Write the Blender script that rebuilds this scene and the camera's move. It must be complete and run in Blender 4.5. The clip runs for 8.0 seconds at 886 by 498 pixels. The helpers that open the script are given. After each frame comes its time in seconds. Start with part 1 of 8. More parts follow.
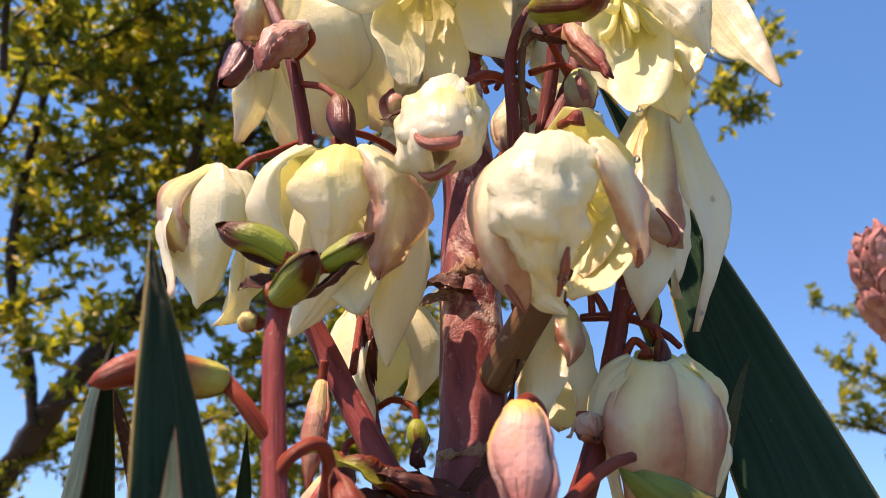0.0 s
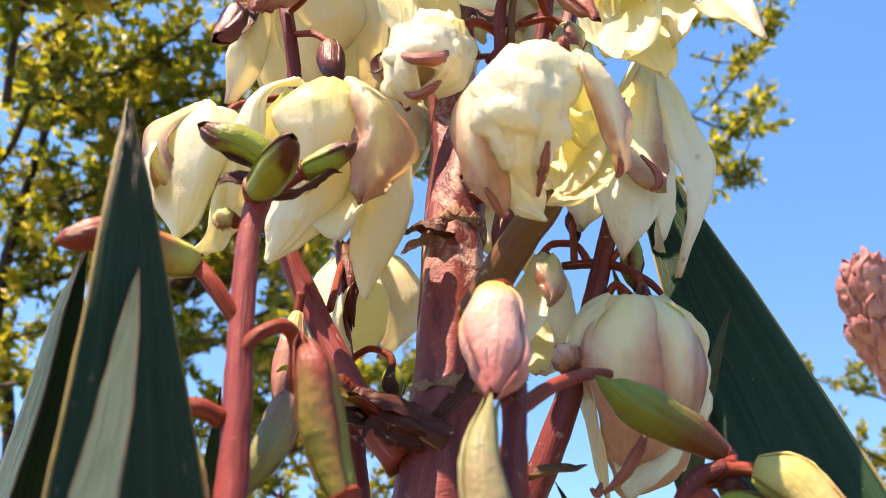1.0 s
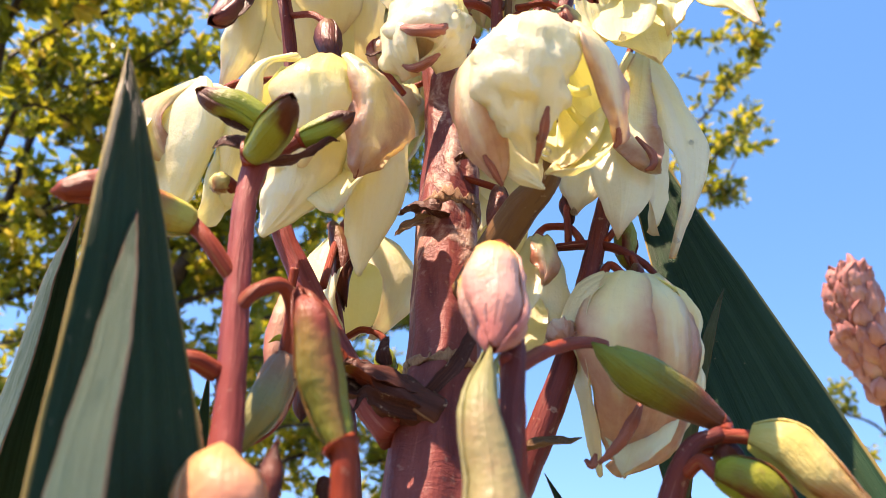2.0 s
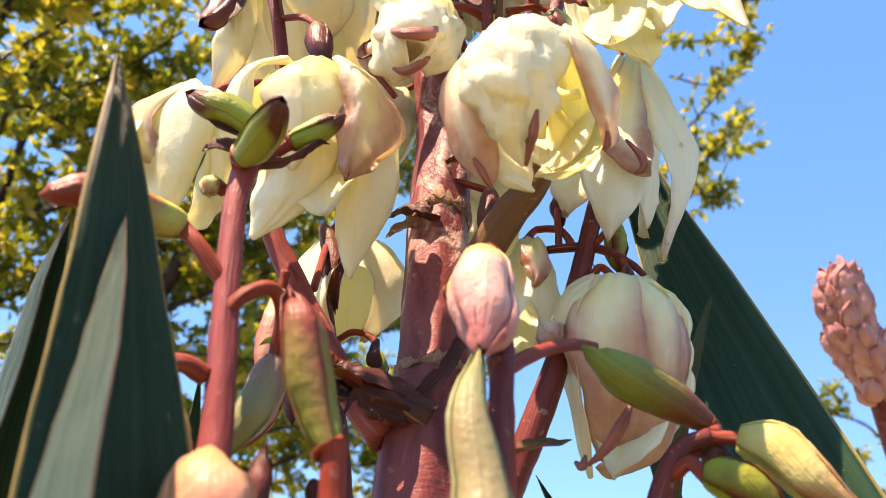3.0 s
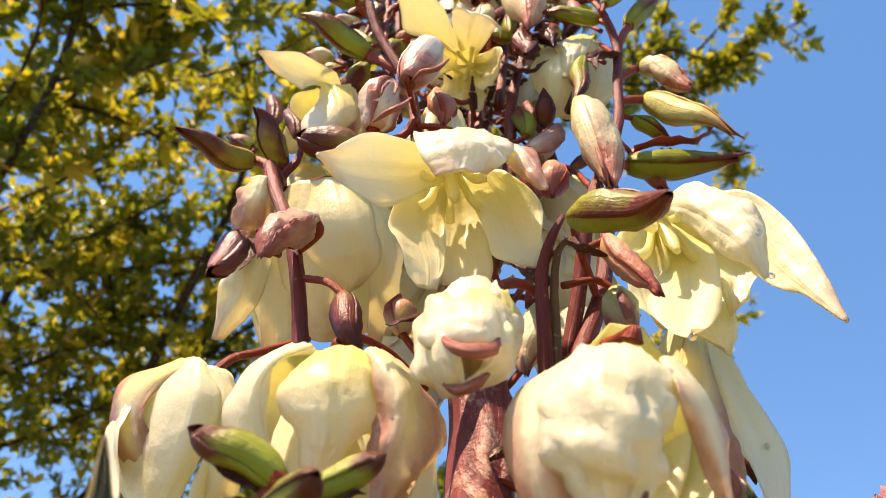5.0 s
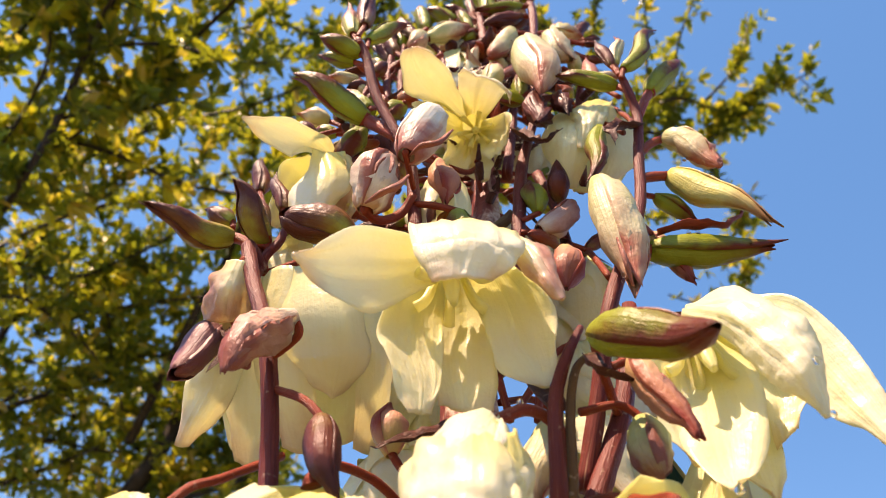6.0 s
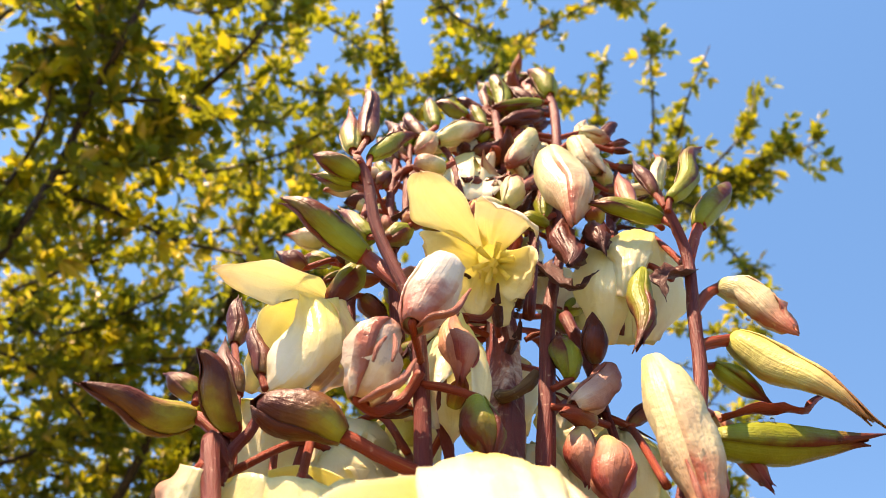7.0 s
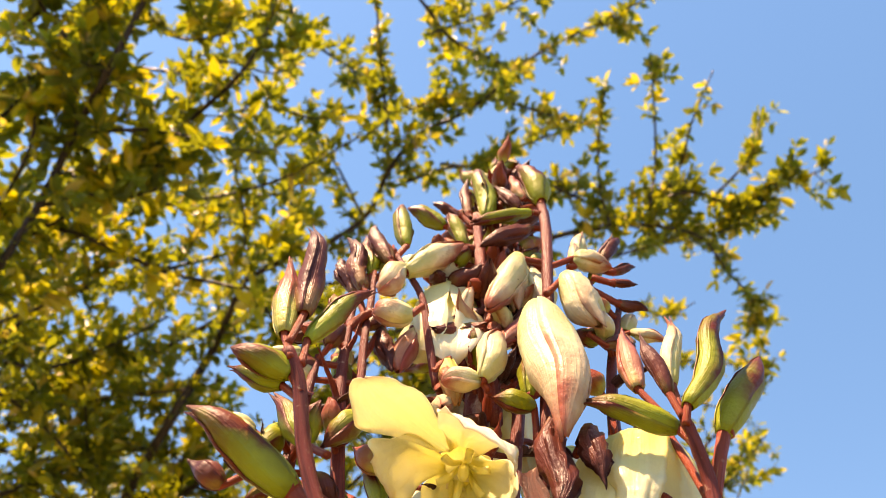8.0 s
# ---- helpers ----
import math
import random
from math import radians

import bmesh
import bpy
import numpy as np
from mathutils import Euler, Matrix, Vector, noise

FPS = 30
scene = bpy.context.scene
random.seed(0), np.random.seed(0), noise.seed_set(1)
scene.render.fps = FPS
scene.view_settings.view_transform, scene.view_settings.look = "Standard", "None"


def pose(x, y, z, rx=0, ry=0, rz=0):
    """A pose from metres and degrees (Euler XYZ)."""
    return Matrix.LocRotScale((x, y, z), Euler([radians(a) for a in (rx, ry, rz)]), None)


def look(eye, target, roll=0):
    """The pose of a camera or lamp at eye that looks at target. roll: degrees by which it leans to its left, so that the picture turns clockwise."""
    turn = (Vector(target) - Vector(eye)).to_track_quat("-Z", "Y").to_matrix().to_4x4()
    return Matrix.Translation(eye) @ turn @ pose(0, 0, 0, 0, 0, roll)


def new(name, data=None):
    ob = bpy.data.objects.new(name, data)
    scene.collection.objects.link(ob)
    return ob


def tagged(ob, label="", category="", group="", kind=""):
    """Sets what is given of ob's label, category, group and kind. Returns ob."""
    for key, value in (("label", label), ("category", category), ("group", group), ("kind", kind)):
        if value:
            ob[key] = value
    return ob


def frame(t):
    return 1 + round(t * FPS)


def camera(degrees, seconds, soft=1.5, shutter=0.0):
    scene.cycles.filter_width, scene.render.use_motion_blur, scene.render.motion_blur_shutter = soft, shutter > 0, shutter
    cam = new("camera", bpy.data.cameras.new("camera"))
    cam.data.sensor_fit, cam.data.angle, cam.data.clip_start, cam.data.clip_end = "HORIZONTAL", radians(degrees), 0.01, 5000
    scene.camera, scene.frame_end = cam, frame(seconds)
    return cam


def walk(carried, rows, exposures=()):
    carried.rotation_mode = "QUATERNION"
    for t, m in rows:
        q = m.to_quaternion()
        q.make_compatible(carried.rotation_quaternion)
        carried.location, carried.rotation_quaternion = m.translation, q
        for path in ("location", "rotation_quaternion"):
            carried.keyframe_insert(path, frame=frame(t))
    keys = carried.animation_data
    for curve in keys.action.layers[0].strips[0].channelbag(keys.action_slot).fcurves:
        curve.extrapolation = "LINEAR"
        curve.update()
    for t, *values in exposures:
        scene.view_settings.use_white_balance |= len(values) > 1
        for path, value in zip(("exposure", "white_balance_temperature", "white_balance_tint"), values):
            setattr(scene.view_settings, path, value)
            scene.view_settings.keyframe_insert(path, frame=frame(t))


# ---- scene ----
from mathutils import kdtree

cam = camera(57.5, 8.0, soft=0.8)
METRES, EYE, TILT, LEAN, TURN = 0.36, 1.2, 22.0, 0.0, 0.0
ROWS = [
    (0.0, 0.0, 0.0, 0.0, 0.0, 0.0, -0.0),
    (0.5, 0.0108, 0.0137, -0.0743, -0.17, 2.09, -1.15),
    (1.0, 0.0127, 0.009, -0.1148, -0.57, 4.37, -2.28),
    (1.5, 0.005, 0.0145, -0.1511, -1.2, 5.31, -2.84),
    (3.0, 0.0084, 0.0123, -0.1505, -2.13, 5.79, -2.95),
    (3.5, -0.0194, 0.0243, -0.128, -2.28, 6.11, -2.79),
    (4.0, -0.0413, 0.047, -0.0727, -2.65, 8.16, -2.42),
    (4.5, -0.0467, 0.0782, -0.0339, -3.01, 13.03, -3.28),
    (6.0, -0.0436, 0.1954, 0.0804, -3.36, 19.29, -5.46),
    (6.5, -0.038, 0.2571, 0.1534, -3.5, 20.71, -6.05),
    (7.0, -0.0672, 0.3147, 0.2479, -3.79, 22.9, -6.52),
    (7.5, -0.0671, 0.3714, 0.3896, -3.78, 23.82, -6.51),
    (8.0, -0.046, 0.4256, 0.4976, -3.67, 23.59, -6.53),
]
cam.data.dof.use_dof, cam.data.dof.focus_distance, cam.data.dof.aperture_fstop = True, 0.29, 20.0
walk(cam, [(t, pose(0, 0, EYE, TILT, LEAN, TURN) @ pose(METRES * x, METRES * y, METRES * z, 90 + pitch, roll, yaw)) for t, x, y, z, yaw, pitch, roll in ROWS],
     [(0.0, 1.00, 7900, 35), (0.5, 1.36, 7900, 33), (1.5, 1.60, 8400, 31), (3.0, 1.71, 8400, 31), (3.5, 1.70, 8700, 32), (4.0, 1.56, 8700, 31), (4.5, 1.32, 8700, 31), (6.0, 1.25, 8900, 31), (7.0, 1.55, 9900, 31), (8.0, 1.64, 11500, 33)])

# ---- light: clear sky, high sun behind the camera on the left ----
SUN_ELEVATION, SUN_AZIMUTH = 64.0, 243.0   # azimuth clockwise from +y
world = bpy.data.worlds.new("sky")
scene.world = world
world.use_nodes = True
wn = world.node_tree
wn.nodes.clear()
sky = wn.nodes.new("ShaderNodeTexSky")
sky.sky_type, sky.sun_disc = "NISHITA", False
sky.sun_elevation, sky.sun_rotation = radians(SUN_ELEVATION), radians(SUN_AZIMUTH)
sky.altitude, sky.air_density, sky.dust_density, sky.ozone_density = 900, 1.0, 0.3, 2.5
back = wn.nodes.new("ShaderNodeBackground")
back.inputs["Strength"].default_value = 0.15
wout = wn.nodes.new("ShaderNodeOutputWorld")
deep = wn.nodes.new("ShaderNodeHueSaturation")
deep.inputs["Saturation"].default_value = 1.27
deep.inputs["Hue"].default_value = 0.494
lift = wn.nodes.new("ShaderNodeVectorMath")   # keeps the pale band low, beneath the far trees
lift.operation = "ADD"
lift.inputs[1].default_value = (0, 0, 0.16)
wn.links.new(wn.nodes.new("ShaderNodeTexCoord").outputs["Generated"], lift.inputs[0])
unit = wn.nodes.new("ShaderNodeVectorMath")
unit.operation = "NORMALIZE"
wn.links.new(lift.outputs[0], unit.inputs[0])
wn.links.new(unit.outputs[0], sky.inputs["Vector"])
wn.links.new(sky.outputs[0], deep.inputs["Color"])
wn.links.new(deep.outputs[0], back.inputs[0])
wn.links.new(back.outputs[0], wout.inputs[0])
lamp = bpy.data.lights.new("sun", "SUN")
lamp.energy, lamp.angle, lamp.color = 4.2, radians(0.5), (1.0, 0.92, 0.79)
sun = new("sun", lamp)
az, el = radians(SUN_AZIMUTH), radians(SUN_ELEVATION)
toward = Vector((math.sin(az) * math.cos(el), math.cos(az) * math.cos(el), math.sin(el)))
sun.matrix_world = look(toward * 20, (0, 0, 0))


# ---- materials ----
class Nodes:
    """A small helper round one material's node tree."""

    def __init__(self, name):
        self.m = bpy.data.materials.new(name)
        self.m.use_nodes = True
        self.t = self.m.node_tree
        self.t.nodes.clear()
        self.out = self.t.nodes.new("ShaderNodeOutputMaterial")

    def n(self, kind, **values):
        node = self.t.nodes.new(kind)
        for k, v in values.items():
            node.inputs[k.replace("_", " ")].default_value = v
        return node

    def link(self, a, b):
        self.t.links.new(a, b)

    def uv(self):
        s = self.n("ShaderNodeSeparateXYZ")
        self.link(self.n("ShaderNodeUVMap").outputs[0], s.inputs[0])
        return s.outputs[0], s.outputs[1]

    def ramp(self, fac, stops):
        r = self.n("ShaderNodeValToRGB")
        els = r.color_ramp.elements
        while len(els) < len(stops):
            els.new(0.5)
        for e, (p, c) in zip(els, stops):
            e.position, e.color = p, (*c, 1) if len(c) == 3 else c
        self.link(fac, r.inputs[0])
        return r.outputs[0]

    def noise(self, scale, detail=3.0, rough=0.55, stretch=None, dist=0.0):
        tex = self.n("ShaderNodeTexNoise", Scale=scale, Detail=detail, Roughness=rough, Distortion=dist)
        co = self.n("ShaderNodeTexCoord")
        if stretch:
            mp = self.n("ShaderNodeMapping", Scale=stretch)
            self.link(self.n("ShaderNodeUVMap").outputs[0], mp.inputs[0])
            self.link(mp.outputs[0], tex.inputs["Vector"])
        else:
            self.link(co.outputs["Object"], tex.inputs["Vector"])
        return tex.outputs[0]

    def math(self, op, a, b, clamp=False):
        node = self.n("ShaderNodeMath")
        node.operation, node.use_clamp = op, clamp
        for i, v in enumerate((a, b)):
            if isinstance(v, (int, float)):
                node.inputs[i].default_value = v
            else:
                self.link(v, node.inputs[i])
        return node.outputs[0]

    def mix(self, fac, a, b, mode="MIX"):
        node = self.n("ShaderNodeMix")
        node.data_type, node.blend_type = "RGBA", mode
        for i, v in ((0, fac), (6, a), (7, b)):
            if isinstance(v, (int, float)):
                node.inputs[i].default_value = v
            elif isinstance(v, tuple):
                node.inputs[i].default_value = (*v, 1)
            else:
                self.link(v, node.inputs[i])
        return node.outputs[2]

    def random(self):
        return self.n("ShaderNodeObjectInfo").outputs["Random"]

    def island(self):
        return self.n("ShaderNodeNewGeometry").outputs["Random Per Island"]

    def finish(self, color, rough=0.5, bump=None, bump_height=0.0005, translucent=0.0, glow_color=None, spec=0.5, coat=0.0):
        p = self.n("ShaderNodeBsdfPrincipled")
        self.link(color, p.inputs["Base Color"]) if not isinstance(color, tuple) else None
        if isinstance(color, tuple):
            p.inputs["Base Color"].default_value = (*color, 1)
        if isinstance(rough, (int, float)):
            p.inputs["Roughness"].default_value = rough
        else:
            self.link(rough, p.inputs["Roughness"])
        p.inputs["Specular IOR Level"].default_value = spec
        p.inputs["Coat Weight"].default_value = coat
        shader = p.outputs[0]
        b = None
        if bump is not None:
            b = self.n("ShaderNodeBump", Strength=1.0, Distance=bump_height)
            self.link(bump, b.inputs["Height"])
            self.link(b.outputs[0], p.inputs["Normal"])
        if translucent:
            tr = self.n("ShaderNodeBsdfTranslucent")
            src = glow_color if glow_color is not None else color
            if isinstance(src, tuple):
                tr.inputs[0].default_value = (*src, 1)
            else:
                self.link(src, tr.inputs[0])
            if b:
                self.link(b.outputs[0], tr.inputs[1])
            mx = self.n("ShaderNodeMixShader", Fac=translucent)
            self.link(shader, mx.inputs[1])
            self.link(tr.outputs[0], mx.inputs[2])
            shader = mx.outputs[0]
        self.link(shader, self.out.inputs[0])
        return self.m


def tepal_material(name, body, tip, tip_from, stain, throat=(0.84, 0.76, 0.32), rim=0.30, shine=(0.95, 0.91, 0.50)):
    """Waxy petal: cream body, yellow-green throat, blushed tip and edges."""
    m = Nodes(name)
    u, v = m.uv()
    grain = m.noise(90, 4)
    blotch = m.noise(330, 3)
    veins = m.noise(1.0, 2, stretch=(15, 0.9, 1))
    color = m.ramp(v, [(0.0, throat), (0.10, throat), (0.48, body), (1.0, body)])
    color = m.mix(m.ramp(veins, [(0.45, (0, 0, 0)), (0.8, (0.35, 0.35, 0.35))]), color, tuple(c * k for c, k in zip(body, (0.93, 0.88, 0.60))))
    rib = m.ramp(m.math("ABSOLUTE", m.math("SUBTRACT", u, 0.5), 0), [(0.0, (0.9, 0.9, 0.9)), (0.2, (0, 0, 0))])
    color = m.mix(m.math("MULTIPLY", rib, m.math("SUBTRACT", 0.75, v), True), color, throat)
    # blush: towards the tip and along both margins, broken up by noise
    edge = m.math("ABSOLUTE", m.math("SUBTRACT", u, 0.5), 0)
    reach = m.math("ADD", v, m.math("MULTIPLY", edge, rim))
    reach = m.math("ADD", reach, m.math("MULTIPLY", m.math("SUBTRACT", grain, 0.5), 0.4))
    mask = m.n("ShaderNodeMapRange")
    m.link(reach, mask.inputs[0])
    mask.inputs[1].default_value, mask.inputs[2].default_value = tip_from, tip_from + 0.42
    color = m.mix(m.math("MULTIPLY", mask.outputs[0], m.math("ADD", m.math("MULTIPLY", blotch, 0.7), 0.52), True), color, tip)
    spots = m.ramp(m.noise(60, 5, 0.7), [(0.60, (0, 0, 0)), (0.74, (1, 1, 1))])
    color = m.mix(m.math("MULTIPLY", spots, stain), color, (0.52, 0.26, 0.14))
    relief = m.math("ADD", m.math("MULTIPLY", veins, 0.5), m.math("MULTIPLY", blotch, 0.8))
    glow = m.mix(0.7, color, shine)
    return m.finish(color, 0.30, relief, 0.0005, 0.45, glow, 0.42)


TEPAL = tepal_material("petal_cream", (0.895, 0.865, 0.67), (0.52, 0.22, 0.16), 0.82, 0.12, (0.88, 0.84, 0.48), shine=(0.95, 0.92, 0.58))
TEPAL_TIP = tepal_material("petal_tipped", (0.88, 0.85, 0.68), (0.44, 0.16, 0.12), 0.84, 0.12, (0.86, 0.81, 0.46))
TEPAL_PALE = tepal_material("petal_pale", (0.91, 0.885, 0.72), (0.46, 0.17, 0.12), 0.92, 0.08, (0.88, 0.80, 0.30), shine=(0.95, 0.90, 0.60))
TEPAL_YELLOW = tepal_material("petal_yellow", (0.89, 0.86, 0.60), (0.56, 0.24, 0.14), 0.92, 0.06, (0.84, 0.79, 0.30), shine=(0.93, 0.89, 0.48))
TEPAL_FLUSH = tepal_material("petal_flushed", (0.92, 0.87, 0.68), (0.58, 0.24, 0.20), 0.34, 0.12, (0.86, 0.82, 0.50), rim=0.9)
TEPAL_ROSE = tepal_material("petal_rose", (0.92, 0.86, 0.68), (0.50, 0.20, 0.165), 0.46, 0.12, (0.88, 0.83, 0.54), rim=1.1)
TEPAL_DOME = tepal_material("petal_dome", (0.905, 0.875, 0.70), (0.46, 0.17, 0.12), 1.04, 0.06, (0.89, 0.87, 0.62))
TEPAL_PINK = tepal_material("petal_pink", (0.90, 0.86, 0.70), (0.42, 0.13, 0.10), 0.52, 0.12, rim=1.3)


def bud_material(name, low, mid, tip, a, b, translucent=0.12, side=0.6, vary=0.25):
    """Bud skin: body colour, darker tip, one margin of each petal flushed with the tip's colour."""
    m = Nodes(name)
    u, v = m.uv()
    grain, fine = m.noise(60, 4), m.noise(1.0, 3, stretch=(20, 1.6, 1))
    reach = m.math("ADD", v, m.math("MULTIPLY", m.math("SUBTRACT", grain, 0.5), 0.9))
    margin = m.n("ShaderNodeMapRange")
    m.link(m.math("ADD", u, m.math("MULTIPLY", m.math("SUBTRACT", grain, 0.5), 0.5)), margin.inputs[0])
    margin.inputs[1].default_value, margin.inputs[2].default_value = 0.62, 1.02
    reach = m.math("ADD", reach, m.math("MULTIPLY", margin.outputs[0], side))
    color = m.ramp(reach, [(a * 0.3, low), (a, mid), (b, tip)])
    color = m.mix(m.math("MULTIPLY", fine, 0.11), color, tuple(c * 0.62 for c in mid))
    color = m.mix(m.math("MULTIPLY", m.random(), vary), color, tip)
    spots = m.ramp(m.noise(170, 4, 0.7), [(0.62, (0, 0, 0)), (0.72, (1, 1, 1))])
    color = m.mix(m.math("MULTIPLY", spots, 0.35), color, (0.16, 0.06, 0.04))
    relief = m.math("ADD", m.math("MULTIPLY", fine, 0.5), m.math("MULTIPLY", m.noise(380, 3), 0.7))
    return m.finish(color, 0.40, relief, 0.0007, translucent, color, 0.22)


BUD_GREEN = bud_material("bud_green", (0.27, 0.33, 0.028), (0.20, 0.215, 0.022), (0.14, 0.020, 0.011), 0.54, 0.86, 0.10, 0.5, 0.15)
BUD_PINK = bud_material("bud_pink", (0.68, 0.54, 0.22), (0.66, 0.36, 0.23), (0.34, 0.06, 0.045), 0.40, 1.0, 0.2)
BUD_CREAM = bud_material("bud_cream", (0.56, 0.58, 0.24), (0.82, 0.74, 0.45), (0.42, 0.11, 0.07), 0.50, 1.3, 0.25, 0.28, 0.10)
BUD_WHITE = bud_material("bud_white", (0.74, 0.74, 0.48), (0.87, 0.84, 0.66), (0.66, 0.42, 0.30), 0.6, 1.7, 0.3, 0.08, 0.0)
BUD_ROSE = bud_material("bud_rose", (0.70, 0.48, 0.34), (0.66, 0.36, 0.30), (0.50, 0.20, 0.17), 0.4, 1.1, 0.15, 0.4)
BUD_BLUSH = bud_material("bud_blush", (0.84, 0.52, 0.12), (0.78, 0.44, 0.35), (0.56, 0.18, 0.15), 0.50, 1.15, 0.2, 0.2, 0.0)
BUD_PEACH = bud_material("bud_peach", (0.60, 0.21, 0.14), (0.70, 0.32, 0.18), (0.72, 0.38, 0.15), 0.45, 1.1, 0.2, 0.1, 0.0)
BUD_TURNED = bud_material("bud_turned", (0.17, 0.05, 0.022), (0.17, 0.15, 0.030), (0.19, 0.23, 0.036), 0.5, 0.8, 0.1, 0.0, 0.0)
BUD_OLIVE = bud_material("bud_olive", (0.32, 0.18, 0.11), (0.27, 0.26, 0.11), (0.28, 0.27, 0.09), 0.55, 0.95, 0.1, 0.0, 0.0)
BUD_RED = bud_material("bud_red", (0.42, 0.42, 0.09), (0.33, 0.12, 0.045), (0.29, 0.055, 0.028), 0.36, 0.66, 0.1, 0.1, 0.0)
BUD_BURNT = bud_material("bud_burnt", (0.34, 0.35, 0.05), (0.20, 0.090, 0.03), (0.095, 0.022, 0.014), 0.45, 0.72, 0.1, 0.3, 0.1)
BUD_PAPER = bud_material("bud_papery", (0.74, 0.60, 0.44), (0.62, 0.38, 0.29), (0.30, 0.08, 0.055), 0.45, 1.05, 0.15, 0.5)
BUD_CAP = bud_material("bud_capped", (0.24, 0.29, 0.035), (0.24, 0.27, 0.035), (0.11, 0.024, 0.014), 0.62, 0.84, 0.10, 0.22, 0.0)
BUD_SIDE = bud_material("bud_red_side", (0.22, 0.13, 0.045), (0.22, 0.25, 0.04), (0.27, 0.050, 0.032), 0.14, 2.2, 0.08, 0.45, 0.0)
BUD_DUSK = bud_material("bud_dusk", (0.40, 0.34, 0.16), (0.20, 0.085, 0.085), (0.22, 0.06, 0.05), 0.3, 1.2, 0.1, 0.2, 0.0)
BUD_DRY = bud_material("bud_dry", (0.21, 0.11, 0.035), (0.17, 0.042, 0.026), (0.080, 0.018, 0.012), 0.3, 0.8, 0.06)
BUD_PALE = bud_material("bud_pale_green", (0.38, 0.43, 0.15), (0.42, 0.45, 0.20), (0.22, 0.07, 0.065), 0.5, 1.3, 0.12, 0.7, 0.0)
BUD_SHOULDER = bud_material("bud_shoulder", (0.46, 0.15, 0.11), (0.86, 0.80, 0.66), (0.88, 0.84, 0.70), 0.40, 1.0, 0.25, 0.0, 0.0)
BUD_RIBBED = bud_material("bud_ribbed", (0.58, 0.33, 0.18), (0.86, 0.74, 0.56), (0.42, 0.12, 0.08), 0.35, 1.6, 0.2, 1.1, 0.0)
BUD_YELLOW = bud_material("bud_yellow", (0.56, 0.55, 0.13), (0.72, 0.65, 0.24), (0.45, 0.20, 0.08), 0.6, 1.3, 0.2, 0.3)


def stem_material(name, red, dark, pale, scar, peel=0.0):
    """Stem skin: streaked red, darker mottling, pale specks; peel lets papery pale skin flake over it."""
    m = Nodes(name)
    streak = m.noise(1.0, 5, 0.65, stretch=(11, 1.8, 1), dist=0.5)
    fine = m.noise(1.0, 4, 0.6, stretch=(30, 8.0, 1))
    wrinkle = m.noise(1.0, 4, 0.65, stretch=(10, 26.0, 1), dist=1.2)
    mott = m.noise(55, 5, 0.65)
    color = m.ramp(streak, [(0.30, dark), (0.52, red), (0.62, red), (0.76, pale)])
    color = m.mix(m.ramp(mott, [(0.45, (0, 0, 0)), (0.75, (0.4, 0.4, 0.4))]), color, dark)
    color = m.mix(m.ramp(m.noise(320, 3), [(0.64, (0, 0, 0)), (0.70, (scar, scar, scar))]), color, (0.55, 0.40, 0.28))
    relief = m.math("ADD", m.math("MULTIPLY", fine, 1.0), m.math("MULTIPLY", mott, 0.5))
    if peel:
        flake = m.ramp(m.noise(1.0, 6, 0.62, stretch=(4.5, 2.6, 1), dist=0.9), [(0.50, (0, 0, 0)), (0.60, (peel, peel, peel))])
        skin = m.ramp(wrinkle, [(0.32, (0.42, 0.19, 0.13)), (0.52, (0.66, 0.44, 0.34)), (0.72, (0.78, 0.66, 0.54))])
        above = m.n("ShaderNodeMapRange")
        m.link(m.uv()[1], above.inputs[0])
        above.inputs[1].default_value, above.inputs[2].default_value = 1.39, 1.54
        flake = m.math("MULTIPLY", flake, above.outputs[0])
        color = m.mix(flake, color, skin)
        relief = m.math("ADD", relief, m.math("ADD", m.math("MULTIPLY", flake, 0.9), m.math("MULTIPLY", wrinkle, 0.9)))
    return m.finish(color, 0.44, relief, 0.0005, 0.0, None, 0.14)


STALK = stem_material("stalk_red", (0.22, 0.056, 0.046), (0.10, 0.022, 0.021), (0.36, 0.13, 0.095), 0.15, 0.75)
BRANCH = stem_material("branch_red", (0.165, 0.034, 0.026), (0.065, 0.013, 0.012), (0.50, 0.29, 0.19), 0.35)
BRANCH_ROSY = stem_material("branch_rosy", (0.26, 0.055, 0.047), (0.14, 0.028, 0.024), (0.40, 0.16, 0.12), 0.3)
PEDICEL = stem_material("pedicel_red", (0.27, 0.046, 0.022), (0.14, 0.020, 0.011), (0.36, 0.16, 0.06), 0.2)
OLIVE = stem_material("stalk_olive", (0.17, 0.092, 0.042), (0.095, 0.042, 0.025), (0.34, 0.24, 0.10), 0.4)
BRACT = stem_material("bract_dry", (0.095, 0.034, 0.024), (0.036, 0.012, 0.009), (0.36, 0.21, 0.11), 0.6)
SHEATH = stem_material("sheath_straw", (0.34, 0.19, 0.10), (0.16, 0.055, 0.035), (0.58, 0.42, 0.20), 0.8)
CLAW = stem_material("petal_claw", (0.36, 0.125, 0.085), (0.20, 0.055, 0.040), (0.55, 0.30, 0.20), 0.2)


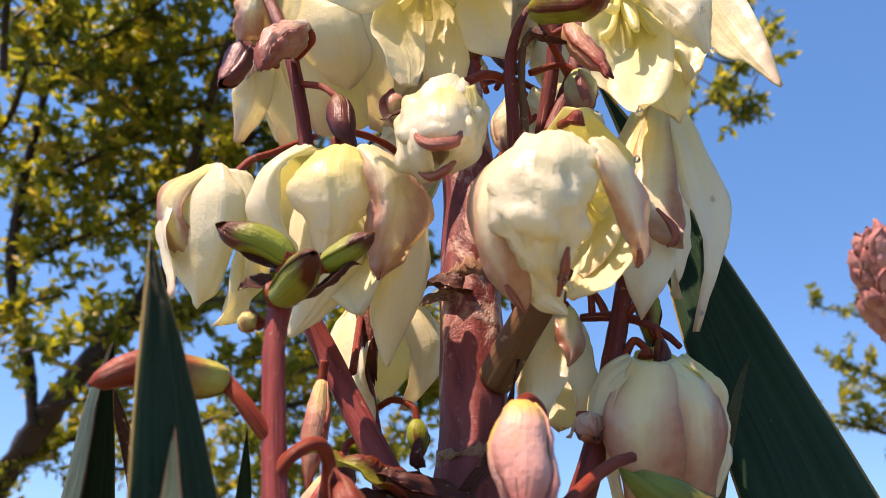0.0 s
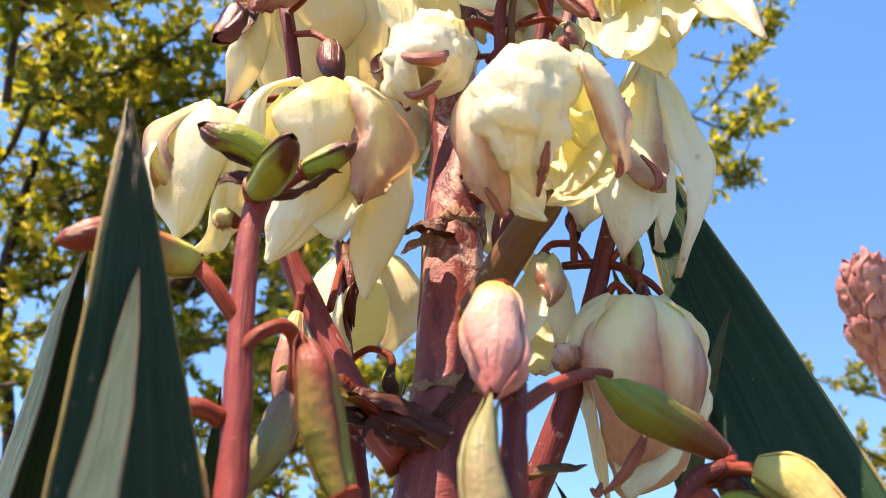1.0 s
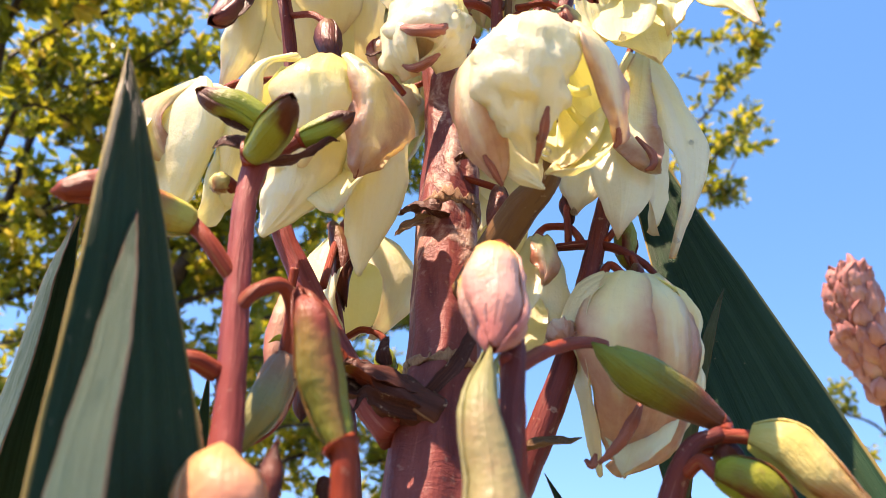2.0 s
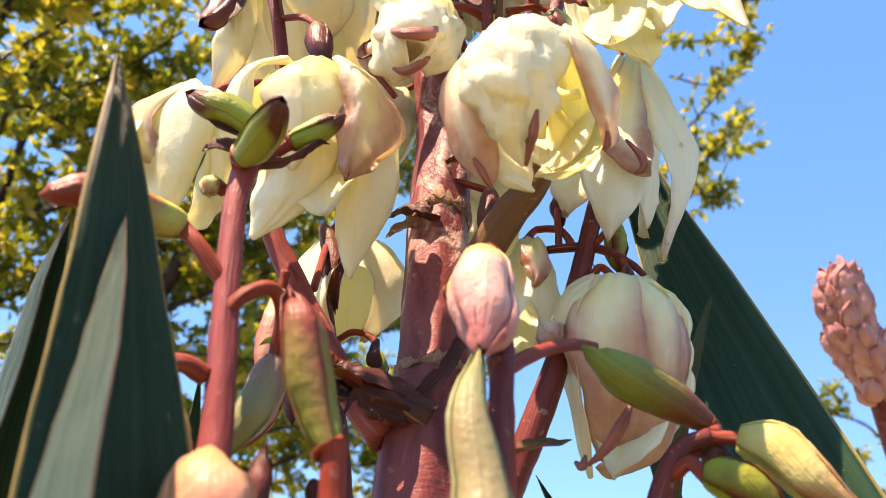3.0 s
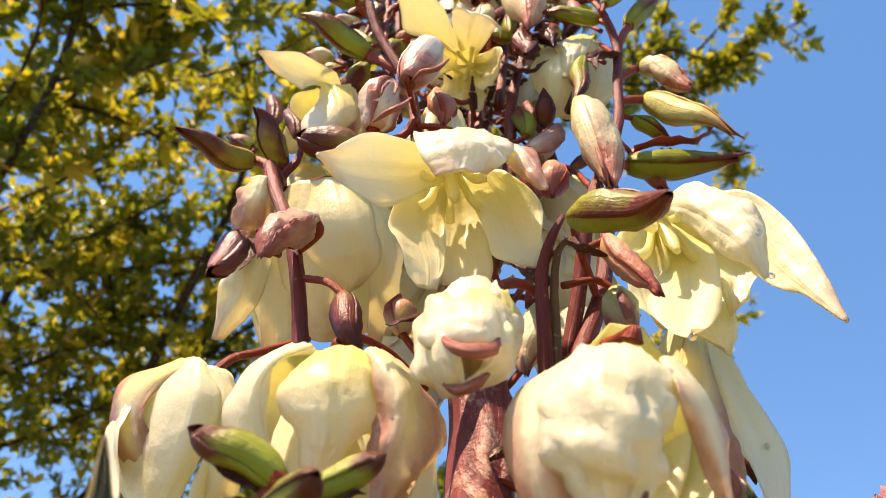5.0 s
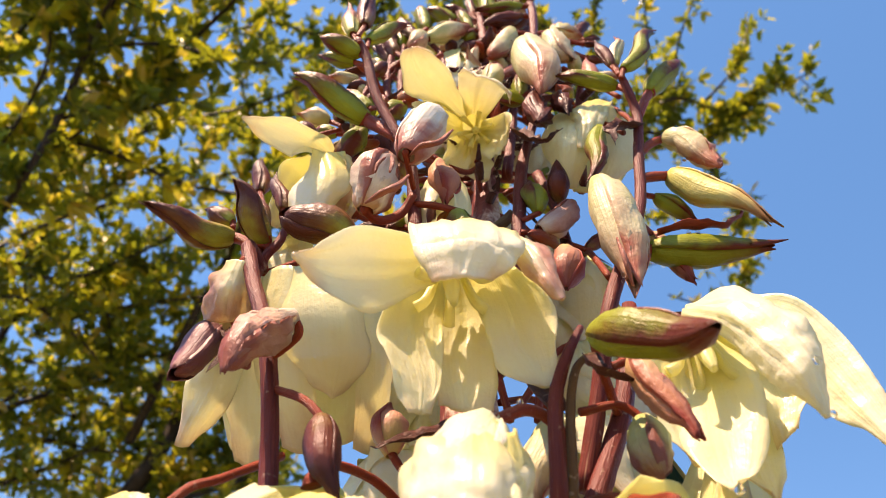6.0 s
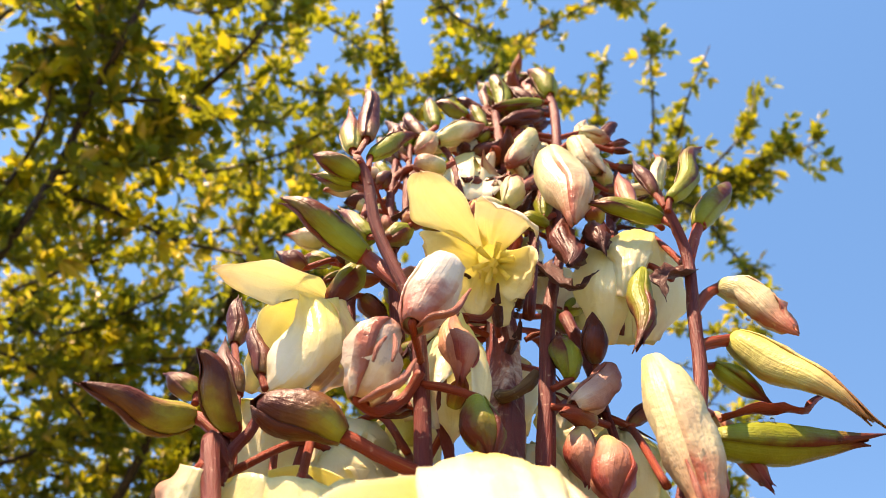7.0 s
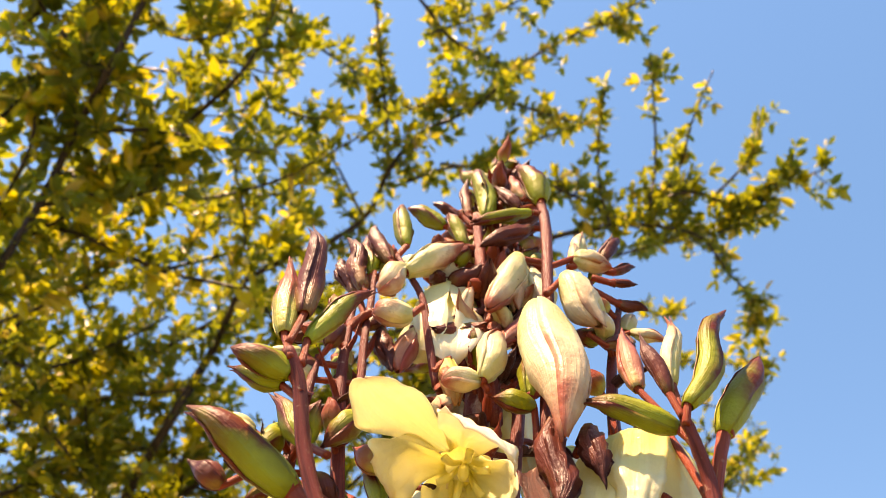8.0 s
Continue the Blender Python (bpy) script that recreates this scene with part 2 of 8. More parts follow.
def blade_material(name, green, light, rim):
    m = Nodes(name)
    u, v = m.uv()
    lines = m.noise(1.0, 4, 0.6, stretch=(70, 1.2, 1))
    broad = m.noise(28, 4)
    bands = m.noise(1.0, 2, 0.5, stretch=(9, 0.15, 1))
    edge = m.math("ABSOLUTE", m.math("SUBTRACT", u, 0.5), 0)
    color = m.mix(m.math("MULTIPLY", lines, 0.55), green, light)
    color = m.mix(m.ramp(bands, [(0.42, (0, 0, 0)), (0.68, (0.8, 0.8, 0.8))]), color, light)
    color = m.mix(m.ramp(broad, [(0.5, (0, 0, 0)), (0.8, (0.5, 0.5, 0.5))]), color, light)
    near_tip = m.math("ADD", edge, m.math("MULTIPLY", m.math("POWER", m.math("SUBTRACT", 1.0, v), 9.0), 0.35))
    color = m.mix(m.ramp(near_tip, [(0.474, (0, 0, 0)), (0.488, (1, 1, 1))]), color, rim)
    spots = m.ramp(m.noise(210, 4, 0.7), [(0.68, (0, 0, 0)), (0.73, (1, 1, 1))])
    color = m.mix(m.math("MULTIPLY", spots, 0.5), color, (0.30, 0.24, 0.15))
    return m.finish(color, 0.36, m.math("ADD", m.math("ADD", lines, m.math("MULTIPLY", bands, 2.5)), m.math("MULTIPLY", broad, 0.4)), 0.0005, 0.04, color, 0.11)


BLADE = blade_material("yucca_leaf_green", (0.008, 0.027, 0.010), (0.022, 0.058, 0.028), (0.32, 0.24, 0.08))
# far paler than BLADE: also carries the sunlit tone of leaf facets
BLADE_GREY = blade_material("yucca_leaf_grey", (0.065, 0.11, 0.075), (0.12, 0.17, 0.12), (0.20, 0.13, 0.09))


def foliage_material(name, a, b, c):
    m = Nodes(name)
    color = m.ramp(m.island(), [(0.0, a), (0.62, b), (0.95, c)])
    color = m.mix(m.math("MULTIPLY", m.noise(9, 3), 0.35), color, a)
    return m.finish(color, 0.36, m.noise(120, 2), 0.002, 0.58, m.mix(0.5, color, (0.42, 0.44, 0.03)), 0.5)


LEAF_GREEN = foliage_material("tree_leaf_green", (0.036, 0.070, 0.012), (0.11, 0.155, 0.016), (0.27, 0.28, 0.022))
# besides natural variation, this yellow stands for sun shining through the leaves
LEAF_YELLOW = foliage_material("tree_leaf_yellow", (0.30, 0.28, 0.02), (0.60, 0.48, 0.03), (0.70, 0.45, 0.12))
BARK = stem_material("bark", (0.034, 0.026, 0.021), (0.016, 0.012, 0.010), (0.075, 0.060, 0.050), 0.4)


def soil_material():
    m = Nodes("dry_grass_ground")
    big, fine = m.noise(0.7, 4), m.noise(22, 5)
    color = m.mix(big, (0.13, 0.12, 0.045), (0.21, 0.16, 0.09))
    color = m.mix(m.math("MULTIPLY", fine, 0.6), color, (0.12, 0.12, 0.05))
    return m.finish(color, 0.85, fine, 0.02)


GROUND = soil_material()
water = Nodes("water")
wet = water.n("ShaderNodeBsdfPrincipled", Roughness=0.02, IOR=1.33)
wet.inputs["Transmission Weight"].default_value = 1.0
water.link(wet.outputs[0], water.out.inputs[0])
WATER = water.m


# ---- mesh helpers ----
def spline(points, steps):
    """Catmull-Rom through the points: steps + 1 places, evenly spread over the spans."""
    p = [Vector(q) for q in points]
    if len(p) == 2:
        p = [p[0], (p[0] + p[1]) / 2, p[1]]
    p = [2 * p[0] - p[1], *p, 2 * p[-1] - p[-2]]
    spans, out = len(p) - 3, []
    for i in range(steps + 1):
        x = i / steps * spans
        k = min(int(x), spans - 1)
        f = x - k
        a, b, c, d = p[k:k + 4]
        out.append(0.5 * (2 * b + (c - a) * f + (2 * a - 5 * b + 4 * c - d) * f * f + (3 * b - a - 3 * c + d) * f ** 3))
    return out


def blend(values, x):
    """Linear reading of a list of values at x in 0..1."""
    x = max(0.0, min(1.0, x)) * (len(values) - 1)
    k = min(int(x), len(values) - 2)
    return values[k] + (values[k + 1] - values[k]) * (x - k)


def part(name, geometry, material, parent=None, label="", smooth=True):
    """One mesh object from (verts, faces, uvs per vertex), under a thing or a part."""
    verts, faces, uvs = geometry
    me = bpy.data.meshes.new(name)
    me.from_pydata([tuple(v) for v in verts], [], faces)
    layer = me.uv_layers.new(name="UVMap")
    index = np.zeros(len(me.loops), dtype=np.int32)
    me.loops.foreach_get("vertex_index", index)
    layer.data.foreach_set("uv", np.array(uvs, dtype=np.float32)[index].ravel())
    me.materials.append(material)
    if smooth:
        me.polygons.foreach_set("use_smooth", [True] * len(me.polygons))
    me.update()
    ob = new(name, me)
    ob.parent = parent
    if label:
        tagged(ob, label)
    return ob


def joined(pieces):
    verts, faces, uvs = [], [], []
    for v, f, u in pieces:
        k = len(verts)
        verts += v
        uvs += u
        faces += [tuple(i + k for i in face) for face in f]
    return verts, faces, uvs


def tube(points, radii, sides=12, steps=None, rough=0.06, ridges=0, seed=0):
    """A stem along points; radii are read along it. Closed at both ends."""
    steps = steps or max(8, 5 * len(points))
    path = spline(points, steps)
    verts, uvs, faces = [], [], []
    up = Vector((0.31, 0.72, 0.2))
    length = 0.0
    for i, p in enumerate(path):
        t = (path[min(i + 1, steps)] - path[max(i - 1, 0)]).normalized()
        a = up - t * up.dot(t)
        a.normalize()
        up = a
        b = t.cross(a)
        length += (p - path[i - 1]).length if i else 0
        r = blend(radii, i / steps)
        for j in range(sides):
            w = j / sides * math.tau
            n = noise.noise(Vector((math.cos(w) * 1.6, math.sin(w) * 1.6, length / max(r, 1e-4) * 0.55)) + Vector((seed * 7.3, 0, seed)))
            k = 1 + rough * n * 1.6 + (0.05 * math.cos(ridges * w) if ridges else 0)
            verts.append(p + (a * math.cos(w) + b * math.sin(w)) * r * k)
            uvs.append((j / sides, length * 12))
    for i in range(steps):
        for j in range(sides):
            q = (j + 1) % sides
            faces.append((i * sides + j, i * sides + q, (i + 1) * sides + q, (i + 1) * sides + j))
    for end, p in ((0, path[0]), (steps, path[-1])):
        verts.append(p)
        uvs.append((0.5, 0))
        k = len(verts) - 1
        for j in range(sides):
            q = (j + 1) % sides
            ring = (end * sides + j, end * sides + q)
            faces.append((k, *ring[::-1]) if end == 0 else (k, *ring))
    return verts, faces, uvs


def sheet(rows, inner, uvs_rows):
    """A closed thin shell from an outer and an inner grid of places."""
    nv, nu = len(rows), len(rows[0])
    verts = [p for r in rows for p in r] + [p for r in inner for p in r]
    uvs = [q for r in uvs_rows for q in r] * 2
    k, faces = nv * nu, []
    for i in range(nv - 1):
        for j in range(nu - 1):
            a = i * nu + j
            faces.append((a, a + 1, a + nu + 1, a + nu))
            faces.append((k + a, k + a + nu, k + a + nu + 1, k + a + 1))
    rim = [j for j in range(nu)] + [i * nu + nu - 1 for i in range(1, nv)] + [(nv - 1) * nu + j for j in range(nu - 2, -1, -1)] + [i * nu for i in range(nv - 2, 0, -1)]
    for x, y in zip(rim, rim[1:] + rim[:1]):
        faces.append((y, x, k + x, k + y))
    return verts, faces, uvs


def tepal(points, centre, width, cup=1.0, crumple=0.0005, wave=0.0006, seed=0, nu=11, nv=18, thick=0.0007, base=0.42, pinch=0.0):
    """One petal: a midrib through points, wrapped round centre, ovate with a drawn-out tip."""
    path, c = spline(points, nv), Vector(centre)
    rows, inner, uvs = [], [], []
    shift = Vector((seed * 3.7, seed * 1.9, seed * 5.1))
    out = None
    hook = width * 0.16 * math.sin(seed * 2.3 + 0.6)
    for i, p in enumerate(path):
        s = i / nv
        t = (path[min(i + 1, nv)] - path[max(i - 1, 0)]).normalized()
        o = p - c
        o -= t * o.dot(t)
        if out is not None:
            o = o.normalized() * 0.35 + out * 0.65
            o -= t * o.dot(t)
        o.normalize()
        out = o
        side = t.cross(o)
        shape = math.sin(math.pi * (0.13 + 0.87 * s) ** 0.92)
        shape = max(shape, 0.0) ** 0.85 * (1 - 0.32 * (max(0, s - 0.68) / 0.32) ** 1.2)
        if s < 0.25:
            shape = max(shape, base)
        shape *= 0.45 + 0.55 * min(1.0, s / 0.2)
        shape *= 1 - pinch * max(0.0, min(1.0, (s - 0.4) / 0.35))
        w = width / 2 * shape + 0.0004
        bend = max((p - c).length / max(cup, 0.05), w * 0.62)
        ro, ri, ru = [], [], []
        for j in range(nu):
            x = j / (nu - 1) * 2 - 1
            a = x * w / bend
            q = p + side * bend * math.sin(a) - o * bend * (1 - math.cos(a))
            n1 = noise.noise(q * 95 + shift)
            n2 = noise.noise(q * 260 + shift)
            q = q + o * (crumple * (n1 * 1.7 + n2 * 0.5) + wave * 1.3 * x * x * math.sin(s * 11 + seed + x * 2) + 0.0010 * math.sin(4.6 * x + seed * 1.7) * s * (1 - s) * 4 * min(1.0, width / 0.025) - 0.0007 * math.exp(-(x / 0.16) ** 2) * (1 - s))
            q = q + o * hook * max(0.0, (s - 0.8) / 0.2) ** 2
            q = q + side * wave * 0.6 * noise.noise(Vector((s * 9, x, seed))) * abs(x)
            half = thick * (1.0 - 0.75 * x * x)
            ro.append(q + o * half * 0.5)
            ri.append(q - o * half * 0.5)
            ru.append((x * 0.5 + 0.5, s))
        rows.append(ro)
        inner.append(ri)
        uvs.append(ru)
    return sheet(rows, inner, uvs)


def petal_loft(left, mid, right, centre, crumple=0.0010, seed=0, nv=34, nu=19, thick=0.0008):
    """One petal stretched over its two margins and its midrib: quilted, with wavy, slightly rolled edges."""
    a, b, c = spline(left, nv), spline(mid, nv), spline(right, nv)
    heart, shift = Vector(centre), Vector((seed * 3.7, seed * 1.9, seed * 5.1))
    grid = []
    for i in range(nv + 1):
        row = []
        for j in range(nu):
            x = j / (nu - 1) * 2 - 1
            row.append(a[i] * (x * (x - 1) / 2) + b[i] * (1 - x * x) + c[i] * (x * (x + 1) / 2))
        grid.append(row)
    rows, inner, uvs = [], [], []
    for i in range(nv + 1):
        s = i / nv
        ro, ri, ru = [], [], []
        for j in range(nu):
            x = j / (nu - 1) * 2 - 1
            p = grid[i][j]
            along = grid[min(i + 1, nv)][j] - grid[max(i - 1, 0)][j]
            across = grid[i][min(j + 1, nu - 1)] - grid[i][max(j - 1, 0)]
            o = across.cross(along)
            if o.length < 1e-12:
                o = p - heart
            o.normalize()
            if o.dot(b[i] - heart) < 0:
                o = -o
            room = min(1.0, (c[i] - a[i]).length / 0.012)
            big = noise.noise(p * 150 + shift)
            mid_fold = noise.noise(p * 330 + shift * 1.7)
            pleat = noise.noise(Vector((x * 5.5, s * 2.0, seed)))
            lump = crumple * room * min(1.0, 0.25 + s * 2.2) * (0.9 * big + min(0.6, 0.2 + crumple * 200) * (0.42 - abs(mid_fold) * 1.7) + 0.85 * pleat)
            edge = max(0.0, abs(x) - 0.55) / 0.45
            ruffle = 0.0009 * edge ** 2 * math.sin(s * 14 + seed * 1.3 + x * 2.0) * room
            rim = 0.0011 * edge ** 3 * (0.6 + noise.noise(Vector((s * 5, x * 3, seed * 0.7)))) * room
            rib = -0.0006 * math.exp(-(x / 0.13) ** 2) * (1 - s) * room
            q = p + o * (lump + ruffle + rim + rib)
            half = thick * (1.0 - 0.7 * x * x)
            ro.append(q + o * half * 0.5)
            ri.append(q - o * half * 0.5)
            ru.append((x * 0.5 + 0.5, s))
        rows.append(ro)
        inner.append(ri)
        uvs.append(ru)
    return sheet(rows, inner, uvs)


def bud_tepals(base, tip, width, bend=(0, 0, 0), fat=0.42, beak=0.25, seed=0, crumple=0.0, turn=0.0):
    """Three overlapping petals wrapped into a closed bud from base to tip."""
    base, tip = Vector(base), Vector(tip)
    rng = random.Random(seed)
    span = (tip - base).length

    def stray(k):
        v = Vector((rng.uniform(-1, 1), rng.uniform(-1, 1), rng.uniform(-1, 1)))
        return (v - (tip - base) * v.dot(tip - base) / span ** 2) * span * k

    path = spline([base, base.lerp(tip, 0.34) + Vector(bend) * 0.85 + stray(0.04), base.lerp(tip, 0.70) + Vector(bend) * 0.85 + stray(0.06), tip], 14)
    spin = rng.random() * math.tau + turn
    up = Vector((rng.uniform(-1, 1), rng.uniform(-1, 1), rng.uniform(-1, 1)))
    frames = []
    for i, p in enumerate(path):
        t = (path[min(i + 1, 14)] - path[max(i - 1, 0)]).normalized()
        a = up - t * up.dot(t)
        a.normalize()
        up = a
        frames.append((p, t, a, t.cross(a)))
    power = math.log(0.5) / math.log(fat)
    out = []
    for k in range(3):
        rows, inner, uvs = [], [], []
        longer, flare = rng.uniform(-0.05, 0.07) * span, rng.uniform(-0.01, 0.05) * span * (1 if beak > 0.01 else 0.5)
        for i, (p, t, a, b) in enumerate(frames):
            s = i / 14
            r = width * 0.465 * (max(0.0, math.sin(math.pi * (0.06 + 0.94 * s) ** power)) ** ((0.72 if beak > 0.01 else 0.5) + beak * 2.8 * s) + 0.05)
            ro, ri, ru = [], [], []
            for j in range(9):
                x = j / 8
                w = spin + (k + x * 1.32) * math.tau / 3 + s * 0.5
                rr = r * (0.92 + 0.13 * x ** 2 + 0.07 * math.exp(-((x - 0.5) / 0.13) ** 2))
                q = p + (a * math.cos(w) + b * math.sin(w)) * rr
                n = noise.noise(q * 240 + Vector((seed, k, 0)))
                fold = crumple * (n + 0.8 * math.sin(w * 9 + 4 * noise.noise(q * 120)) * math.sin(math.pi * s))
                lump = width * 0.10 * noise.noise(q * (1.1 / width) + Vector((seed * 2.1, 0, 0))) * math.sin(math.pi * s)
                q = q + (a * math.cos(w) + b * math.sin(w)) * (fold + lump)
                half = spin + (k + 0.66) * math.tau / 3 + 0.5
                shift = t * longer * s ** 6 + (a * math.cos(half) + b * math.sin(half)) * flare * s ** 7
                ro.append(q + shift)
                ri.append(p + (q - p) * 0.9 + shift)
                ru.append((x, s))
            rows.append(ro)
            inner.append(ri)
            uvs.append(ru)
        out.append(sheet(rows, inner, uvs))
    return out


def blade(points, widths, facing, fold=0.25, thick=0.0016, seed=0, nv=26, nu=9, crumple=0.0):
    """A stiff yucca leaf from base to tip; facing is the way its upper side looks."""
    path = spline(points, nv)
    f = Vector(facing).normalized()
    rows, inner, uvs = [], [], []
    for i, p in enumerate(path):
        s = i / nv
        t = (path[min(i + 1, nv)] - path[max(i - 1, 0)]).normalized()
        o = (f - t * f.dot(t)).normalized()
        side = t.cross(o)
        w = blend(widths, s) / 2
        ro, ri, ru = [], [], []
        for j in range(nu):
            x = j / (nu - 1) * 2 - 1
            q = p + side * x * w + o * (fold * w * x * x + 0.0004 * noise.noise(Vector((s * 14, x * 2, seed))))
            if crumple:
                q = q + o * crumple * (noise.noise(q * 300) + noise.noise(q * 120)) + side * crumple * noise.noise(q * 210) * x
            half = thick * (1 - 0.8 * x * x) * min(1.0, 0.15 + (1 - s) * 3)
            ro.append(q + o * half / 2)
            ri.append(q - o * half / 2)
            ru.append((x * 0.5 + 0.5, 1 - s))
        rows.append(ro)
        inner.append(ri)
        uvs.append(ru)
    return sheet(rows, inner, uvs)


# ---- the ground: never in view, it throws light back from below ----
def ground():
    n, size = 60, 400.0
    verts, faces, uvs = [], [], []
    for i in range(n + 1):
        for j in range(n + 1):
            x, y = ((i / n - 0.5) * 2, (j / n - 0.5) * 2)
            x, y = x * abs(x) * size, y * abs(y) * size
            verts.append((x, y, 0.12 * noise.noise(Vector((x * 0.2, y * 0.2, 0))) - 0.12))
            uvs.append((x, y))
    for i in range(n):
        for j in range(n):
            a = i * (n + 1) + j
            faces.append((a, a + n + 1, a + n + 2, a + 1))
    ob = part("ground", (verts, faces, uvs), GROUND)
    tagged(ob, "rough dry grass and soil round the yucca", "ground", kind="structure")


ground()

# ---- the yucca in bloom ----
yucca = new("yucca_plant")
yucca.location = (0, 0, 0)
tagged(yucca, "flowering yucca with red-brown stalk and drooping cream bells", "yucca plant")
count = [0]


def seed_next():
    count[0] += 1
    return count[0]


def branch(points, radii, material=None, name="flower_branch", label="", sides=14, ridges=5, rough=0.07):
    return part(name, tube(points, radii, sides, None, rough, ridges, seed_next()), material or BRANCH, yucca, label)


def flower(pedicel, centre, petals, label, stamen=None, pedicel_radius=0.0014):
    """A bell: pedicel and receptacle as the part, each petal a sub-part. petals: (points, width, material, cup, crumple, pinch)."""
    tip = Vector(pedicel[-1])
    away = (Vector(centre) - tip).normalized()
    stalk = tube([*pedicel, tip + away * 0.003], [pedicel_radius] * (len(pedicel)) + [pedicel_radius * 2.2], 10, None, 0.08, 0, seed_next())
    ob = part("flower", stalk, PEDICEL, yucca, label)
    for points, width, material, *rest in petals:
        cup = rest[0] if rest else 0.9
        crumple = rest[1] if len(rest) > 1 else 0.0009
        pinch = rest[2] if len(rest) > 2 else 0.0
        part("petal", tepal(points, centre, width, cup, crumple, 0.0013, seed_next(), pinch=pinch), material, ob)
    if stamen:
        stamens(ob, *stamen)
    return ob


def add_petals(ob, centre, petals):
    """petals: (left margin, midrib, right margin, material, crumple)."""
    for left, mid, right, material, crumple in petals:
        part("petal", petal_loft(left, mid, right, centre, crumple, seed_next()), material, ob)


def bell(base, way, length, radius, label, material=None, stalk=None):
    """A hanging six-petalled bell from base along way, built by rule."""
    base, way = Vector(base), Vector(way).normalized()
    a = way.orthogonal().normalized()
    b = way.cross(a)
    turn = seed_next() * 1.3
    petals = []
    for k in range(6):
        w = turn + k * math.tau / 6
        d = a * math.cos(w) + b * math.sin(w)
        fat = radius * (1.0 if k % 2 else 0.86)
        flare = 0.80 + 0.3 * noise.noise(Vector((turn, k * 3.1, 0)))
        pts = [base + d * 0.002, base + d * fat * 0.8 + way * length * 0.16, base + d * fat + way * length * 0.55, base + d * fat * flare + way * length * (0.95 + 0.1 * (k % 2))]
        petals.append((pts, radius * 2.5, material or TEPAL, 1.0, 0.0006))
    return flower(stalk or [base - way * 0.012, base], base + way * length * 0.55, petals, label)


def stamens(parent, root, mouth, size=1.0):
    """Six thick curved filaments round a pistil."""
    root, mouth = Vector(root), Vector(mouth)
    axis = (mouth - root).normalized()
    a = axis.orthogonal().normalized()
    b = axis.cross(a)
    length = (mouth - root).length
    part("pistil", tube([root, root.lerp(mouth, 0.5), mouth - axis * length * 0.3], [0.0024 * size, 0.0029 * size, 0.0022 * size, 0.0012 * size], 10, 12, 0.08, 3, seed_next()), TEPAL_YELLOW, parent)
    for k in range(6):
        w = k / 6 * math.tau + 0.3
        d = a * math.cos(w) + b * math.sin(w)
        pts = [root + d * 0.003 * size, root + axis * length * 0.30 + d * 0.0060 * size, root + axis * length * 0.50 + d * 0.0092 * size, root + axis * length * 0.54 + d * 0.0130 * size]
        part("stamen", tube(pts, [0.0011 * size, 0.0014 * size, 0.0018 * size, 0.0020 * size], 8, 12, 0.1, 0, seed_next()), TEPAL_YELLOW, parent)


def bud(stalk, tip, width, material, label, bend=(0, 0, 0), fat=0.42, beak=0.25, crumple=0.00035, radius=0.0013, turn=0.0):
    """A closed bud on its short stalk: stalk is a list of places that ends at the bud's base."""
    s = seed_next()
    base = Vector(stalk[-1])
    grow = (Vector(tip) - base).normalized()
    if len(stalk) == 1:
        stalk = [base - grow * 0.006, base]
    ob = part("flower_bud", tube([*stalk, base + grow * 0.002], [radius] * len(stalk) + [radius * 1.5], 10, None, 0.08, 0, s), PEDICEL, yucca, label)
    for g in bud_tepals(base, tip, width, bend, fat, beak, s, crumple, turn):
        part("petal", g, material, ob)
    return ob


def bract(points, width, facing, material=None, label="", fold=0.7):
    widths = [width * k for k in (0.75, 1.0, 0.8, 0.45, 0.06)]
    return part("bract", blade(points, widths, facing, fold, 0.0008, seed_next(), 18, 7, 0.16 * width), material or BRACT, yucca, label)


TOWARD = (0.0, -0.94, 0.34)

# main stalk
part("flower_stalk", tube([(0.0082, 0.2441, 1.1373), (0.0075, 0.2534, 1.1752), (0.0083, 0.2612, 1.2069), (0.0106, 0.2697, 1.2415), (0.0102, 0.2812, 1.2887), (0.0111, 0.2961, 1.3494), (0.0069, 0.3113, 1.4113)] + [(0.0126, 0.3312, 1.4924), (0.0124, 0.3443, 1.5459), (0.0108, 0.3621, 1.6187), (0.0139, 0.3808, 1.6950), (0.0165, 0.3971, 1.7612), (0.0193, 0.4108, 1.8172)],
     [0.0155, 0.0145, 0.0135, 0.0115, 0.0112, 0.0108, 0.0102, 0.0080, 0.0068, 0.0052, 0.0038, 0.0028, 0.0018], 40, 110, 0.05, 7, 3), STALK, yucca, "thick red-brown flower stalk with pale scars")

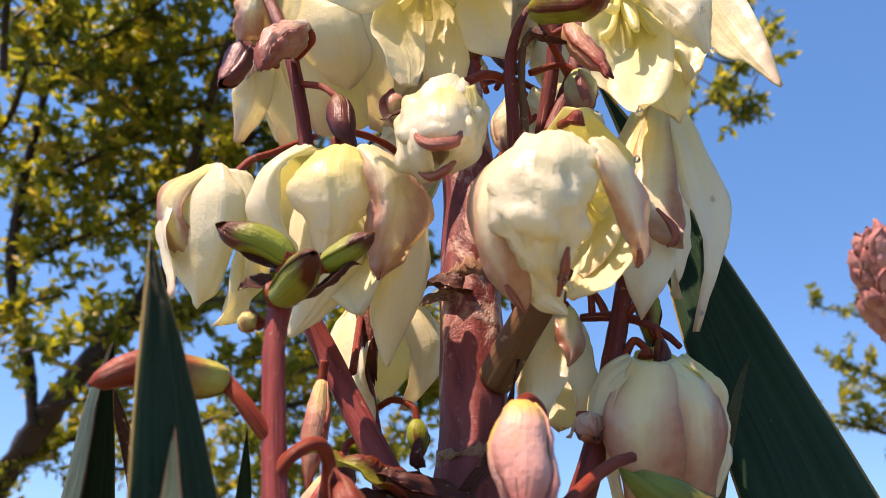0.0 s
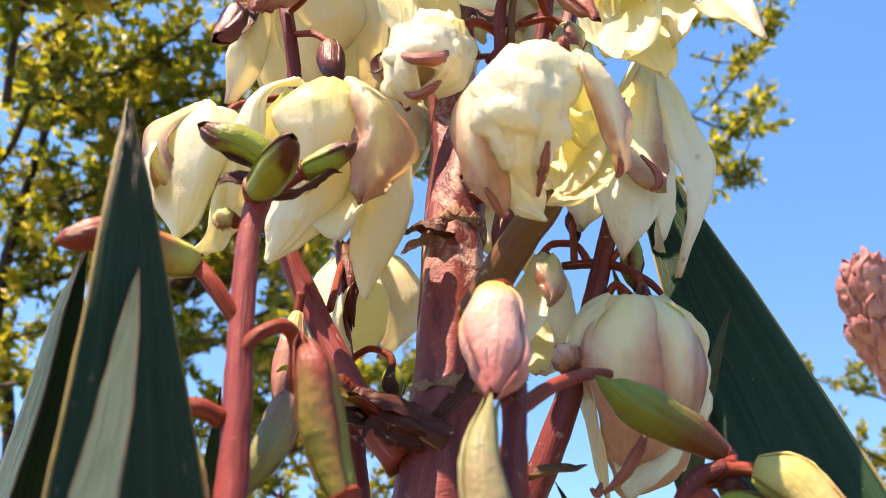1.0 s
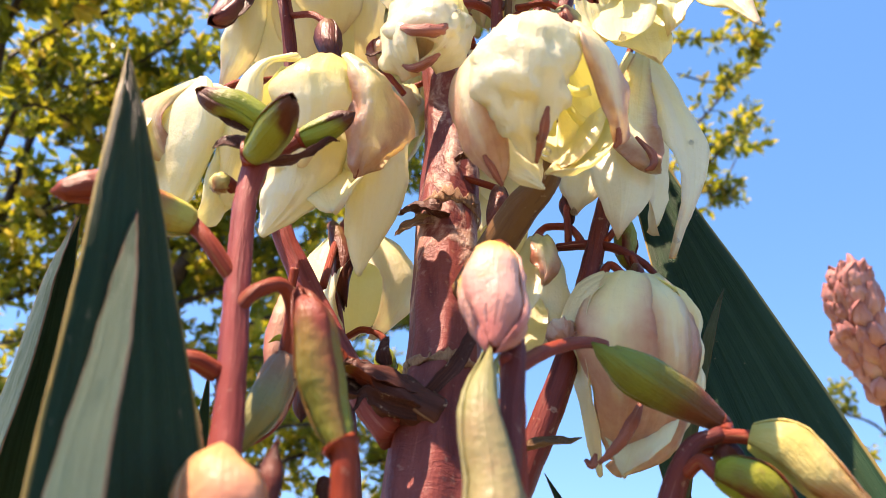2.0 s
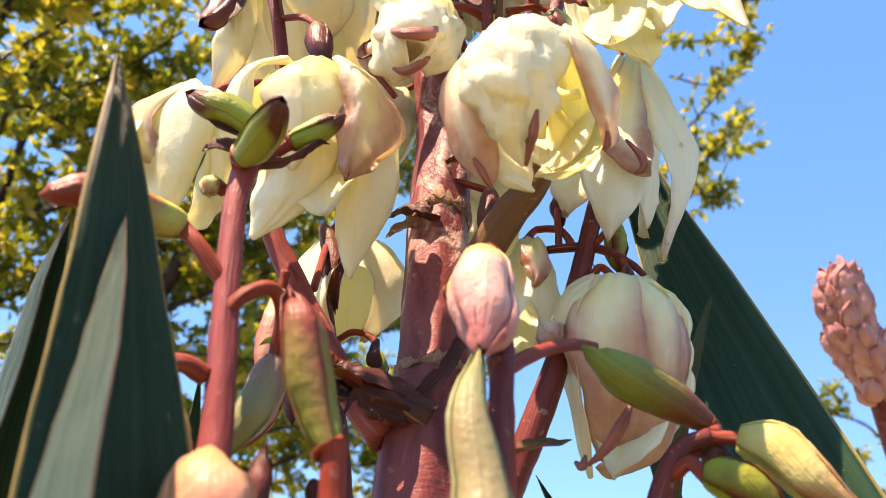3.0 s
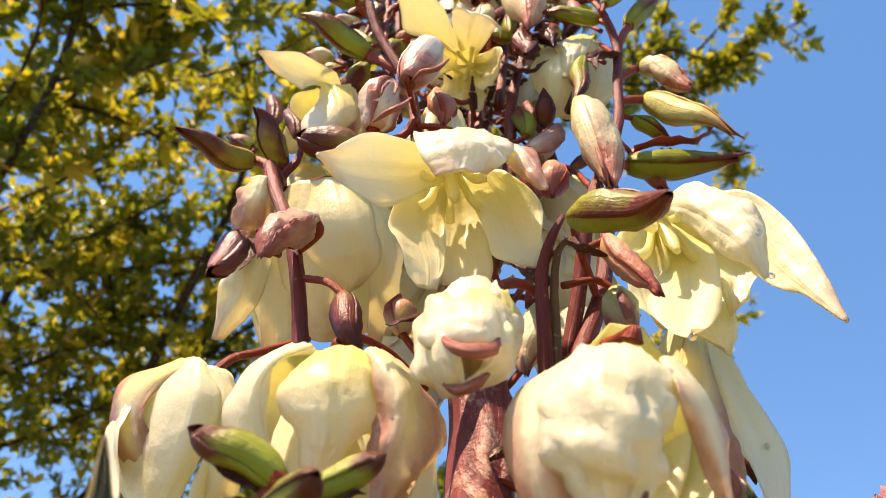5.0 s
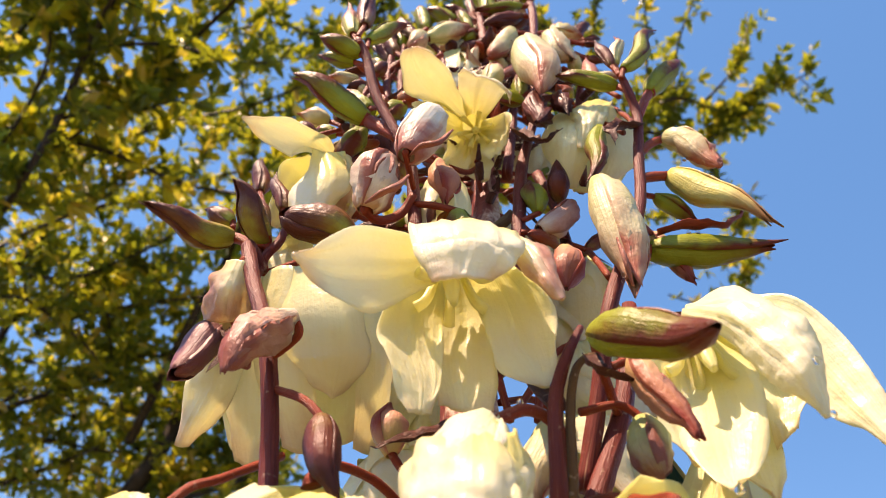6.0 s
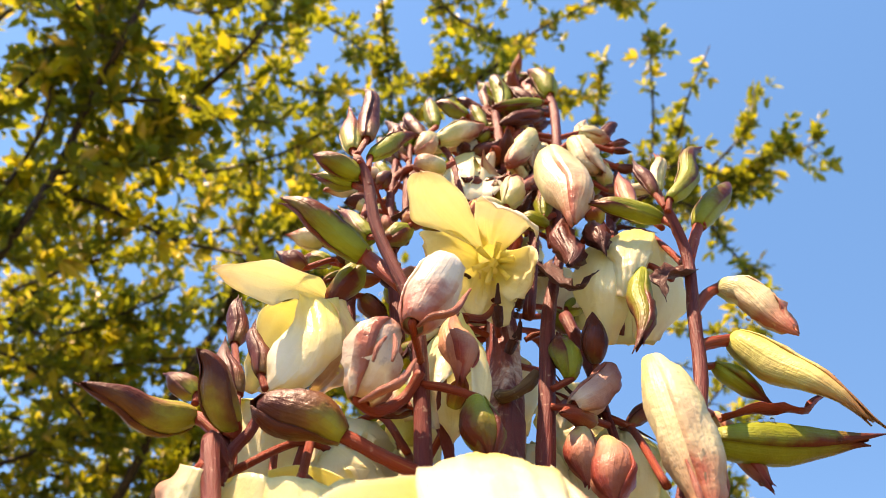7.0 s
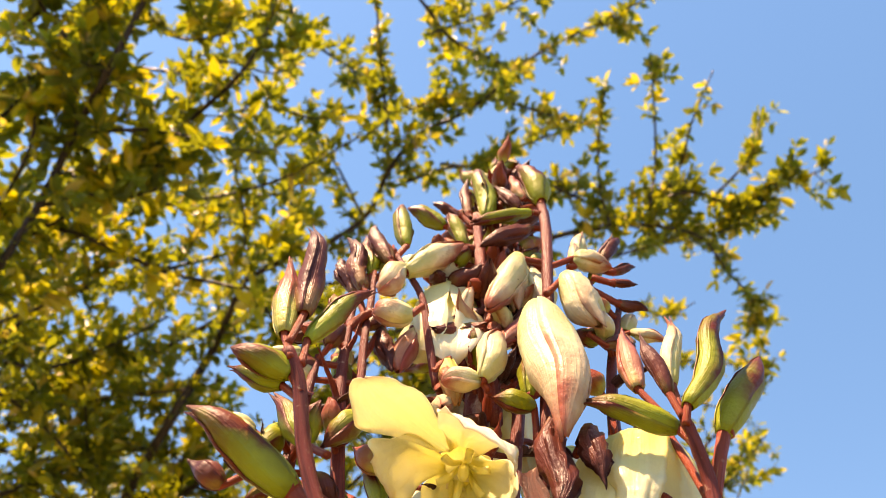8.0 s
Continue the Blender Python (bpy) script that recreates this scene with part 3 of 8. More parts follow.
# torn sheaths and dry bracts where branches leave the stalk
def torn_sheath(centre, radius, length, seed, fibres):
    c, up = Vector(centre), Vector((0.032, 0.24, 0.97)).normalized()
    a = up.orthogonal().normalized()
    b = up.cross(a)
    rows, inner, uvs = [], [], []
    for i in range(6):
        x = i / 5
        ro, ri, ru = [], [], []
        for k in range(65):
            w = k % 64 / 64 * math.tau
            d = a * math.cos(w) + b * math.sin(w)
            ragged = noise.noise(Vector((math.cos(w) * 1.6, math.sin(w) * 1.6, seed))) * 0.9 + noise.noise(Vector((math.cos(w) * 9, math.sin(w) * 9, seed))) * 0.6
            tall = length * max(0.15, 0.55 + ragged)
            r = radius * (0.985 + 0.06 * math.sin(x * 2.4) + 0.03 * noise.noise(Vector((math.cos(w) * 4, math.sin(w) * 4, x * 2 + seed))))
            p = c + up * tall * (x - 0.25)
            ro.append(p + d * r)
            ri.append(p + d * (r - 0.0004))
            ru.append((k / 64 * 6, x))
        rows.append(ro)
        inner.append(ri)
        uvs.append(ru)
    sheath = part("torn_sheath", sheet(rows, inner, uvs), SHEATH, yucca, "torn straw-brown sheath round the stalk")
    own = random.Random(seed)
    for k in range(fibres):
        w = own.uniform(0, math.tau)
        d = a * math.cos(w) + b * math.sin(w)
        side = up.cross(d) * own.uniform(-1, 1)
        p = c + d * radius * 1.03
        part("fibre", tube([p, p + up * 0.0015 + side * 0.003 + d * 0.0006, p + up * own.uniform(0.001, 0.004) + side * 0.004 + d * own.uniform(0.0002, 0.001)], [0.0004, 0.0003, 0.00012], 6, 8, 0.1, 0, k), SHEATH, sheath)


torn_sheath((0.0104, 0.2838, 1.2991), 0.0119, 0.0105, 5, 7)
torn_sheath((0.0108, 0.2673, 1.2317), 0.0128, 0.0070, 9, 3)
bract([(0.0101, 0.2723, 1.2931), (0.0037, 0.2715, 1.2950), (-0.0029, 0.2759, 1.2979), (-0.0080, 0.2815, 1.2983)], 0.009, (-0.2, -0.7, 0.7), BRACT, "ragged purple-brown bract clasping the stalk")
bract([(0.0059, 0.2735, 1.2922), (-0.0009, 0.2765, 1.2924), (-0.0061, 0.2832, 1.2929), (-0.0085, 0.2877, 1.2932)], 0.006, (-0.3, -0.9, 0.2), SHEATH, "frayed straw-coloured bract edge")
for pts, w, face in (
        ([(0.0062, 0.2505, 1.2222), (0.0133, 0.2507, 1.2312), (0.0201, 0.2548, 1.2475), (0.0241, 0.2527, 1.2642)], 0.005, (0.2, -0.9, 0.3)),
        ([(0.0125, 0.2753, 1.3189), (0.0185, 0.2731, 1.3223), (0.0248, 0.2736, 1.3241), (0.0293, 0.2755, 1.3278)], 0.008, (0, -0.6, 0.8)),
        ([(0.0005, 0.2492, 1.2215), (-0.0076, 0.2444, 1.2229), (-0.0158, 0.2433, 1.2271), (-0.0226, 0.2457, 1.2289)], 0.007, (0, -0.7, 0.6)),
        ([(0.0024, 0.2480, 1.2163), (-0.0055, 0.2407, 1.2161), (-0.0117, 0.2389, 1.2177), (-0.0143, 0.2376, 1.2124)], 0.006, (-0.3, -0.8, -0.2)),
        ([(-0.0074, 0.2457, 1.2200), (-0.0180, 0.2410, 1.2180), (-0.0259, 0.2394, 1.2200), (-0.0330, 0.2396, 1.2211)], 0.008, (0, -0.7, 0.6)),
        ([(-0.0065, 0.2502, 1.2300), (-0.0076, 0.2491, 1.2339), (-0.0071, 0.2503, 1.2388)], 0.005, (-0.4, -0.8, 0))):
    bract(pts, w, face, BRACT, "dry curled brown bract")
bract([(-0.0089, 0.2435, 1.2192), (-0.0187, 0.2416, 1.2247), (-0.0288, 0.2418, 1.2301), (-0.0407, 0.2446, 1.2334)], 0.013, (0, -0.5, 0.85), BUD_GREEN, "olive pointed bract")
bract([(-0.0166, 0.2244, 1.1838), (-0.0185, 0.2239, 1.1902), (-0.0204, 0.2254, 1.1877)], 0.004, TOWARD)
bract([(0.0315, 0.2453, 1.2043), (0.0350, 0.2427, 1.2061), (0.0428, 0.2432, 1.2082), (0.0484, 0.2438, 1.2102)], 0.006, (0, -0.5, 0.85), OLIVE, "dry curled brown bract")

# lower branches
branch([(0.0074, 0.2543, 1.2167), (-0.0019, 0.2501, 1.2208), (-0.0101, 0.2466, 1.2238), (-0.0171, 0.2450, 1.2259)], [0.0068, 0.0058, 0.0048, 0.0030], BRACT, label="broken fibrous brown branch base", ridges=6, rough=0.3)
branch([(0.0172, 0.2660, 1.2600), (0.0235, 0.2561, 1.2699), (0.0316, 0.2468, 1.2818), (0.0407, 0.2398, 1.2949)] + [(0.0426, 0.2362, 1.3307)], [0.0062, 0.0060, 0.0056, 0.0048, 0.0030], OLIVE, label="stout olive-brown branch", ridges=3)
branch([(0.0243, 0.2573, 1.1821), (0.0338, 0.2572, 1.2024), (0.0415, 0.2566, 1.2207), (0.0504, 0.2585, 1.2450), (0.0581, 0.2635, 1.2735), (0.0662, 0.2706, 1.3023), (0.0762, 0.2814, 1.3376)], [0.0052, 0.0046, 0.0042, 0.0038, 0.0034, 0.003, 0.0022])
branch([(0.0486, 0.2721, 1.2839), (0.0574, 0.2667, 1.2826), (0.0660, 0.2631, 1.2801), (0.0748, 0.2619, 1.2747), (0.0795, 0.2630, 1.2707)], [0.0014, 0.0018, 0.0016, 0.0013, 0.001])
branch([(-0.0030, 0.2561, 1.2117), (-0.0139, 0.2601, 1.2242), (-0.0257, 0.2670, 1.2443), (-0.0391, 0.2739, 1.2689), (-0.0471, 0.2757, 1.2846), (-0.0555, 0.2791, 1.3072)], [0.006, 0.0045, 0.0044, 0.0042, 0.0038, 0.003], material=BRANCH_ROSY, label="dusty pink-red branch")
branch([(-0.0147, 0.2916, 1.1848), (-0.0185, 0.2974, 1.2085), (-0.0227, 0.2984, 1.2337), (-0.0267, 0.2994, 1.2547), (-0.0324, 0.3044, 1.2839)], [0.0042, 0.0038, 0.0034, 0.003, 0.0026])

# the branch that rises in front on the left, with its pods
branch([(-0.0288, 0.1796, 1.1526), (-0.0334, 0.1838, 1.1784), (-0.0354, 0.1878, 1.1946), (-0.0382, 0.1927, 1.2147), (-0.0414, 0.1981, 1.2367), (-0.0436, 0.2030, 1.2568), (-0.0430, 0.2080, 1.2733)], [0.0036, 0.0034, 0.0032, 0.0031, 0.0029, 0.0029, 0.0036], material=BRANCH_ROSY, label="smooth red branch", sides=18)
bud([(-0.0402, 0.1974, 1.2298), (-0.0430, 0.1958, 1.2320), (-0.0486, 0.1952, 1.2390), (-0.0541, 0.1969, 1.2448)], (-0.0787, 0.1761, 1.2387), 0.0104, BUD_RED, "long curved green pod bud with a smooth red end", (0.001, 0, 0.0015), 0.38, 0.0, radius=0.0021)
bud([(-0.0392, 0.1932, 1.2209), (-0.0350, 0.1935, 1.2264), (-0.0299, 0.1963, 1.2291), (-0.0278, 0.2015, 1.2251), (-0.0288, 0.2054, 1.2159)], (-0.0365, 0.2036, 1.1920), 0.0092, BUD_OLIVE, "pale olive hanging bud", (0, 0, 0), 0.45, 0.04, 0.0003, 0.0018)
bud([(-0.0080, 0.1717, 1.1618), (-0.0094, 0.1730, 1.1756), (-0.0102, 0.1734, 1.1856)], (-0.0226, 0.1777, 1.2201), 0.0094, BUD_SIDE, "blunt green bud with one red side, on a red stalk", (0.0, 0, 0), 0.52, 0.0, 0.0002, 0.0026, 1.0)
bud([(-0.0397, 0.1893, 1.2050), (-0.0441, 0.1866, 1.2067), (-0.0480, 0.1864, 1.2061), (-0.0489, 0.1876, 1.2028)], (-0.0403, 0.1840, 1.1791), 0.009, BUD_YELLOW, "yellow-green hanging bud", radius=0.0021)
bud([(-0.0441, 0.2054, 1.2753), (-0.0406, 0.2043, 1.2788)], (-0.0617, 0.2024, 1.2887), 0.0092, BUD_CAP, "blunt green bud with a brown cap", (0, 0, 0.001), 0.46, 0.0, 0.0001, 0.0022)
bud([(-0.0436, 0.2045, 1.2672), (-0.0444, 0.2025, 1.2682)], (-0.0318, 0.1815, 1.2718), 0.0098, BUD_CAP, "blunt green bud with a brown cap", (0, 0, -0.001), 0.54, 0.0, 0.0001, 0.0026)
bud([(-0.0430, 0.2057, 1.2679), (-0.0345, 0.2107, 1.2797)], (-0.0200, 0.2090, 1.2890), 0.0080, BUD_CAP, "blunt green bud with a brown cap", (0, 0, -0.001), 0.48, 0.0, 0.0001, 0.0022)
bract([(-0.0429, 0.2055, 1.2672), (-0.0335, 0.2088, 1.2718), (-0.0263, 0.2105, 1.2787), (-0.0227, 0.2110, 1.2805)], 0.006, (0, -0.3, 0.9), BRACT)
bract([(-0.0458, 0.2025, 1.2718), (-0.0508, 0.2024, 1.2715), (-0.0542, 0.2019, 1.2697)], 0.006, TOWARD, BRACT)
bract([(-0.0445, 0.2060, 1.2776), (-0.0526, 0.2046, 1.2804), (-0.0564, 0.2051, 1.2829)], 0.004, TOWARD, BRACT)
bud([(-0.0487, 0.2083, 1.2620), (-0.0517, 0.2090, 1.2647)], (-0.0528, 0.2056, 1.2595), 0.006, BUD_YELLOW, "small yellow-green bud", radius=0.0018)

branch([(0.0202, 0.1856, 1.2112), (0.0221, 0.1881, 1.2085), (0.0229, 0.1911, 1.2029), (0.0235, 0.1950, 1.1934), (0.0241, 0.1988, 1.1841)], [0.0014, 0.0024, 0.0026, 0.0027, 0.0028], BRANCH_ROSY, label="short rosy stem under the pink bud", ridges=3)

# lowest bells and buds
left_bell = flower([(-0.0527, 0.2919, 1.3680), (-0.0657, 0.2754, 1.3513), (-0.0722, 0.2710, 1.3461), (-0.0764, 0.2670, 1.3384)], (-0.0816, 0.2762, 1.3133), [
    ([(-0.0753, 0.2727, 1.3408), (-0.0688, 0.2736, 1.3191), (-0.0692, 0.2660, 1.2924), (-0.0734, 0.2568, 1.2758)], 0.022, TEPAL_YELLOW),
    ([(-0.0848, 0.2788, 1.3449), (-0.1028, 0.2744, 1.3276), (-0.0990, 0.2646, 1.3085), (-0.0881, 0.2548, 1.2849)], 0.020, TEPAL)],
    "cream bell flower with a pink-edged petal")
add_petals(left_bell, (-0.0816, 0.2762, 1.3133), [
    ([(-0.0901, 0.2669, 1.3402), (-0.1027, 0.2712, 1.3349), (-0.1064, 0.2741, 1.3251), (-0.1014, 0.2745, 1.3134), (-0.0950, 0.2748, 1.3046), (-0.0926, 0.2739, 1.3016)],
     [(-0.0848, 0.2610, 1.3387), (-0.0973, 0.2626, 1.3297), (-0.0986, 0.2641, 1.3205), (-0.0936, 0.2649, 1.3105), (-0.0883, 0.2660, 1.3051), (-0.0909, 0.2720, 1.3009)],
     [(-0.0806, 0.2586, 1.3368), (-0.0895, 0.2593, 1.3271), (-0.0917, 0.2605, 1.3188), (-0.0874, 0.2623, 1.3116), (-0.0846, 0.2642, 1.3069), (-0.0901, 0.2720, 1.3009)], TEPAL_PINK, 0.0006),
    ([(-0.0849, 0.2630, 1.3391), (-0.0973, 0.2679, 1.3298), (-0.1002, 0.2726, 1.3182), (-0.0986, 0.2763, 1.3063), (-0.0916, 0.2760, 1.2937), (-0.0881, 0.2747, 1.2888)],
     [(-0.0801, 0.2564, 1.3368), (-0.0802, 0.2531, 1.3237), (-0.0805, 0.2548, 1.3115), (-0.0822, 0.2593, 1.3029), (-0.0845, 0.2662, 1.2939), (-0.0874, 0.2740, 1.2880)],
     [(-0.0773, 0.2571, 1.3351), (-0.0715, 0.2557, 1.3254), (-0.0710, 0.2583, 1.3135), (-0.0738, 0.2621, 1.3040), (-0.0803, 0.2686, 1.2933), (-0.0868, 0.2738, 1.2885)], TEPAL_DOME, 0.0004),
    ([(-0.0782, 0.2591, 1.3356), (-0.0728, 0.2587, 1.3231), (-0.0710, 0.2627, 1.3106), (-0.0744, 0.2692, 1.2971), (-0.0786, 0.2754, 1.2871)],
     [(-0.0731, 0.2592, 1.3353), (-0.0672, 0.2581, 1.3221), (-0.0657, 0.2612, 1.3089), (-0.0692, 0.2677, 1.2955), (-0.0771, 0.2755, 1.2842)],
     [(-0.0694, 0.2635, 1.3352), (-0.0652, 0.2664, 1.3229), (-0.0627, 0.2701, 1.3083), (-0.0651, 0.2732, 1.2953), (-0.0758, 0.2762, 1.2853)], TEPAL_DOME, 0.0006)])
wide_bell = flower([(-0.0087, 0.2900, 1.3502), (-0.0219, 0.2768, 1.3556), (-0.0336, 0.2615, 1.3523), (-0.0380, 0.2534, 1.3448)], (-0.0335, 0.2509, 1.3177), [
    ([(-0.0360, 0.2641, 1.3465), (-0.0302, 0.2606, 1.3151), (-0.0280, 0.2509, 1.2922), (-0.0264, 0.2417, 1.2755)], 0.036, TEPAL_YELLOW)],
    "wide cream bell with a blushed pink petal", ((-0.0340, 0.2590, 1.3270), (-0.0290, 0.2450, 1.2960), 0.8))
add_petals(wide_bell, (-0.0335, 0.2509, 1.3177), [
    ([(-0.0496, 0.2438, 1.3359), (-0.0601, 0.2402, 1.3262), (-0.0634, 0.2422, 1.3159), (-0.0618, 0.2445, 1.3050), (-0.0552, 0.2453, 1.2977), (-0.0502, 0.2471, 1.2932)],
     [(-0.0448, 0.2364, 1.3329), (-0.0538, 0.2299, 1.3224), (-0.0570, 0.2309, 1.3118), (-0.0548, 0.2347, 1.3024), (-0.0504, 0.2393, 1.2965), (-0.0479, 0.2443, 1.2922)],
     [(-0.0421, 0.2390, 1.3319), (-0.0501, 0.2334, 1.3243), (-0.0526, 0.2326, 1.3157), (-0.0504, 0.2365, 1.3059), (-0.0468, 0.2395, 1.2985), (-0.0457, 0.2440, 1.2929)], TEPAL_DOME, 0.0005),
    ([(-0.0418, 0.2375, 1.3303), (-0.0471, 0.2319, 1.3202), (-0.0477, 0.2322, 1.3114), (-0.0435, 0.2338, 1.3047), (-0.0410, 0.2372, 1.2989), (-0.0394, 0.2410, 1.2921)],
     [(-0.0340, 0.2346, 1.3321), (-0.0349, 0.2243, 1.3175), (-0.0333, 0.2239, 1.3079), (-0.0335, 0.2277, 1.3012), (-0.0351, 0.2329, 1.2962), (-0.0381, 0.2406, 1.2904)],
     [(-0.0267, 0.2374, 1.3306), (-0.0232, 0.2343, 1.3222), (-0.0230, 0.2341, 1.3120), (-0.0263, 0.2343, 1.3061), (-0.0301, 0.2356, 1.3002), (-0.0365, 0.2412, 1.2918)], TEPAL_PALE, 0.0011),
    ([(-0.0284, 0.2324, 1.3296), (-0.0242, 0.2297, 1.3202), (-0.0227, 0.2310, 1.3089), (-0.0237, 0.2332, 1.2982), (-0.0229, 0.2353, 1.2903), (-0.0206, 0.2370, 1.2862)],
     [(-0.0263, 0.2329, 1.3311), (-0.0169, 0.2288, 1.3198), (-0.0146, 0.2301, 1.3085), (-0.0154, 0.2332, 1.2982), (-0.0180, 0.2354, 1.2900), (-0.0199, 0.2372, 1.2857)],
     [(-0.0245, 0.2386, 1.3330), (-0.0151, 0.2431, 1.3298), (-0.0081, 0.2495, 1.3219), (-0.0037, 0.2533, 1.3126), (-0.0109, 0.2480, 1.3016), (-0.0191, 0.2379, 1.2866)], TEPAL_ROSE, 0.0014),
    ([(-0.0442, 0.2499, 1.3342), (-0.0506, 0.2511, 1.3099), (-0.0501, 0.2501, 1.2912), (-0.0501, 0.2514, 1.2799), (-0.0504, 0.2523, 1.2722)],
     [(-0.0393, 0.2492, 1.3360), (-0.0395, 0.2434, 1.3076), (-0.0384, 0.2447, 1.2912), (-0.0415, 0.2475, 1.2815), (-0.0493, 0.2518, 1.2709)],
     [(-0.0336, 0.2513, 1.3361), (-0.0267, 0.2507, 1.3108), (-0.0273, 0.2530, 1.2973), (-0.0331, 0.2525, 1.2851), (-0.0480, 0.2518, 1.2709)], TEPAL_DOME, 0.0009),
    ([(-0.0366, 0.2513, 1.3361), (-0.0276, 0.2497, 1.3135), (-0.0264, 0.2540, 1.2947), (-0.0241, 0.2585, 1.2783), (-0.0191, 0.2619, 1.2645)],
     [(-0.0316, 0.2510, 1.3370), (-0.0175, 0.2475, 1.3135), (-0.0154, 0.2491, 1.2988), (-0.0162, 0.2535, 1.2826), (-0.0185, 0.2622, 1.2638)],
     [(-0.0260, 0.2547, 1.3383), (-0.0097, 0.2562, 1.3186), (-0.0047, 0.2614, 1.3058), (-0.0083, 0.2623, 1.2875), (-0.0176, 0.2619, 1.2645)], TEPAL_DOME, 0.0007)])
add_petals(wide_bell, (-0.0335, 0.2450, 1.3177), [
    ([(-0.0507, 0.2513, 1.3388), (-0.0604, 0.2551, 1.3268), (-0.0576, 0.2581, 1.3087), (-0.0483, 0.2543, 1.2968)],
     [(-0.0396, 0.2570, 1.3433), (-0.0418, 0.2702, 1.3320), (-0.0411, 0.2719, 1.3145), (-0.0410, 0.2632, 1.2960)],
     [(-0.0270, 0.2540, 1.3402), (-0.0189, 0.2594, 1.3268), (-0.0187, 0.2618, 1.3103), (-0.0276, 0.2569, 1.2957)], TEPAL_YELLOW, 0.0008)])
round_bell = flower([(0.0291, 0.2649, 1.3474), (0.0367, 0.2384, 1.3400), (0.0381, 0.2175, 1.3302)] + [(0.0390, 0.2038, 1.3247)], (0.0334, 0.2049, 1.2959), [
    ([(0.0424, 0.2191, 1.3367), (0.0452, 0.2361, 1.3220), (0.0433, 0.2254, 1.2950), (0.0396, 0.2128, 1.2772)], 0.036, TEPAL_YELLOW)],
    "large round cream bell with pink-brown edges", ((0.0388, 0.2200, 1.3130), (0.0385, 0.2090, 1.2900), 0.8))
add_petals(round_bell, (0.0334, 0.2049, 1.2959), [
    ([(0.0228, 0.1892, 1.3084), (0.0148, 0.1878, 1.3010), (0.0123, 0.1886, 1.2938), (0.0130, 0.1894, 1.2837), (0.0174, 0.1916, 1.2757), (0.0235, 0.1925, 1.2708), (0.0281, 0.1944, 1.2660)],
     [(0.0294, 0.1850, 1.3082), (0.0253, 0.1774, 1.2976), (0.0232, 0.1749, 1.2877), (0.0230, 0.1761, 1.2793), (0.0244, 0.1817, 1.2735), (0.0266, 0.1877, 1.2693), (0.0286, 0.1936, 1.2654)],
     [(0.0376, 0.1877, 1.3067), (0.0399, 0.1846, 1.2983), (0.0398, 0.1855, 1.2907), (0.0373, 0.1873, 1.2836), (0.0343, 0.1890, 1.2768), (0.0313, 0.1904, 1.2706), (0.0291, 0.1935, 1.2657)], TEPAL_DOME, 0.0026),
    ([(0.0233, 0.2005, 1.3125), (0.0136, 0.2052, 1.3089), (0.0087, 0.2069, 1.2993), (0.0085, 0.2080, 1.2885), (0.0114, 0.2057, 1.2783), (0.0159, 0.2035, 1.2702), (0.0208, 0.2027, 1.2643)],
     [(0.0219, 0.1947, 1.3107), (0.0148, 0.1918, 1.3018), (0.0110, 0.1915, 1.2919), (0.0115, 0.1933, 1.2822), (0.0146, 0.1954, 1.2744), (0.0182, 0.1990, 1.2682), (0.0213, 0.2018, 1.2637)],
     [(0.0253, 0.1915, 1.3080), (0.0190, 0.1887, 1.2988), (0.0167, 0.1891, 1.2900), (0.0180, 0.1914, 1.2814), (0.0213, 0.1942, 1.2747), (0.0228, 0.1977, 1.2687), (0.0217, 0.2016, 1.2643)], TEPAL_ROSE, 0.0006),
    ([(0.0382, 0.1868, 1.3062), (0.0395, 0.1826, 1.2980), (0.0413, 0.1844, 1.2909), (0.0452, 0.1894, 1.2837), (0.0481, 0.1935, 1.2790), (0.0504, 0.1981, 1.2757)],
     [(0.0401, 0.1874, 1.3075), (0.0448, 0.1845, 1.2986), (0.0475, 0.1867, 1.2904), (0.0500, 0.1915, 1.2839), (0.0514, 0.1956, 1.2792), (0.0510, 0.1983, 1.2752)],
     [(0.0428, 0.1927, 1.3102), (0.0510, 0.1954, 1.3037), (0.0547, 0.1993, 1.2966), (0.0559, 0.2019, 1.2876), (0.0547, 0.2014, 1.2807), (0.0517, 0.1991, 1.2758)], TEPAL_ROSE, 0.0006),
    ([(0.0366, 0.2130, 1.3188), (0.0408, 0.2238, 1.3055), (0.0396, 0.2212, 1.2878), (0.0326, 0.2021, 1.2683)],
     [(0.0433, 0.2106, 1.3193), (0.0532, 0.2231, 1.3071), (0.0510, 0.2206, 1.2893), (0.0416, 0.2096, 1.2739), (0.0331, 0.2005, 1.2670)],
     [(0.0473, 0.2021, 1.3138), (0.0579, 0.2084, 1.3009), (0.0548, 0.2080, 1.2859), (0.0460, 0.2021, 1.2737), (0.0338, 0.1979, 1.2655)], TEPAL_YELLOW, 0.0008),
    ([(0.0196, 0.2053, 1.3111), (0.0119, 0.2108, 1.2923), (0.0159, 0.2050, 1.2772), (0.0220, 0.2016, 1.2669), (0.0314, 0.2012, 1.2627)],
     [(0.0249, 0.2116, 1.3168), (0.0218, 0.2181, 1.2955), (0.0242, 0.2081, 1.2775), (0.0275, 0.2007, 1.2666), (0.0317, 0.2003, 1.2622)],
     [(0.0306, 0.2172, 1.3191), (0.0357, 0.2291, 1.3003), (0.0354, 0.2194, 1.2817), (0.0336, 0.2075, 1.2684), (0.0325, 0.2012, 1.2627)], TEPAL_DOME, 0.0009)])
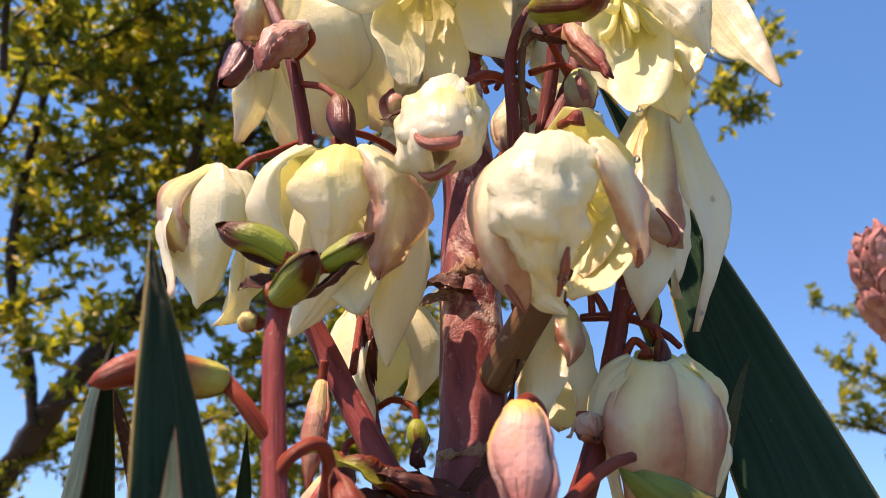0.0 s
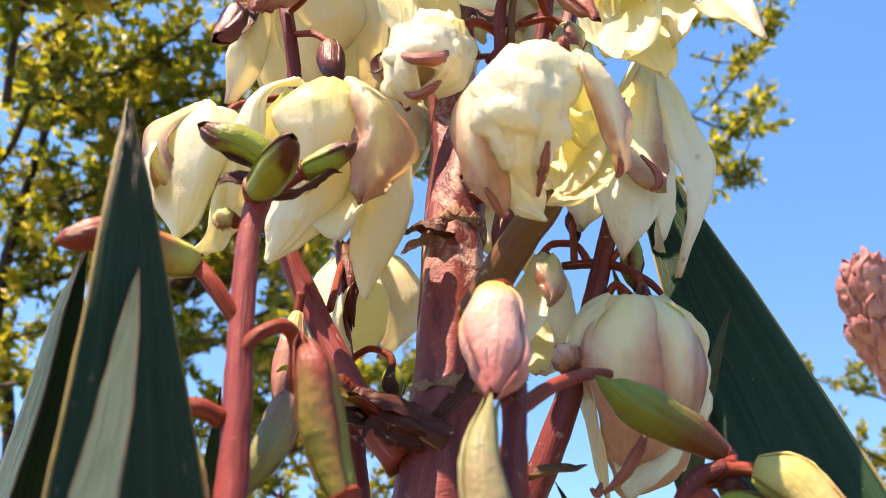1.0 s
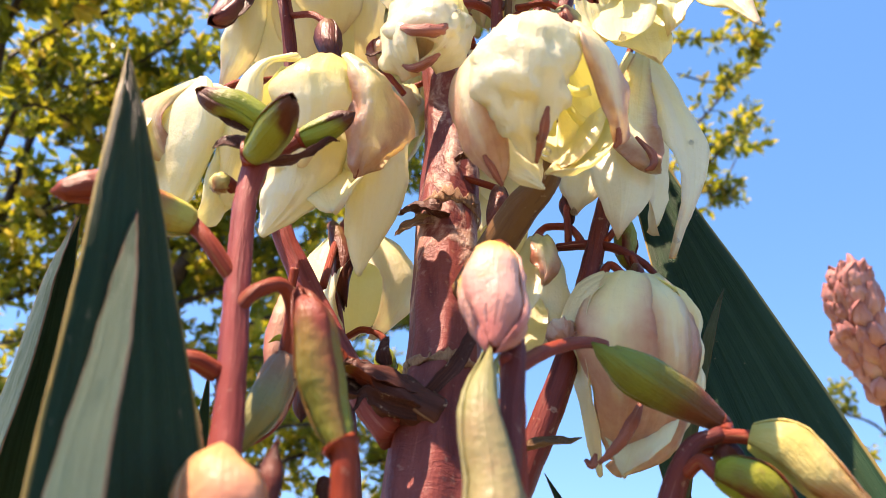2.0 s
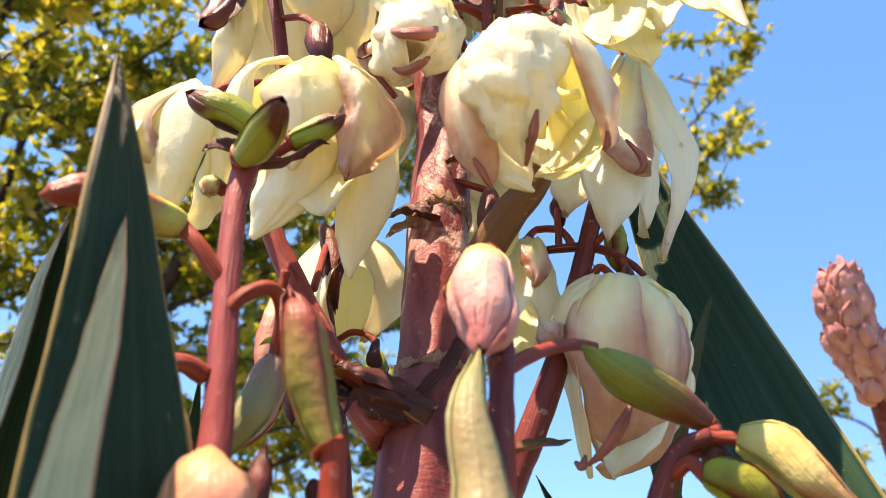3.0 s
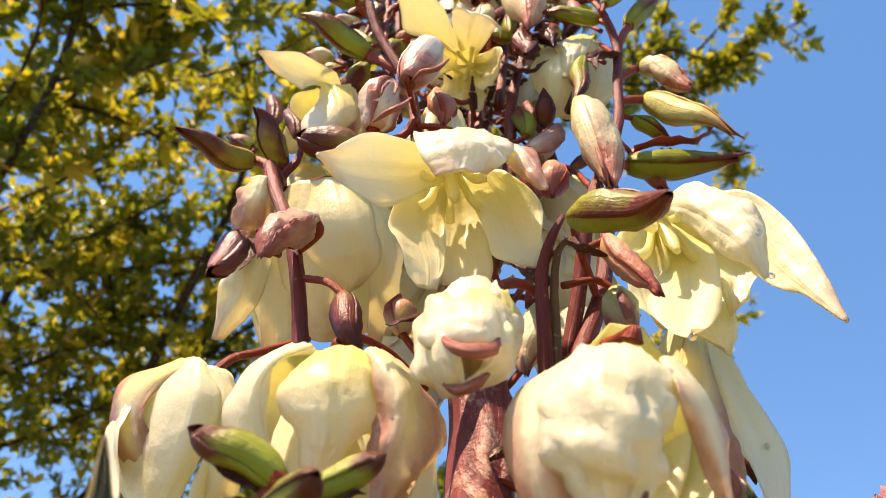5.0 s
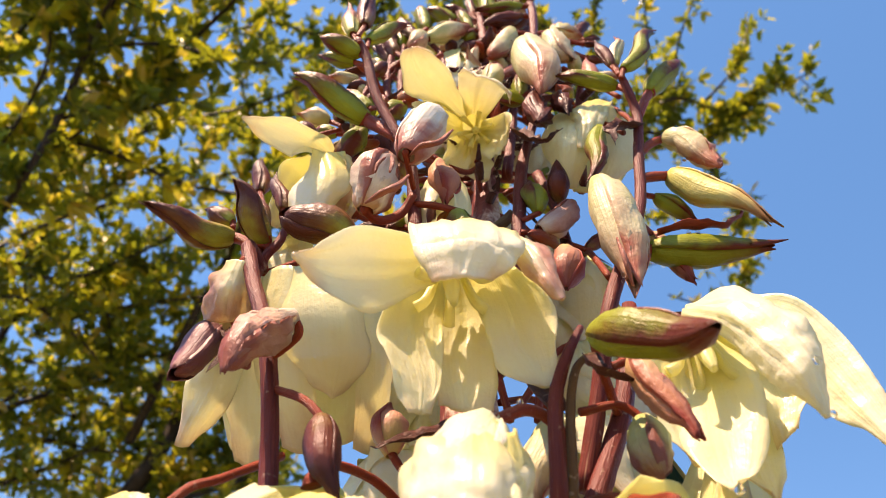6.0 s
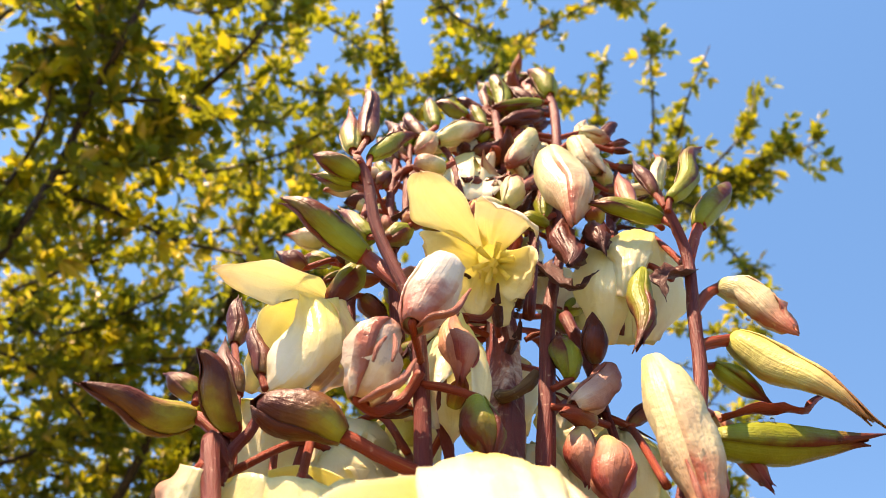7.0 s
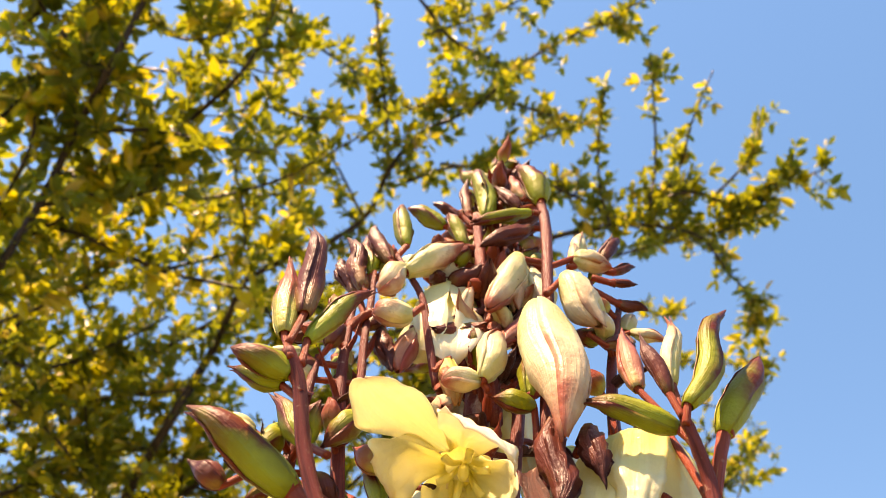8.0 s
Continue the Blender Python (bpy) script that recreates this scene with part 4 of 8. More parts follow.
globe = bud([(0.0312, 0.2562, 1.3539), (0.0269, 0.2502, 1.3633), (0.0161, 0.2398, 1.3629), (0.0034, 0.2293, 1.3501)], (-0.0010, 0.2150, 1.3150), 0.0215, BUD_WHITE, "plump white bud with curled red-brown petal tips", (0.0, -0.001, 0.001), 0.47, 0.0, 0.0012, 0.0017)
add_petals(globe, (0.0, 0.2230, 1.3290), [
    ([(-0.0035, 0.2210, 1.3472), (-0.0116, 0.2169, 1.3358), (-0.0130, 0.2137, 1.3250), (-0.0077, 0.2104, 1.3173)],
     [(0.0004, 0.2171, 1.3461), (0.0002, 0.2021, 1.3271), (0.0000, 0.1995, 1.3174), (-0.0015, 0.2035, 1.3131)],
     [(0.0040, 0.2208, 1.3475), (0.0109, 0.2167, 1.3363), (0.0099, 0.2129, 1.3245), (0.0040, 0.2084, 1.3143)], TEPAL_PALE, 0.0012),
    ([(-0.0110, 0.2250, 1.3425), (-0.0147, 0.2244, 1.3306), (-0.0134, 0.2233, 1.3199), (-0.0069, 0.2207, 1.3105)],
     [(-0.0081, 0.2163, 1.3374), (-0.0105, 0.2106, 1.3220), (-0.0083, 0.2111, 1.3128), (-0.0040, 0.2159, 1.3089)],
     [(-0.0024, 0.2102, 1.3311), (-0.0036, 0.2041, 1.3169), (-0.0026, 0.2076, 1.3109), (-0.0017, 0.2139, 1.3086)], TEPAL, 0.0012),
    ([(0.0024, 0.2100, 1.3370), (0.0046, 0.2037, 1.3205), (0.0023, 0.2064, 1.3139), (-0.0020, 0.2111, 1.3102)],
     [(0.0085, 0.2163, 1.3428), (0.0097, 0.2081, 1.3256), (0.0076, 0.2086, 1.3163), (0.0007, 0.2121, 1.3103)],
     [(0.0100, 0.2246, 1.3487), (0.0134, 0.2233, 1.3362), (0.0116, 0.2218, 1.3237), (0.0031, 0.2188, 1.3126)], TEPAL_PALE, 0.0014)])
for claw, thick in (
        ([(-0.0083, 0.2071, 1.3200), (-0.0055, 0.2014, 1.3141), (-0.0006, 0.1995, 1.3121), (0.0035, 0.2009, 1.3142), (0.0051, 0.2034, 1.3186)], [0.0006, 0.0015, 0.0019, 0.0017, 0.0006]),
        ([(-0.0070, 0.2123, 1.3100), (-0.0033, 0.2105, 1.3076), (0.0007, 0.2085, 1.3086), (0.0036, 0.2083, 1.3117)], [0.0005, 0.0015, 0.0014, 0.0005])):
    part("petal_tip", tube(claw, thick, 12, 18, 0.22, 3, seed_next()), CLAW, globe, "curled red-brown petal tip")
flower([(0.0668, 0.2720, 1.3080), (0.0809, 0.2917, 1.3711), (0.0903, 0.2955, 1.4031), (0.0917, 0.2892, 1.3943)], (0.0852, 0.3041, 1.3542), [
    ([(0.0926, 0.2857, 1.3881), (0.0959, 0.2684, 1.3426), (0.0948, 0.2609, 1.3122), (0.0858, 0.2558, 1.2750)], 0.019, TEPAL_TIP, 0.9, 0.0009, 0.2),
    ([(0.0888, 0.2816, 1.3842), (0.0744, 0.2556, 1.3290), (0.0746, 0.2475, 1.3084), (0.0794, 0.2452, 1.2992)], 0.016, TEPAL_PINK),
    ([(0.0866, 0.2824, 1.3832), (0.0700, 0.2588, 1.3212), (0.0680, 0.2526, 1.2961), (0.0642, 0.2499, 1.2768)], 0.022, TEPAL),
    ([(0.0884, 0.2916, 1.3914), (0.0652, 0.2778, 1.3317), (0.0594, 0.2749, 1.3117), (0.0561, 0.2764, 1.3009)], 0.024, TEPAL),
    ([(0.0957, 0.2984, 1.3979), (0.0966, 0.2920, 1.3464), (0.0893, 0.2840, 1.3143), (0.0791, 0.2725, 1.2926)], 0.026, TEPAL)],
    "long drooping cream bell with wet petal tips")
low_bell = flower([(0.0545, 0.2623, 1.2604), (0.0579, 0.2607, 1.2623), (0.0632, 0.2612, 1.2722), (0.0670, 0.2606, 1.2697)], (0.0675, 0.2587, 1.2367), [
    ([(0.0716, 0.2761, 1.2740), (0.0783, 0.2814, 1.2534), (0.0721, 0.2674, 1.2218), (0.0616, 0.2521, 1.2018)], 0.036, TEPAL_YELLOW)],
    "closed cream bell washed with dusky pink")
add_petals(low_bell, (0.0675, 0.2587, 1.2367), [
    ([(0.0601, 0.2533, 1.2649), (0.0498, 0.2560, 1.2601), (0.0477, 0.2613, 1.2498), (0.0512, 0.2667, 1.2350), (0.0560, 0.2716, 1.2186), (0.0595, 0.2744, 1.2065)],
     [(0.0604, 0.2476, 1.2628), (0.0509, 0.2464, 1.2546), (0.0483, 0.2496, 1.2442), (0.0521, 0.2572, 1.2315), (0.0567, 0.2667, 1.2173), (0.0600, 0.2746, 1.2062)],
     [(0.0624, 0.2442, 1.2607), (0.0532, 0.2405, 1.2506), (0.0501, 0.2424, 1.2405), (0.0535, 0.2503, 1.2296), (0.0580, 0.2626, 1.2163), (0.0609, 0.2742, 1.2069)], TEPAL_DOME, 0.0006),
    ([(0.0595, 0.2461, 1.2614), (0.0503, 0.2432, 1.2498), (0.0490, 0.2459, 1.2383), (0.0541, 0.2537, 1.2273), (0.0590, 0.2632, 1.2174), (0.0615, 0.2696, 1.2114)],
     [(0.0627, 0.2400, 1.2600), (0.0583, 0.2349, 1.2484), (0.0573, 0.2365, 1.2365), (0.0601, 0.2457, 1.2250), (0.0621, 0.2564, 1.2174), (0.0626, 0.2689, 1.2106)],
     [(0.0685, 0.2412, 1.2597), (0.0690, 0.2363, 1.2496), (0.0697, 0.2388, 1.2380), (0.0696, 0.2483, 1.2263), (0.0676, 0.2582, 1.2181), (0.0642, 0.2695, 1.2115)], TEPAL_FLUSH, 0.0007),
    ([(0.0647, 0.2423, 1.2599), (0.0674, 0.2369, 1.2484), (0.0681, 0.2404, 1.2372), (0.0681, 0.2518, 1.2240), (0.0660, 0.2663, 1.2134), (0.0614, 0.2729, 1.2094)],
     [(0.0686, 0.2427, 1.2611), (0.0751, 0.2388, 1.2510), (0.0767, 0.2414, 1.2394), (0.0771, 0.2493, 1.2284), (0.0745, 0.2616, 1.2155), (0.0638, 0.2721, 1.2066)],
     [(0.0751, 0.2512, 1.2640), (0.0837, 0.2505, 1.2564), (0.0878, 0.2560, 1.2456), (0.0885, 0.2618, 1.2343), (0.0838, 0.2706, 1.2175), (0.0661, 0.2743, 1.2065)], TEPAL_FLUSH, 0.0008),
    ([(0.0726, 0.2459, 1.2613), (0.0803, 0.2468, 1.2549), (0.0850, 0.2542, 1.2448), (0.0860, 0.2609, 1.2339), (0.0805, 0.2707, 1.2151)],
     [(0.0752, 0.2493, 1.2634), (0.0844, 0.2514, 1.2568), (0.0888, 0.2578, 1.2464), (0.0895, 0.2639, 1.2345), (0.0826, 0.2719, 1.2150)],
     [(0.0786, 0.2566, 1.2666), (0.0888, 0.2600, 1.2597), (0.0929, 0.2647, 1.2482), (0.0927, 0.2689, 1.2356), (0.0846, 0.2737, 1.2159)], TEPAL_PALE, 0.0016)])
flower([(-0.0310, 0.2729, 1.2646), (-0.0311, 0.3053, 1.3042), (-0.0269, 0.3142, 1.3152)], (-0.0226, 0.3180, 1.2885), [
    ([(-0.0290, 0.3136, 1.3129), (-0.0381, 0.3016, 1.2894), (-0.0361, 0.2959, 1.2660), (-0.0227, 0.2969, 1.2527)], 0.030, TEPAL),
    ([(-0.0244, 0.3137, 1.3132), (-0.0082, 0.3031, 1.2943), (-0.0045, 0.2992, 1.2783), (-0.0129, 0.2977, 1.2559)], 0.030, TEPAL),
    ([(-0.0272, 0.3184, 1.3157), (-0.0270, 0.3341, 1.3038), (-0.0247, 0.3284, 1.2806), (-0.0224, 0.3154, 1.2611)], 0.034, TEPAL_YELLOW)],
    "pale cream bell behind the stalk")
flower([(0.0569, 0.2679, 1.2831), (0.0544, 0.2768, 1.2944), (0.0470, 0.2815, 1.2971), (0.0436, 0.2806, 1.2936)], (0.0415, 0.2762, 1.2672), [
    ([(0.0414, 0.2767, 1.2901), (0.0328, 0.2667, 1.2708), (0.0307, 0.2627, 1.2545), (0.0313, 0.2612, 1.2398)], 0.022, TEPAL),
    ([(0.0448, 0.2764, 1.2890), (0.0487, 0.2691, 1.2714), (0.0483, 0.2655, 1.2570), (0.0398, 0.2615, 1.2407)], 0.022, TEPAL),
    ([(0.0429, 0.2708, 1.2871), (0.0428, 0.2634, 1.2777), (0.0429, 0.2616, 1.2704), (0.0411, 0.2609, 1.2635)], 0.010, TEPAL_PINK),
    ([(0.0450, 0.2865, 1.2922), (0.0430, 0.2921, 1.2732), (0.0412, 0.2857, 1.2553), (0.0392, 0.2762, 1.2420)], 0.026, TEPAL)],
    "pale cream bell half hidden by a branch")
bud([(-0.0344, 0.3004, 1.3013), (-0.0340, 0.3000, 1.3036)], (-0.0246, 0.2931, 1.2667), 0.0085, BUD_DRY, "withered brown bud", (0.001, 0, 0.0), 0.45, 0.1, 0.0006)
bud([(-0.0398, 0.2651, 1.2667), (-0.0403, 0.2655, 1.2596)], (-0.0413, 0.2584, 1.2223), 0.0085, BUD_PINK, "slim red-sided bud", radius=0.0016)
bud([(-0.0312, 0.2597, 1.2356), (-0.0349, 0.2556, 1.2278)], (-0.0448, 0.2474, 1.2027), 0.0100, BUD_PINK, "pale slim bud", radius=0.0016)
bud([(-0.0235, 0.3017, 1.2471), (-0.0279, 0.2932, 1.2464), (-0.0340, 0.2902, 1.2426), (-0.0343, 0.2888, 1.2371)], (-0.0343, 0.2849, 1.2210), 0.0085, BUD_DRY, "small dark hanging bud", crumple=0.00015)
bud([(-0.0253, 0.3043, 1.2578), (-0.0188, 0.3009, 1.2608), (-0.0113, 0.2982, 1.2577), (-0.0095, 0.2969, 1.2523)], (-0.0084, 0.2933, 1.2378), 0.0085, BUD_GREEN, "small green hanging bud")
bud([(0.0634, 0.2637, 1.2824), (0.0719, 0.2688, 1.2947)], (0.0718, 0.2627, 1.2697), 0.0085, BUD_GREEN, "slim green bud", radius=0.0012)
bud([(0.0715, 0.2627, 1.2781), (0.0723, 0.2602, 1.2723)], (0.0707, 0.2553, 1.2567), 0.0055, BUD_DRY, "withered brown bud", crumple=0.0006)
bud([(0.0521, 0.2699, 1.2829), (0.0546, 0.2831, 1.3116)], (0.0548, 0.2793, 1.2961), 0.0055, BUD_DRY, "small dark bud", crumple=0.00015)
bud([(0.1074, 0.2964, 1.3474), (0.1193, 0.3245, 1.3525)], (0.1200, 0.3246, 1.3403), 0.0065, BUD_DRY, "withered dark red bud", crumple=0.0006)
bud([(0.0424, 0.2526, 1.2462), (0.0443, 0.2483, 1.2455)], (0.0461, 0.2442, 1.2372), 0.0085, BUD_PAPER, "withered papery brown bud", crumple=0.0022)
bud([(0.0151, 0.2795, 1.3152), (0.0281, 0.2736, 1.3074)], (0.0246, 0.2639, 1.2763), 0.0090, BUD_DRY, "slim brown bud beside the stalk", crumple=0.00015)

# near buds low in front
bud([(0.0146, 0.1600, 1.1466), (0.0144, 0.1632, 1.1596)], (0.0172, 0.1798, 1.2106), 0.0115, BUD_OLIVE, "long pale olive and pink pod", (0, 0, 0), 0.30, 0.05, 0.0002, 0.004)
branch([(0.0187, 0.1743, 1.1713), (0.0207, 0.1818, 1.1934), (0.0226, 0.1867, 1.2092), (0.0242, 0.1935, 1.2245)], [0.0030, 0.0028, 0.0024, 0.0014], BRANCH)
bud([(0.0241, 0.1930, 1.2222), (0.0235, 0.1930, 1.2349), (0.0204, 0.1886, 1.2381), (0.0180, 0.1862, 1.2367)], (0.0174, 0.1773, 1.2090), 0.0148, BUD_BLUSH, "plump glossy pink bud hanging tip down", (-0.0005, 0, 0), 0.45, 0.03, 0.0007, 0.0016)
branch([(0.0225, 0.1865, 1.2085), (0.0322, 0.2003, 1.2183), (0.0434, 0.2148, 1.2264), (0.0513, 0.2239, 1.2297)], [0.0018, 0.0017, 0.0016, 0.0014], PEDICEL, "flower_branch", "thin pink stalk")
bud([(0.0768, 0.2138, 1.2047), (0.0784, 0.2165, 1.2072)], (0.0474, 0.2123, 1.2248), 0.0112, BUD_TURNED, "blunt green bud, red-brown towards its stalk", (0, 0, 0), 0.56, 0.0, 0.0002, 0.0018)
branch([(0.0605, 0.2176, 1.1786), (0.0638, 0.2184, 1.1902), (0.0666, 0.2162, 1.1978), (0.0702, 0.2153, 1.2025), (0.0761, 0.2138, 1.2047)], [0.0032, 0.0030, 0.0027, 0.0022, 0.0018], BRANCH)
bud([(0.0757, 0.2148, 1.2044), (0.0818, 0.2115, 1.2034)], (0.1027, 0.2010, 1.1852), 0.0128, BUD_YELLOW, "plump yellow-green bud", (0, 0, 0.002), 0.40, 0.04, radius=0.0018)
bud([(0.0668, 0.2155, 1.1950), (0.0696, 0.2120, 1.1973), (0.0717, 0.2091, 1.1939)], (0.0877, 0.2020, 1.1812), 0.0112, BUD_GREEN, "green bud with a pale side", (0, 0, 0.002), 0.40, 0.04, radius=0.0018)
bud([(0.0697, 0.2188, 1.1999), (0.0756, 0.2193, 1.2017)], (0.0824, 0.2165, 1.1986), 0.0068, BUD_DRY, "withered brown bud", crumple=0.0008)
bud([(-0.0237, 0.1604, 1.1579), (-0.0254, 0.1603, 1.1659)], (-0.0304, 0.1647, 1.1843), 0.0165, BUD_PEACH, "plump peach-pink bud", (0, 0, 0), 0.45, 0.02, 0.0003, 0.002)
bud([(-0.0230, 0.1735, 1.1694), (-0.0230, 0.1749, 1.1753)], (-0.0236, 0.1782, 1.1887), 0.0050, BUD_DRY, "slim brown bud tip", crumple=0.00015)

# upper bells: the open pair facing the camera
open_flower = flower([(0.0272, 0.2845, 1.3854), (0.0283, 0.2872, 1.4135), (0.0183, 0.2809, 1.4384), (0.0063, 0.2701, 1.4365)], (-0.0056, 0.2028, 1.3556), [],
    "wide open cream flower with yellow throat and stamens", ((-0.0075, 0.2503, 1.4223), (-0.0042, 0.2372, 1.3850), 0.95))
add_petals(open_flower, (-0.0056, 0.2028, 1.3556), [
    ([(-0.0075, 0.2458, 1.4113), (-0.0175, 0.2402, 1.3973), (-0.0268, 0.2331, 1.3854), (-0.0376, 0.2246, 1.3808), (-0.0487, 0.2148, 1.3850)],
     [(-0.0087, 0.2481, 1.4186), (-0.0211, 0.2398, 1.4068), (-0.0315, 0.2302, 1.3967), (-0.0410, 0.2217, 1.3887), (-0.0490, 0.2136, 1.3850)],
     [(-0.0101, 0.2432, 1.4186), (-0.0227, 0.2304, 1.4117), (-0.0340, 0.2204, 1.4039), (-0.0419, 0.2165, 1.3927), (-0.0488, 0.2140, 1.3862)], TEPAL, 0.0005),
    ([(-0.0133, 0.2461, 1.4252), (-0.0192, 0.2301, 1.4135), (-0.0179, 0.2205, 1.3957), (-0.0127, 0.2190, 1.3854)],
     [(-0.0037, 0.2468, 1.4306), (-0.0047, 0.2266, 1.4159), (-0.0035, 0.2142, 1.3986), (-0.0050, 0.2145, 1.3843)],
     [(0.0095, 0.2443, 1.4263), (0.0117, 0.2275, 1.4135), (0.0103, 0.2188, 1.3964), (0.0043, 0.2169, 1.3872)], TEPAL_PALE, 0.0012),
    ([(0.0044, 0.2404, 1.4217), (0.0093, 0.2294, 1.4056), (0.0151, 0.2237, 1.3924), (0.0202, 0.2210, 1.3856)],
     [(0.0083, 0.2375, 1.4221), (0.0136, 0.2241, 1.4042), (0.0181, 0.2200, 1.3924), (0.0219, 0.2193, 1.3844)],
     [(0.0105, 0.2385, 1.4240), (0.0166, 0.2276, 1.4113), (0.0214, 0.2228, 1.3969), (0.0227, 0.2204, 1.3863)], TEPAL_ROSE, 0.0010),
    ([(-0.0018, 0.2527, 1.4186), (0.0030, 0.2496, 1.4017), (0.0069, 0.2463, 1.3852), (0.0115, 0.2456, 1.3772), (0.0197, 0.2442, 1.3734)],
     [(0.0055, 0.2509, 1.4206), (0.0130, 0.2507, 1.4065), (0.0168, 0.2496, 1.3921), (0.0203, 0.2467, 1.3820), (0.0218, 0.2452, 1.3736)],
     [(0.0115, 0.2470, 1.4188), (0.0207, 0.2427, 1.4068), (0.0247, 0.2433, 1.3953), (0.0249, 0.2445, 1.3832), (0.0231, 0.2450, 1.3738)], TEPAL_YELLOW, 0.0005),
    ([(-0.0119, 0.2548, 1.4196), (-0.0137, 0.2550, 1.4021), (-0.0114, 0.2528, 1.3842), (-0.0055, 0.2509, 1.3690)],
     [(-0.0048, 0.2579, 1.4218), (-0.0029, 0.2599, 1.4048), (-0.0022, 0.2579, 1.3866), (-0.0000, 0.2545, 1.3688)],
     [(0.0042, 0.2549, 1.4184), (0.0073, 0.2547, 1.4011), (0.0088, 0.2525, 1.3832), (0.0089, 0.2528, 1.3688)], TEPAL_YELLOW, 0.0004),
    ([(-0.0192, 0.2498, 1.4169), (-0.0247, 0.2433, 1.3986), (-0.0251, 0.2408, 1.3830), (-0.0203, 0.2400, 1.3698), (-0.0148, 0.2411, 1.3593)],
     [(-0.0127, 0.2535, 1.4198), (-0.0160, 0.2517, 1.4017), (-0.0153, 0.2500, 1.3867), (-0.0121, 0.2471, 1.3731), (-0.0117, 0.2437, 1.3606)],
     [(-0.0071, 0.2551, 1.4189), (-0.0075, 0.2538, 1.4017), (-0.0065, 0.2520, 1.3866), (-0.0067, 0.2491, 1.3734), (-0.0091, 0.2442, 1.3614)], TEPAL_YELLOW, 0.0005)])
flared_flower = flower([(0.0536, 0.2837, 1.3983), (0.0636, 0.2759, 1.4163), (0.0700, 0.2641, 1.4186), (0.0711, 0.2558, 1.4097)], (0.0519, 0.1976, 1.3324), [
    ([(0.0734, 0.2572, 1.4069), (0.0740, 0.2539, 1.3850), (0.0685, 0.2409, 1.3575), (0.0645, 0.2301, 1.3388)], 0.026, TEPAL_YELLOW, 0.8)],
    "open cream flower with flaring petals and yellow throat", ((0.0700, 0.2538, 1.4086), (0.0713, 0.2397, 1.3746), 0.95))
add_petals(flared_flower, (0.0519, 0.1976, 1.3324), [
    ([(0.0661, 0.2504, 1.4068), (0.0712, 0.2375, 1.3935), (0.0754, 0.2283, 1.3749), (0.0794, 0.2227, 1.3652), (0.0852, 0.2201, 1.3581)],
     [(0.0675, 0.2498, 1.4110), (0.0721, 0.2296, 1.3959), (0.0776, 0.2188, 1.3796), (0.0814, 0.2154, 1.3685), (0.0853, 0.2187, 1.3566)],
     [(0.0713, 0.2537, 1.4157), (0.0783, 0.2346, 1.4076), (0.0853, 0.2245, 1.3937), (0.0899, 0.2221, 1.3793), (0.0872, 0.2205, 1.3591)], TEPAL_DOME, 0.0014),
    ([(0.0792, 0.2544, 1.4072), (0.0924, 0.2492, 1.3928), (0.0996, 0.2442, 1.3750), (0.1052, 0.2349, 1.3636), (0.1104, 0.2270, 1.3501)],
     [(0.0818, 0.2560, 1.4152), (0.0962, 0.2457, 1.4045), (0.1027, 0.2396, 1.3850), (0.1063, 0.2321, 1.3657), (0.1110, 0.2264, 1.3491)],
     [(0.0826, 0.2534, 1.4188), (0.0974, 0.2415, 1.4140), (0.1061, 0.2343, 1.3957), (0.1106, 0.2302, 1.3734), (0.1124, 0.2268, 1.3502)], TEPAL, 0.0008),
    ([(0.0640, 0.2540, 1.4088), (0.0538, 0.2499, 1.3944), (0.0526, 0.2470, 1.3776), (0.0557, 0.2447, 1.3633), (0.0598, 0.2432, 1.3547)],
     [(0.0695, 0.2572, 1.4108), (0.0632, 0.2556, 1.3961), (0.0622, 0.2538, 1.3813), (0.0625, 0.2499, 1.3659), (0.0623, 0.2455, 1.3547)],
     [(0.0722, 0.2561, 1.4086), (0.0706, 0.2563, 1.3946), (0.0704, 0.2544, 1.3799), (0.0681, 0.2506, 1.3663), (0.0641, 0.2460, 1.3557)], TEPAL_YELLOW, 0.0008),
    ([(0.0674, 0.2580, 1.4098), (0.0664, 0.2621, 1.3935), (0.0671, 0.2608, 1.3762), (0.0729, 0.2549, 1.3616), (0.0820, 0.2476, 1.3504)],
     [(0.0745, 0.2620, 1.4141), (0.0803, 0.2658, 1.3978), (0.0819, 0.2643, 1.3806), (0.0836, 0.2579, 1.3636), (0.0836, 0.2486, 1.3490)],
     [(0.0782, 0.2572, 1.4102), (0.0897, 0.2577, 1.3948), (0.0927, 0.2568, 1.3785), (0.0898, 0.2530, 1.3631), (0.0845, 0.2483, 1.3493)], TEPAL_YELLOW, 0.0009),
    ([(0.0766, 0.2582, 1.4124), (0.0839, 0.2569, 1.3963), (0.0883, 0.2547, 1.3817), (0.0890, 0.2530, 1.3667)],
     [(0.0803, 0.2582, 1.4156), (0.0918, 0.2567, 1.3996), (0.0960, 0.2534, 1.3865), (0.0929, 0.2513, 1.3706)],
     [(0.0816, 0.2530, 1.4125), (0.0947, 0.2510, 1.4006), (0.0996, 0.2477, 1.3875), (0.0949, 0.2500, 1.3723)], TEPAL_YELLOW, 0.0009)])
shaded_bell = flower([(-0.0582, 0.2943, 1.4113), (-0.0568, 0.3122, 1.4677), (-0.0552, 0.3132, 1.4801), (-0.0509, 0.2782, 1.4360)], (-0.0457, 0.2996, 1.4137), [], "long pale cream bell in soft shade")
